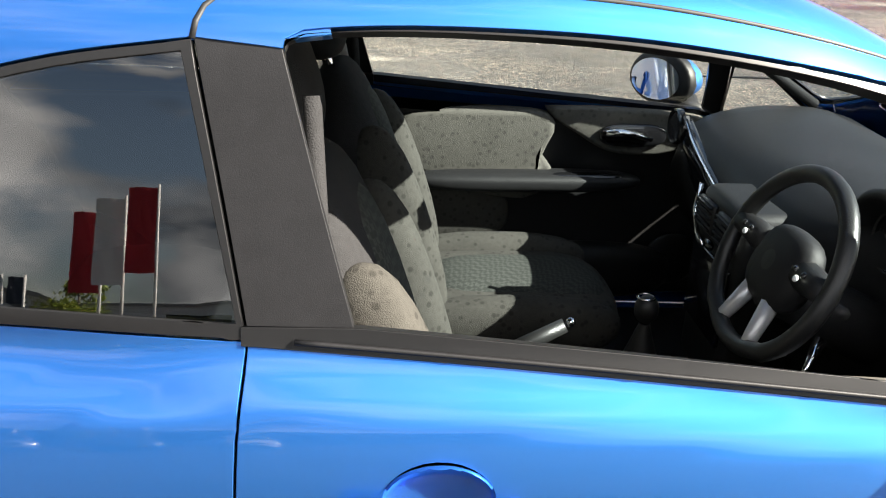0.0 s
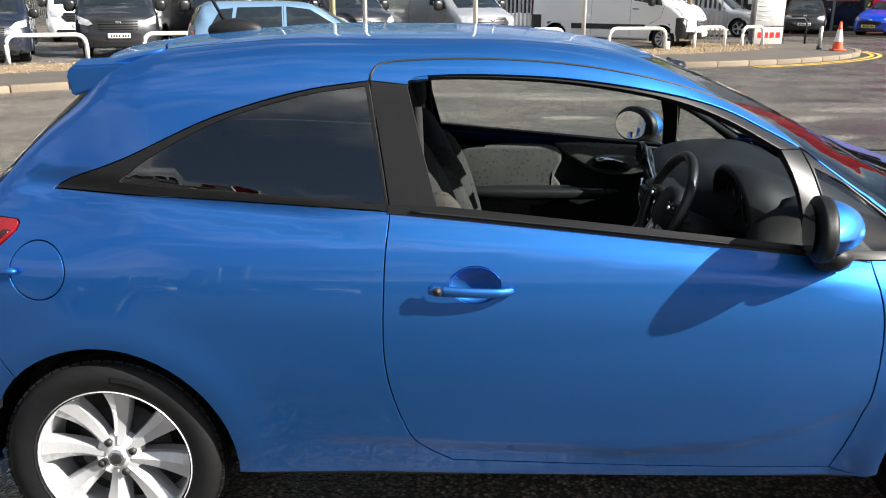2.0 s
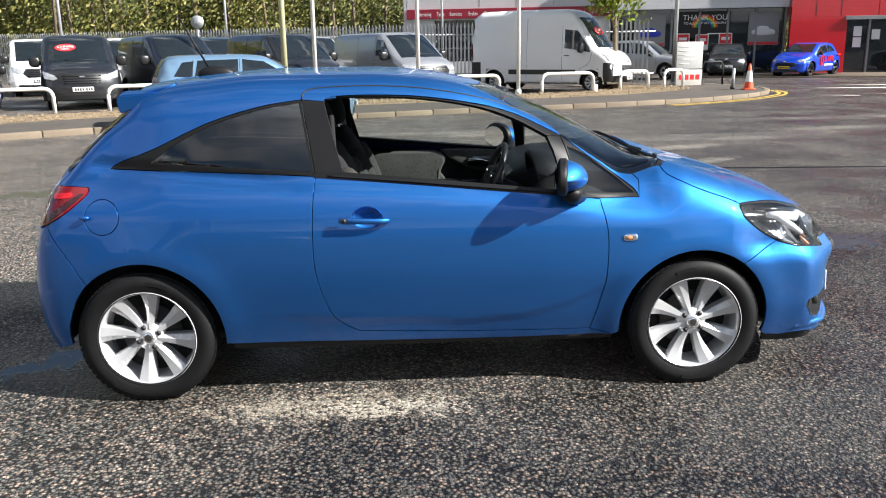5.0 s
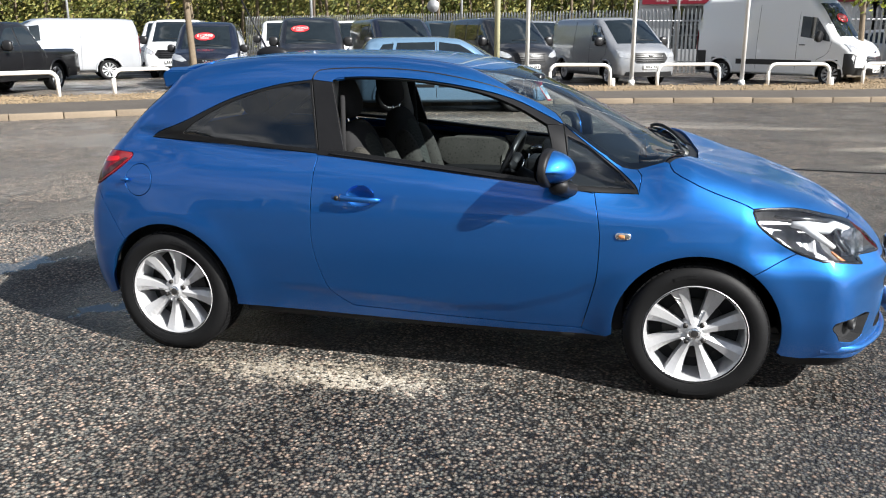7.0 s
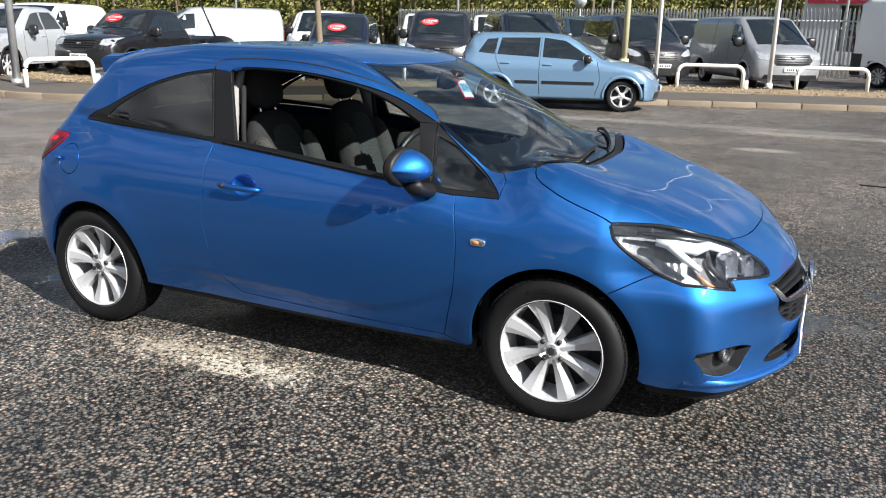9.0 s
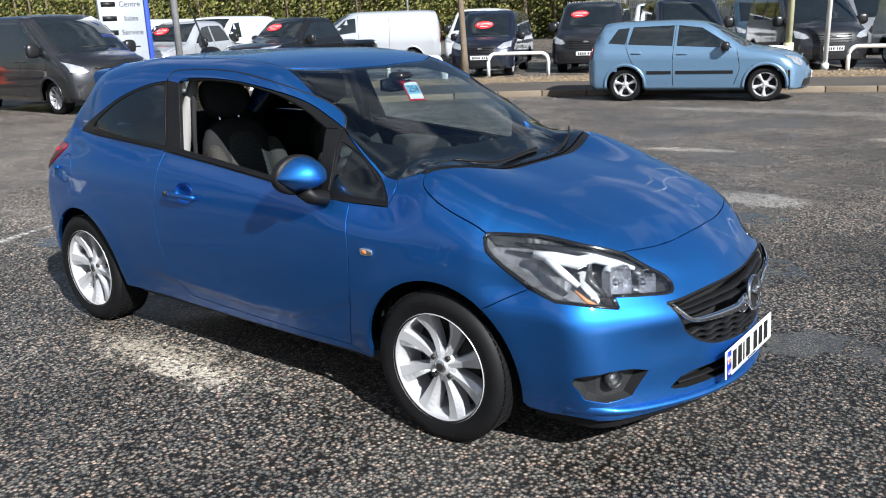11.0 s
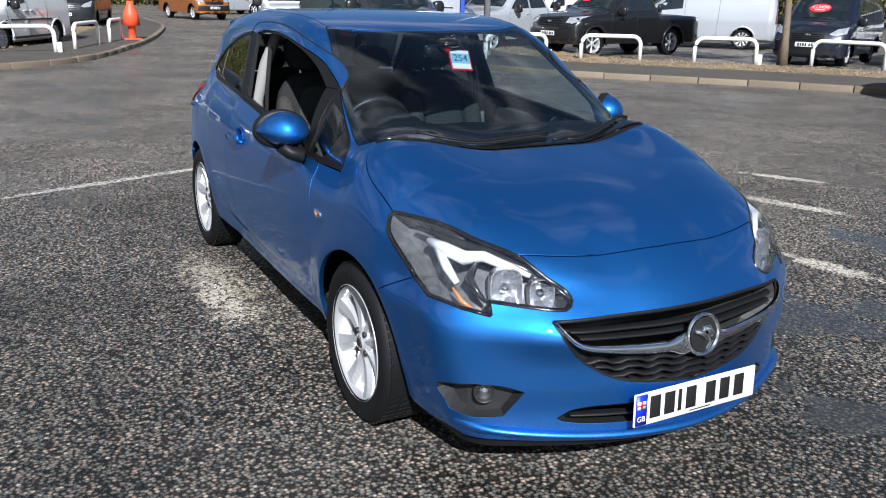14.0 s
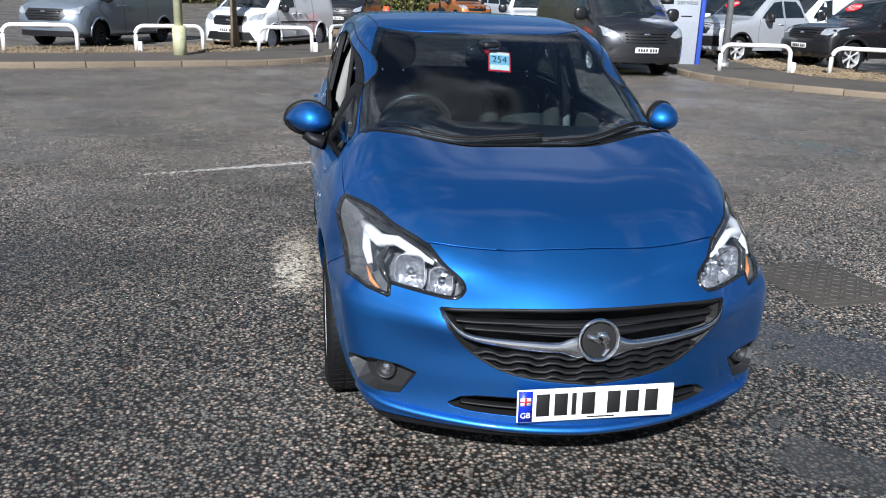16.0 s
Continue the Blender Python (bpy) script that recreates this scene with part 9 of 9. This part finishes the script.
# ---- trees and woods ----
def leaf_material(name, a, b, c):
    m = bpy.data.materials.new(name)
    m.use_nodes = True
    n, l = m.node_tree.nodes, m.node_tree.links
    bs = n["Principled BSDF"]
    geo, cr = n.new("ShaderNodeNewGeometry"), n.new("ShaderNodeValToRGB")
    e = cr.color_ramp.elements
    e[0].color, e[1].color = (*a, 1), (*c, 1)
    q = e.new(0.55)
    q.color = (*b, 1)
    l.new(geo.outputs["Random Per Island"], cr.inputs["Fac"])
    l.new(cr.outputs["Color"], bs.inputs["Base Color"])
    bs.inputs["Roughness"].default_value = 0.6
    bs.inputs["Subsurface Weight"].default_value = 0.0
    tr, mx, out = n.new("ShaderNodeBsdfTranslucent"), n.new("ShaderNodeMixShader"), n["Material Output"]
    l.new(cr.outputs["Color"], tr.inputs["Color"])
    mx.inputs["Fac"].default_value = 0.3
    l.new(bs.outputs[0], mx.inputs[1])
    l.new(tr.outputs[0], mx.inputs[2])
    l.new(mx.outputs[0], out.inputs["Surface"])
    return m


LEAF = leaf_material("spring_leaves", (0.10, 0.16, 0.02), (0.2, 0.26, 0.03), (0.34, 0.36, 0.05))
LEAF_GOLD = leaf_material("yellow_green_leaves", (0.22, 0.2, 0.02), (0.4, 0.34, 0.03), (0.5, 0.46, 0.06))
LEAF_WOOD = leaf_material("woodland_leaves", (0.07, 0.095, 0.02), (0.19, 0.2, 0.045), (0.34, 0.29, 0.09))
BARK_TREE = material("tree_bark", (0.16, 0.125, 0.085), rough=0.9, vary=0.4, scale=14, bump=0.8, bump_scale=60)


def leaf_quads(centres, size, rnd, squash=1.0):
    """Small bent leaves scattered at the centres, as one mesh's vertices and faces."""
    V, Fc = [], []
    for c, sp in centres:
        d = Vector((rnd.gauss(0, 1), rnd.gauss(0, 1), rnd.gauss(0, 1))).normalized()
        u = d.orthogonal().normalized()
        w = d.cross(u)
        s = size * rnd.uniform(0.6, 1.4)
        k = len(V)
        V += [tuple(c + u * s), tuple(c + w * s * 0.55 + d * s * 0.15), tuple(c - u * s), tuple(c - w * s * 0.55 + d * s * 0.15)]
        Fc.append((k, k + 1, k + 2, k + 3))
    return V, Fc


def leaf_object(name, V, Fc, mat, parent):
    me = bpy.data.meshes.new(name)
    me.from_pydata(V, [], Fc)
    me.materials.append(mat)
    ob = new(name, me)
    if parent is not None:
        ob.parent = parent
    return ob


def small_tree(x, y, h, clear, spread, mat, seed, label, n=4200):
    """A young tree: leaning trunk, limbs, and a ragged crown of leaves."""
    rnd = random.Random(seed)
    root = thing("tree", label, "tree")
    top = Vector((x + rnd.uniform(-0.2, 0.2), y + rnd.uniform(-0.2, 0.2), h * 0.9))
    base = Vector((x, y, 0.08))
    part("trunk", tube([base, base.lerp(top, 0.15) + Vector((0.03, 0, 0)), base.lerp(top, 0.5), top], [0.14, 0.085, 0.075, 0.02], 12), BARK_TREE, root)
    cs = []
    for i in range(16):
        a, u = rnd.uniform(0, 2 * math.pi), rnd.uniform(clear / h, 0.85)
        p = base.lerp(top, u)
        L = spread * rnd.uniform(0.5, 1.0) * (1.15 - 0.6 * (u - clear / h))
        q = p + Vector((math.cos(a) * L, math.sin(a) * L, L * rnd.uniform(0.7, 1.5)))
        part("limb", tube([p, p.lerp(q, 0.5) + Vector((0, 0, -0.05)), q], [0.03, 0.018, 0.006], 6), BARK_TREE, root)
        cs.append((p.lerp(q, 0.75), L * 0.5))
        cs.append((q, L * 0.42))
    leaves = []
    for _ in range(n):
        c, r = rnd.choice(cs)
        leaves.append((c + Vector((rnd.gauss(0, 1), rnd.gauss(0, 1), rnd.gauss(0, 1.1))) * r * 0.6, 0))
    V, Fc = leaf_quads(leaves, 0.085, rnd)
    tagged(leaf_object("crown", V, Fc, mat, root), kind="stuff")
    return root


small_tree(6.85, 22.75, 5.0, 1.75, 1.0, LEAF, 3, "young tree with fresh green leaves in the bark bed")
small_tree(-10.35, 15.05, 5.0, 2.35, 0.8, LEAF_GOLD, 7, "young tree with yellow-green leaves in the bark bed")
small_tree(-18.2, -2.55, 5.5, 2.6, 0.9, LEAF, 9, "young tree with a thick trunk in the west bed")

# the belt of woods behind the car park: trunks and leaf clumps
rnd = random.Random(21)
belt = smooth_line([(-95, -30), (-80, 10), (-62, 38), (-40, 50), (-15, 52), (12, 60), (40, 66)], 1.0)
V, Fc, trunks = [], [], bmesh.new()
for p in belt:
    for k in range(3):
        x, y = p[0] + rnd.uniform(-3, 3), p[1] + rnd.uniform(-1, 6)
        h = rnd.uniform(7.0, 12.0)
        if rnd.random() < 0.5:
            merge(trunks, tube([(x, y, 0), (x + rnd.uniform(-0.4, 0.4), y, h * 0.5), (x + rnd.uniform(-0.8, 0.8), y, h * 0.9)], [0.16, 0.1, 0.03], 6))
        for c in range(9):
            cz = 0.6 + (h - 1.0) * rnd.random() ** 0.9
            cc = Vector((x + rnd.gauss(0, 1.3), y + rnd.gauss(0, 0.9), cz))
            rr = rnd.uniform(0.5, 1.1)
            leaves = [(cc + Vector((rnd.gauss(0, rr), rnd.gauss(0, rr), rnd.gauss(0, rr * 0.8))), 0) for _ in range(38)]
            v, f = leaf_quads([(Vector((l[0].x, l[0].y, max(0.1, l[0].z))), 0) for l in leaves], 0.145, rnd)
            k0 = len(V)
            V += v
            Fc += [tuple(i + k0 for i in q) for q in f]
tagged(leaf_object("woodland", V, Fc, LEAF_WOOD, None), "belt of leafing woodland trees behind the car park", "woods", kind="stuff")
obj("woodland_trunks", trunks, BARK_TREE, None, "brown trunks of the woodland belt", category="woods", kind="stuff")
# leaning dark sheet whose colour stands in for the shade between the trees
obj("woodland_backing", ribbon(offset_line(belt, 5.5), offset_line(belt, 9), 0.0, 9.0), material("deep_wood_shade", (0.045, 0.052, 0.02), rough=1.0, vary=0.6, scale=0.6), None, "dark backing sheet in place of shade between the trees", category="woods", kind="structure")

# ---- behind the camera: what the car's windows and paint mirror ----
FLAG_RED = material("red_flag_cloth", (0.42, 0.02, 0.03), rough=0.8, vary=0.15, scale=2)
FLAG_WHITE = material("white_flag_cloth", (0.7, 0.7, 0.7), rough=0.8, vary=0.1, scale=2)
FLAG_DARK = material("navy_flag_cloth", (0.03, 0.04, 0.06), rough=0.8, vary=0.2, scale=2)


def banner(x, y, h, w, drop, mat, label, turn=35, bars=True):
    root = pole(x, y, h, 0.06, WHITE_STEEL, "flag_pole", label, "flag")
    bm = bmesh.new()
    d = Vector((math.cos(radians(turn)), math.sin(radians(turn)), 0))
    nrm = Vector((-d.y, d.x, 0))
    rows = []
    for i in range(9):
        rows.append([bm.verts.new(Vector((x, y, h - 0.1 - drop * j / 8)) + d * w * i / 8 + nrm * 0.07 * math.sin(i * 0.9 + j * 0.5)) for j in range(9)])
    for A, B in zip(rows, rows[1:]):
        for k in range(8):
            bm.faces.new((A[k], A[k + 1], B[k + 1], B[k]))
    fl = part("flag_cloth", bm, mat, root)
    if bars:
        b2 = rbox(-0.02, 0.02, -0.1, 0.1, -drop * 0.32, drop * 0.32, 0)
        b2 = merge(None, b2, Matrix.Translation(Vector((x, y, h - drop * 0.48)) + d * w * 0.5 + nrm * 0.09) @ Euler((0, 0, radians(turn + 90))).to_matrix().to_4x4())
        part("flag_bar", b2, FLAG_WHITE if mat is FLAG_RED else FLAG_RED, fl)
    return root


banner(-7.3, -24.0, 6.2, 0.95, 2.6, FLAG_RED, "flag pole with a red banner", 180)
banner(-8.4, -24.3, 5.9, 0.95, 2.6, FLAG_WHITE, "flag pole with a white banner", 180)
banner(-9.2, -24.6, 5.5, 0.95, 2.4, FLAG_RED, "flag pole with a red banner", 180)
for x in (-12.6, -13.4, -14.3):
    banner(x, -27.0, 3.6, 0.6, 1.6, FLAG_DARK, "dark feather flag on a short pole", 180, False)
small_tree(-12.3, -30.5, 4.6, 0.5, 1.0, LEAF, 15, "bushy green tree across the road", 4200)
vehicle(ESTATE, P_SILVER, "parked_car", "silver car parked across the road", "car", (-10.5, -22.0), 60, "cars across the road")
vehicle(HATCH, P_BLACK, "parked_car", "black car parked across the road", "car", (-7.3, -23.0), 65, "cars across the road")
vehicle(HATCH, P_WHITE, "parked_car", "white car parked across the road", "car", (-4.0, -24.0), 70, "cars across the road")
vehicle(ESTATE, P_BLACK, "parked_car", "black car parked across the road", "car", (-14.0, -21.0), 60, "cars across the road")
hall = thing("long_shed", "long low grey commercial shed across the road", "building")
part("shed_wall", rbox(-70, 40, -60, -48, 0.0, 3.8, 0.05), CLAD, hall, smooth=False)
part("shed_roof", rbox(-70.4, 40.4, -60.4, -47.6, 3.8, 4.2, 0.05), STEEL_GREY, hall, smooth=False)
for i in range(14):
    part("shed_window", rbox(-66 + 7.5 * i, -62 + 7.5 * i, -48.05, -47.95, 1.0, 2.6, 0), SHOW_GLASS, hall, smooth=False)
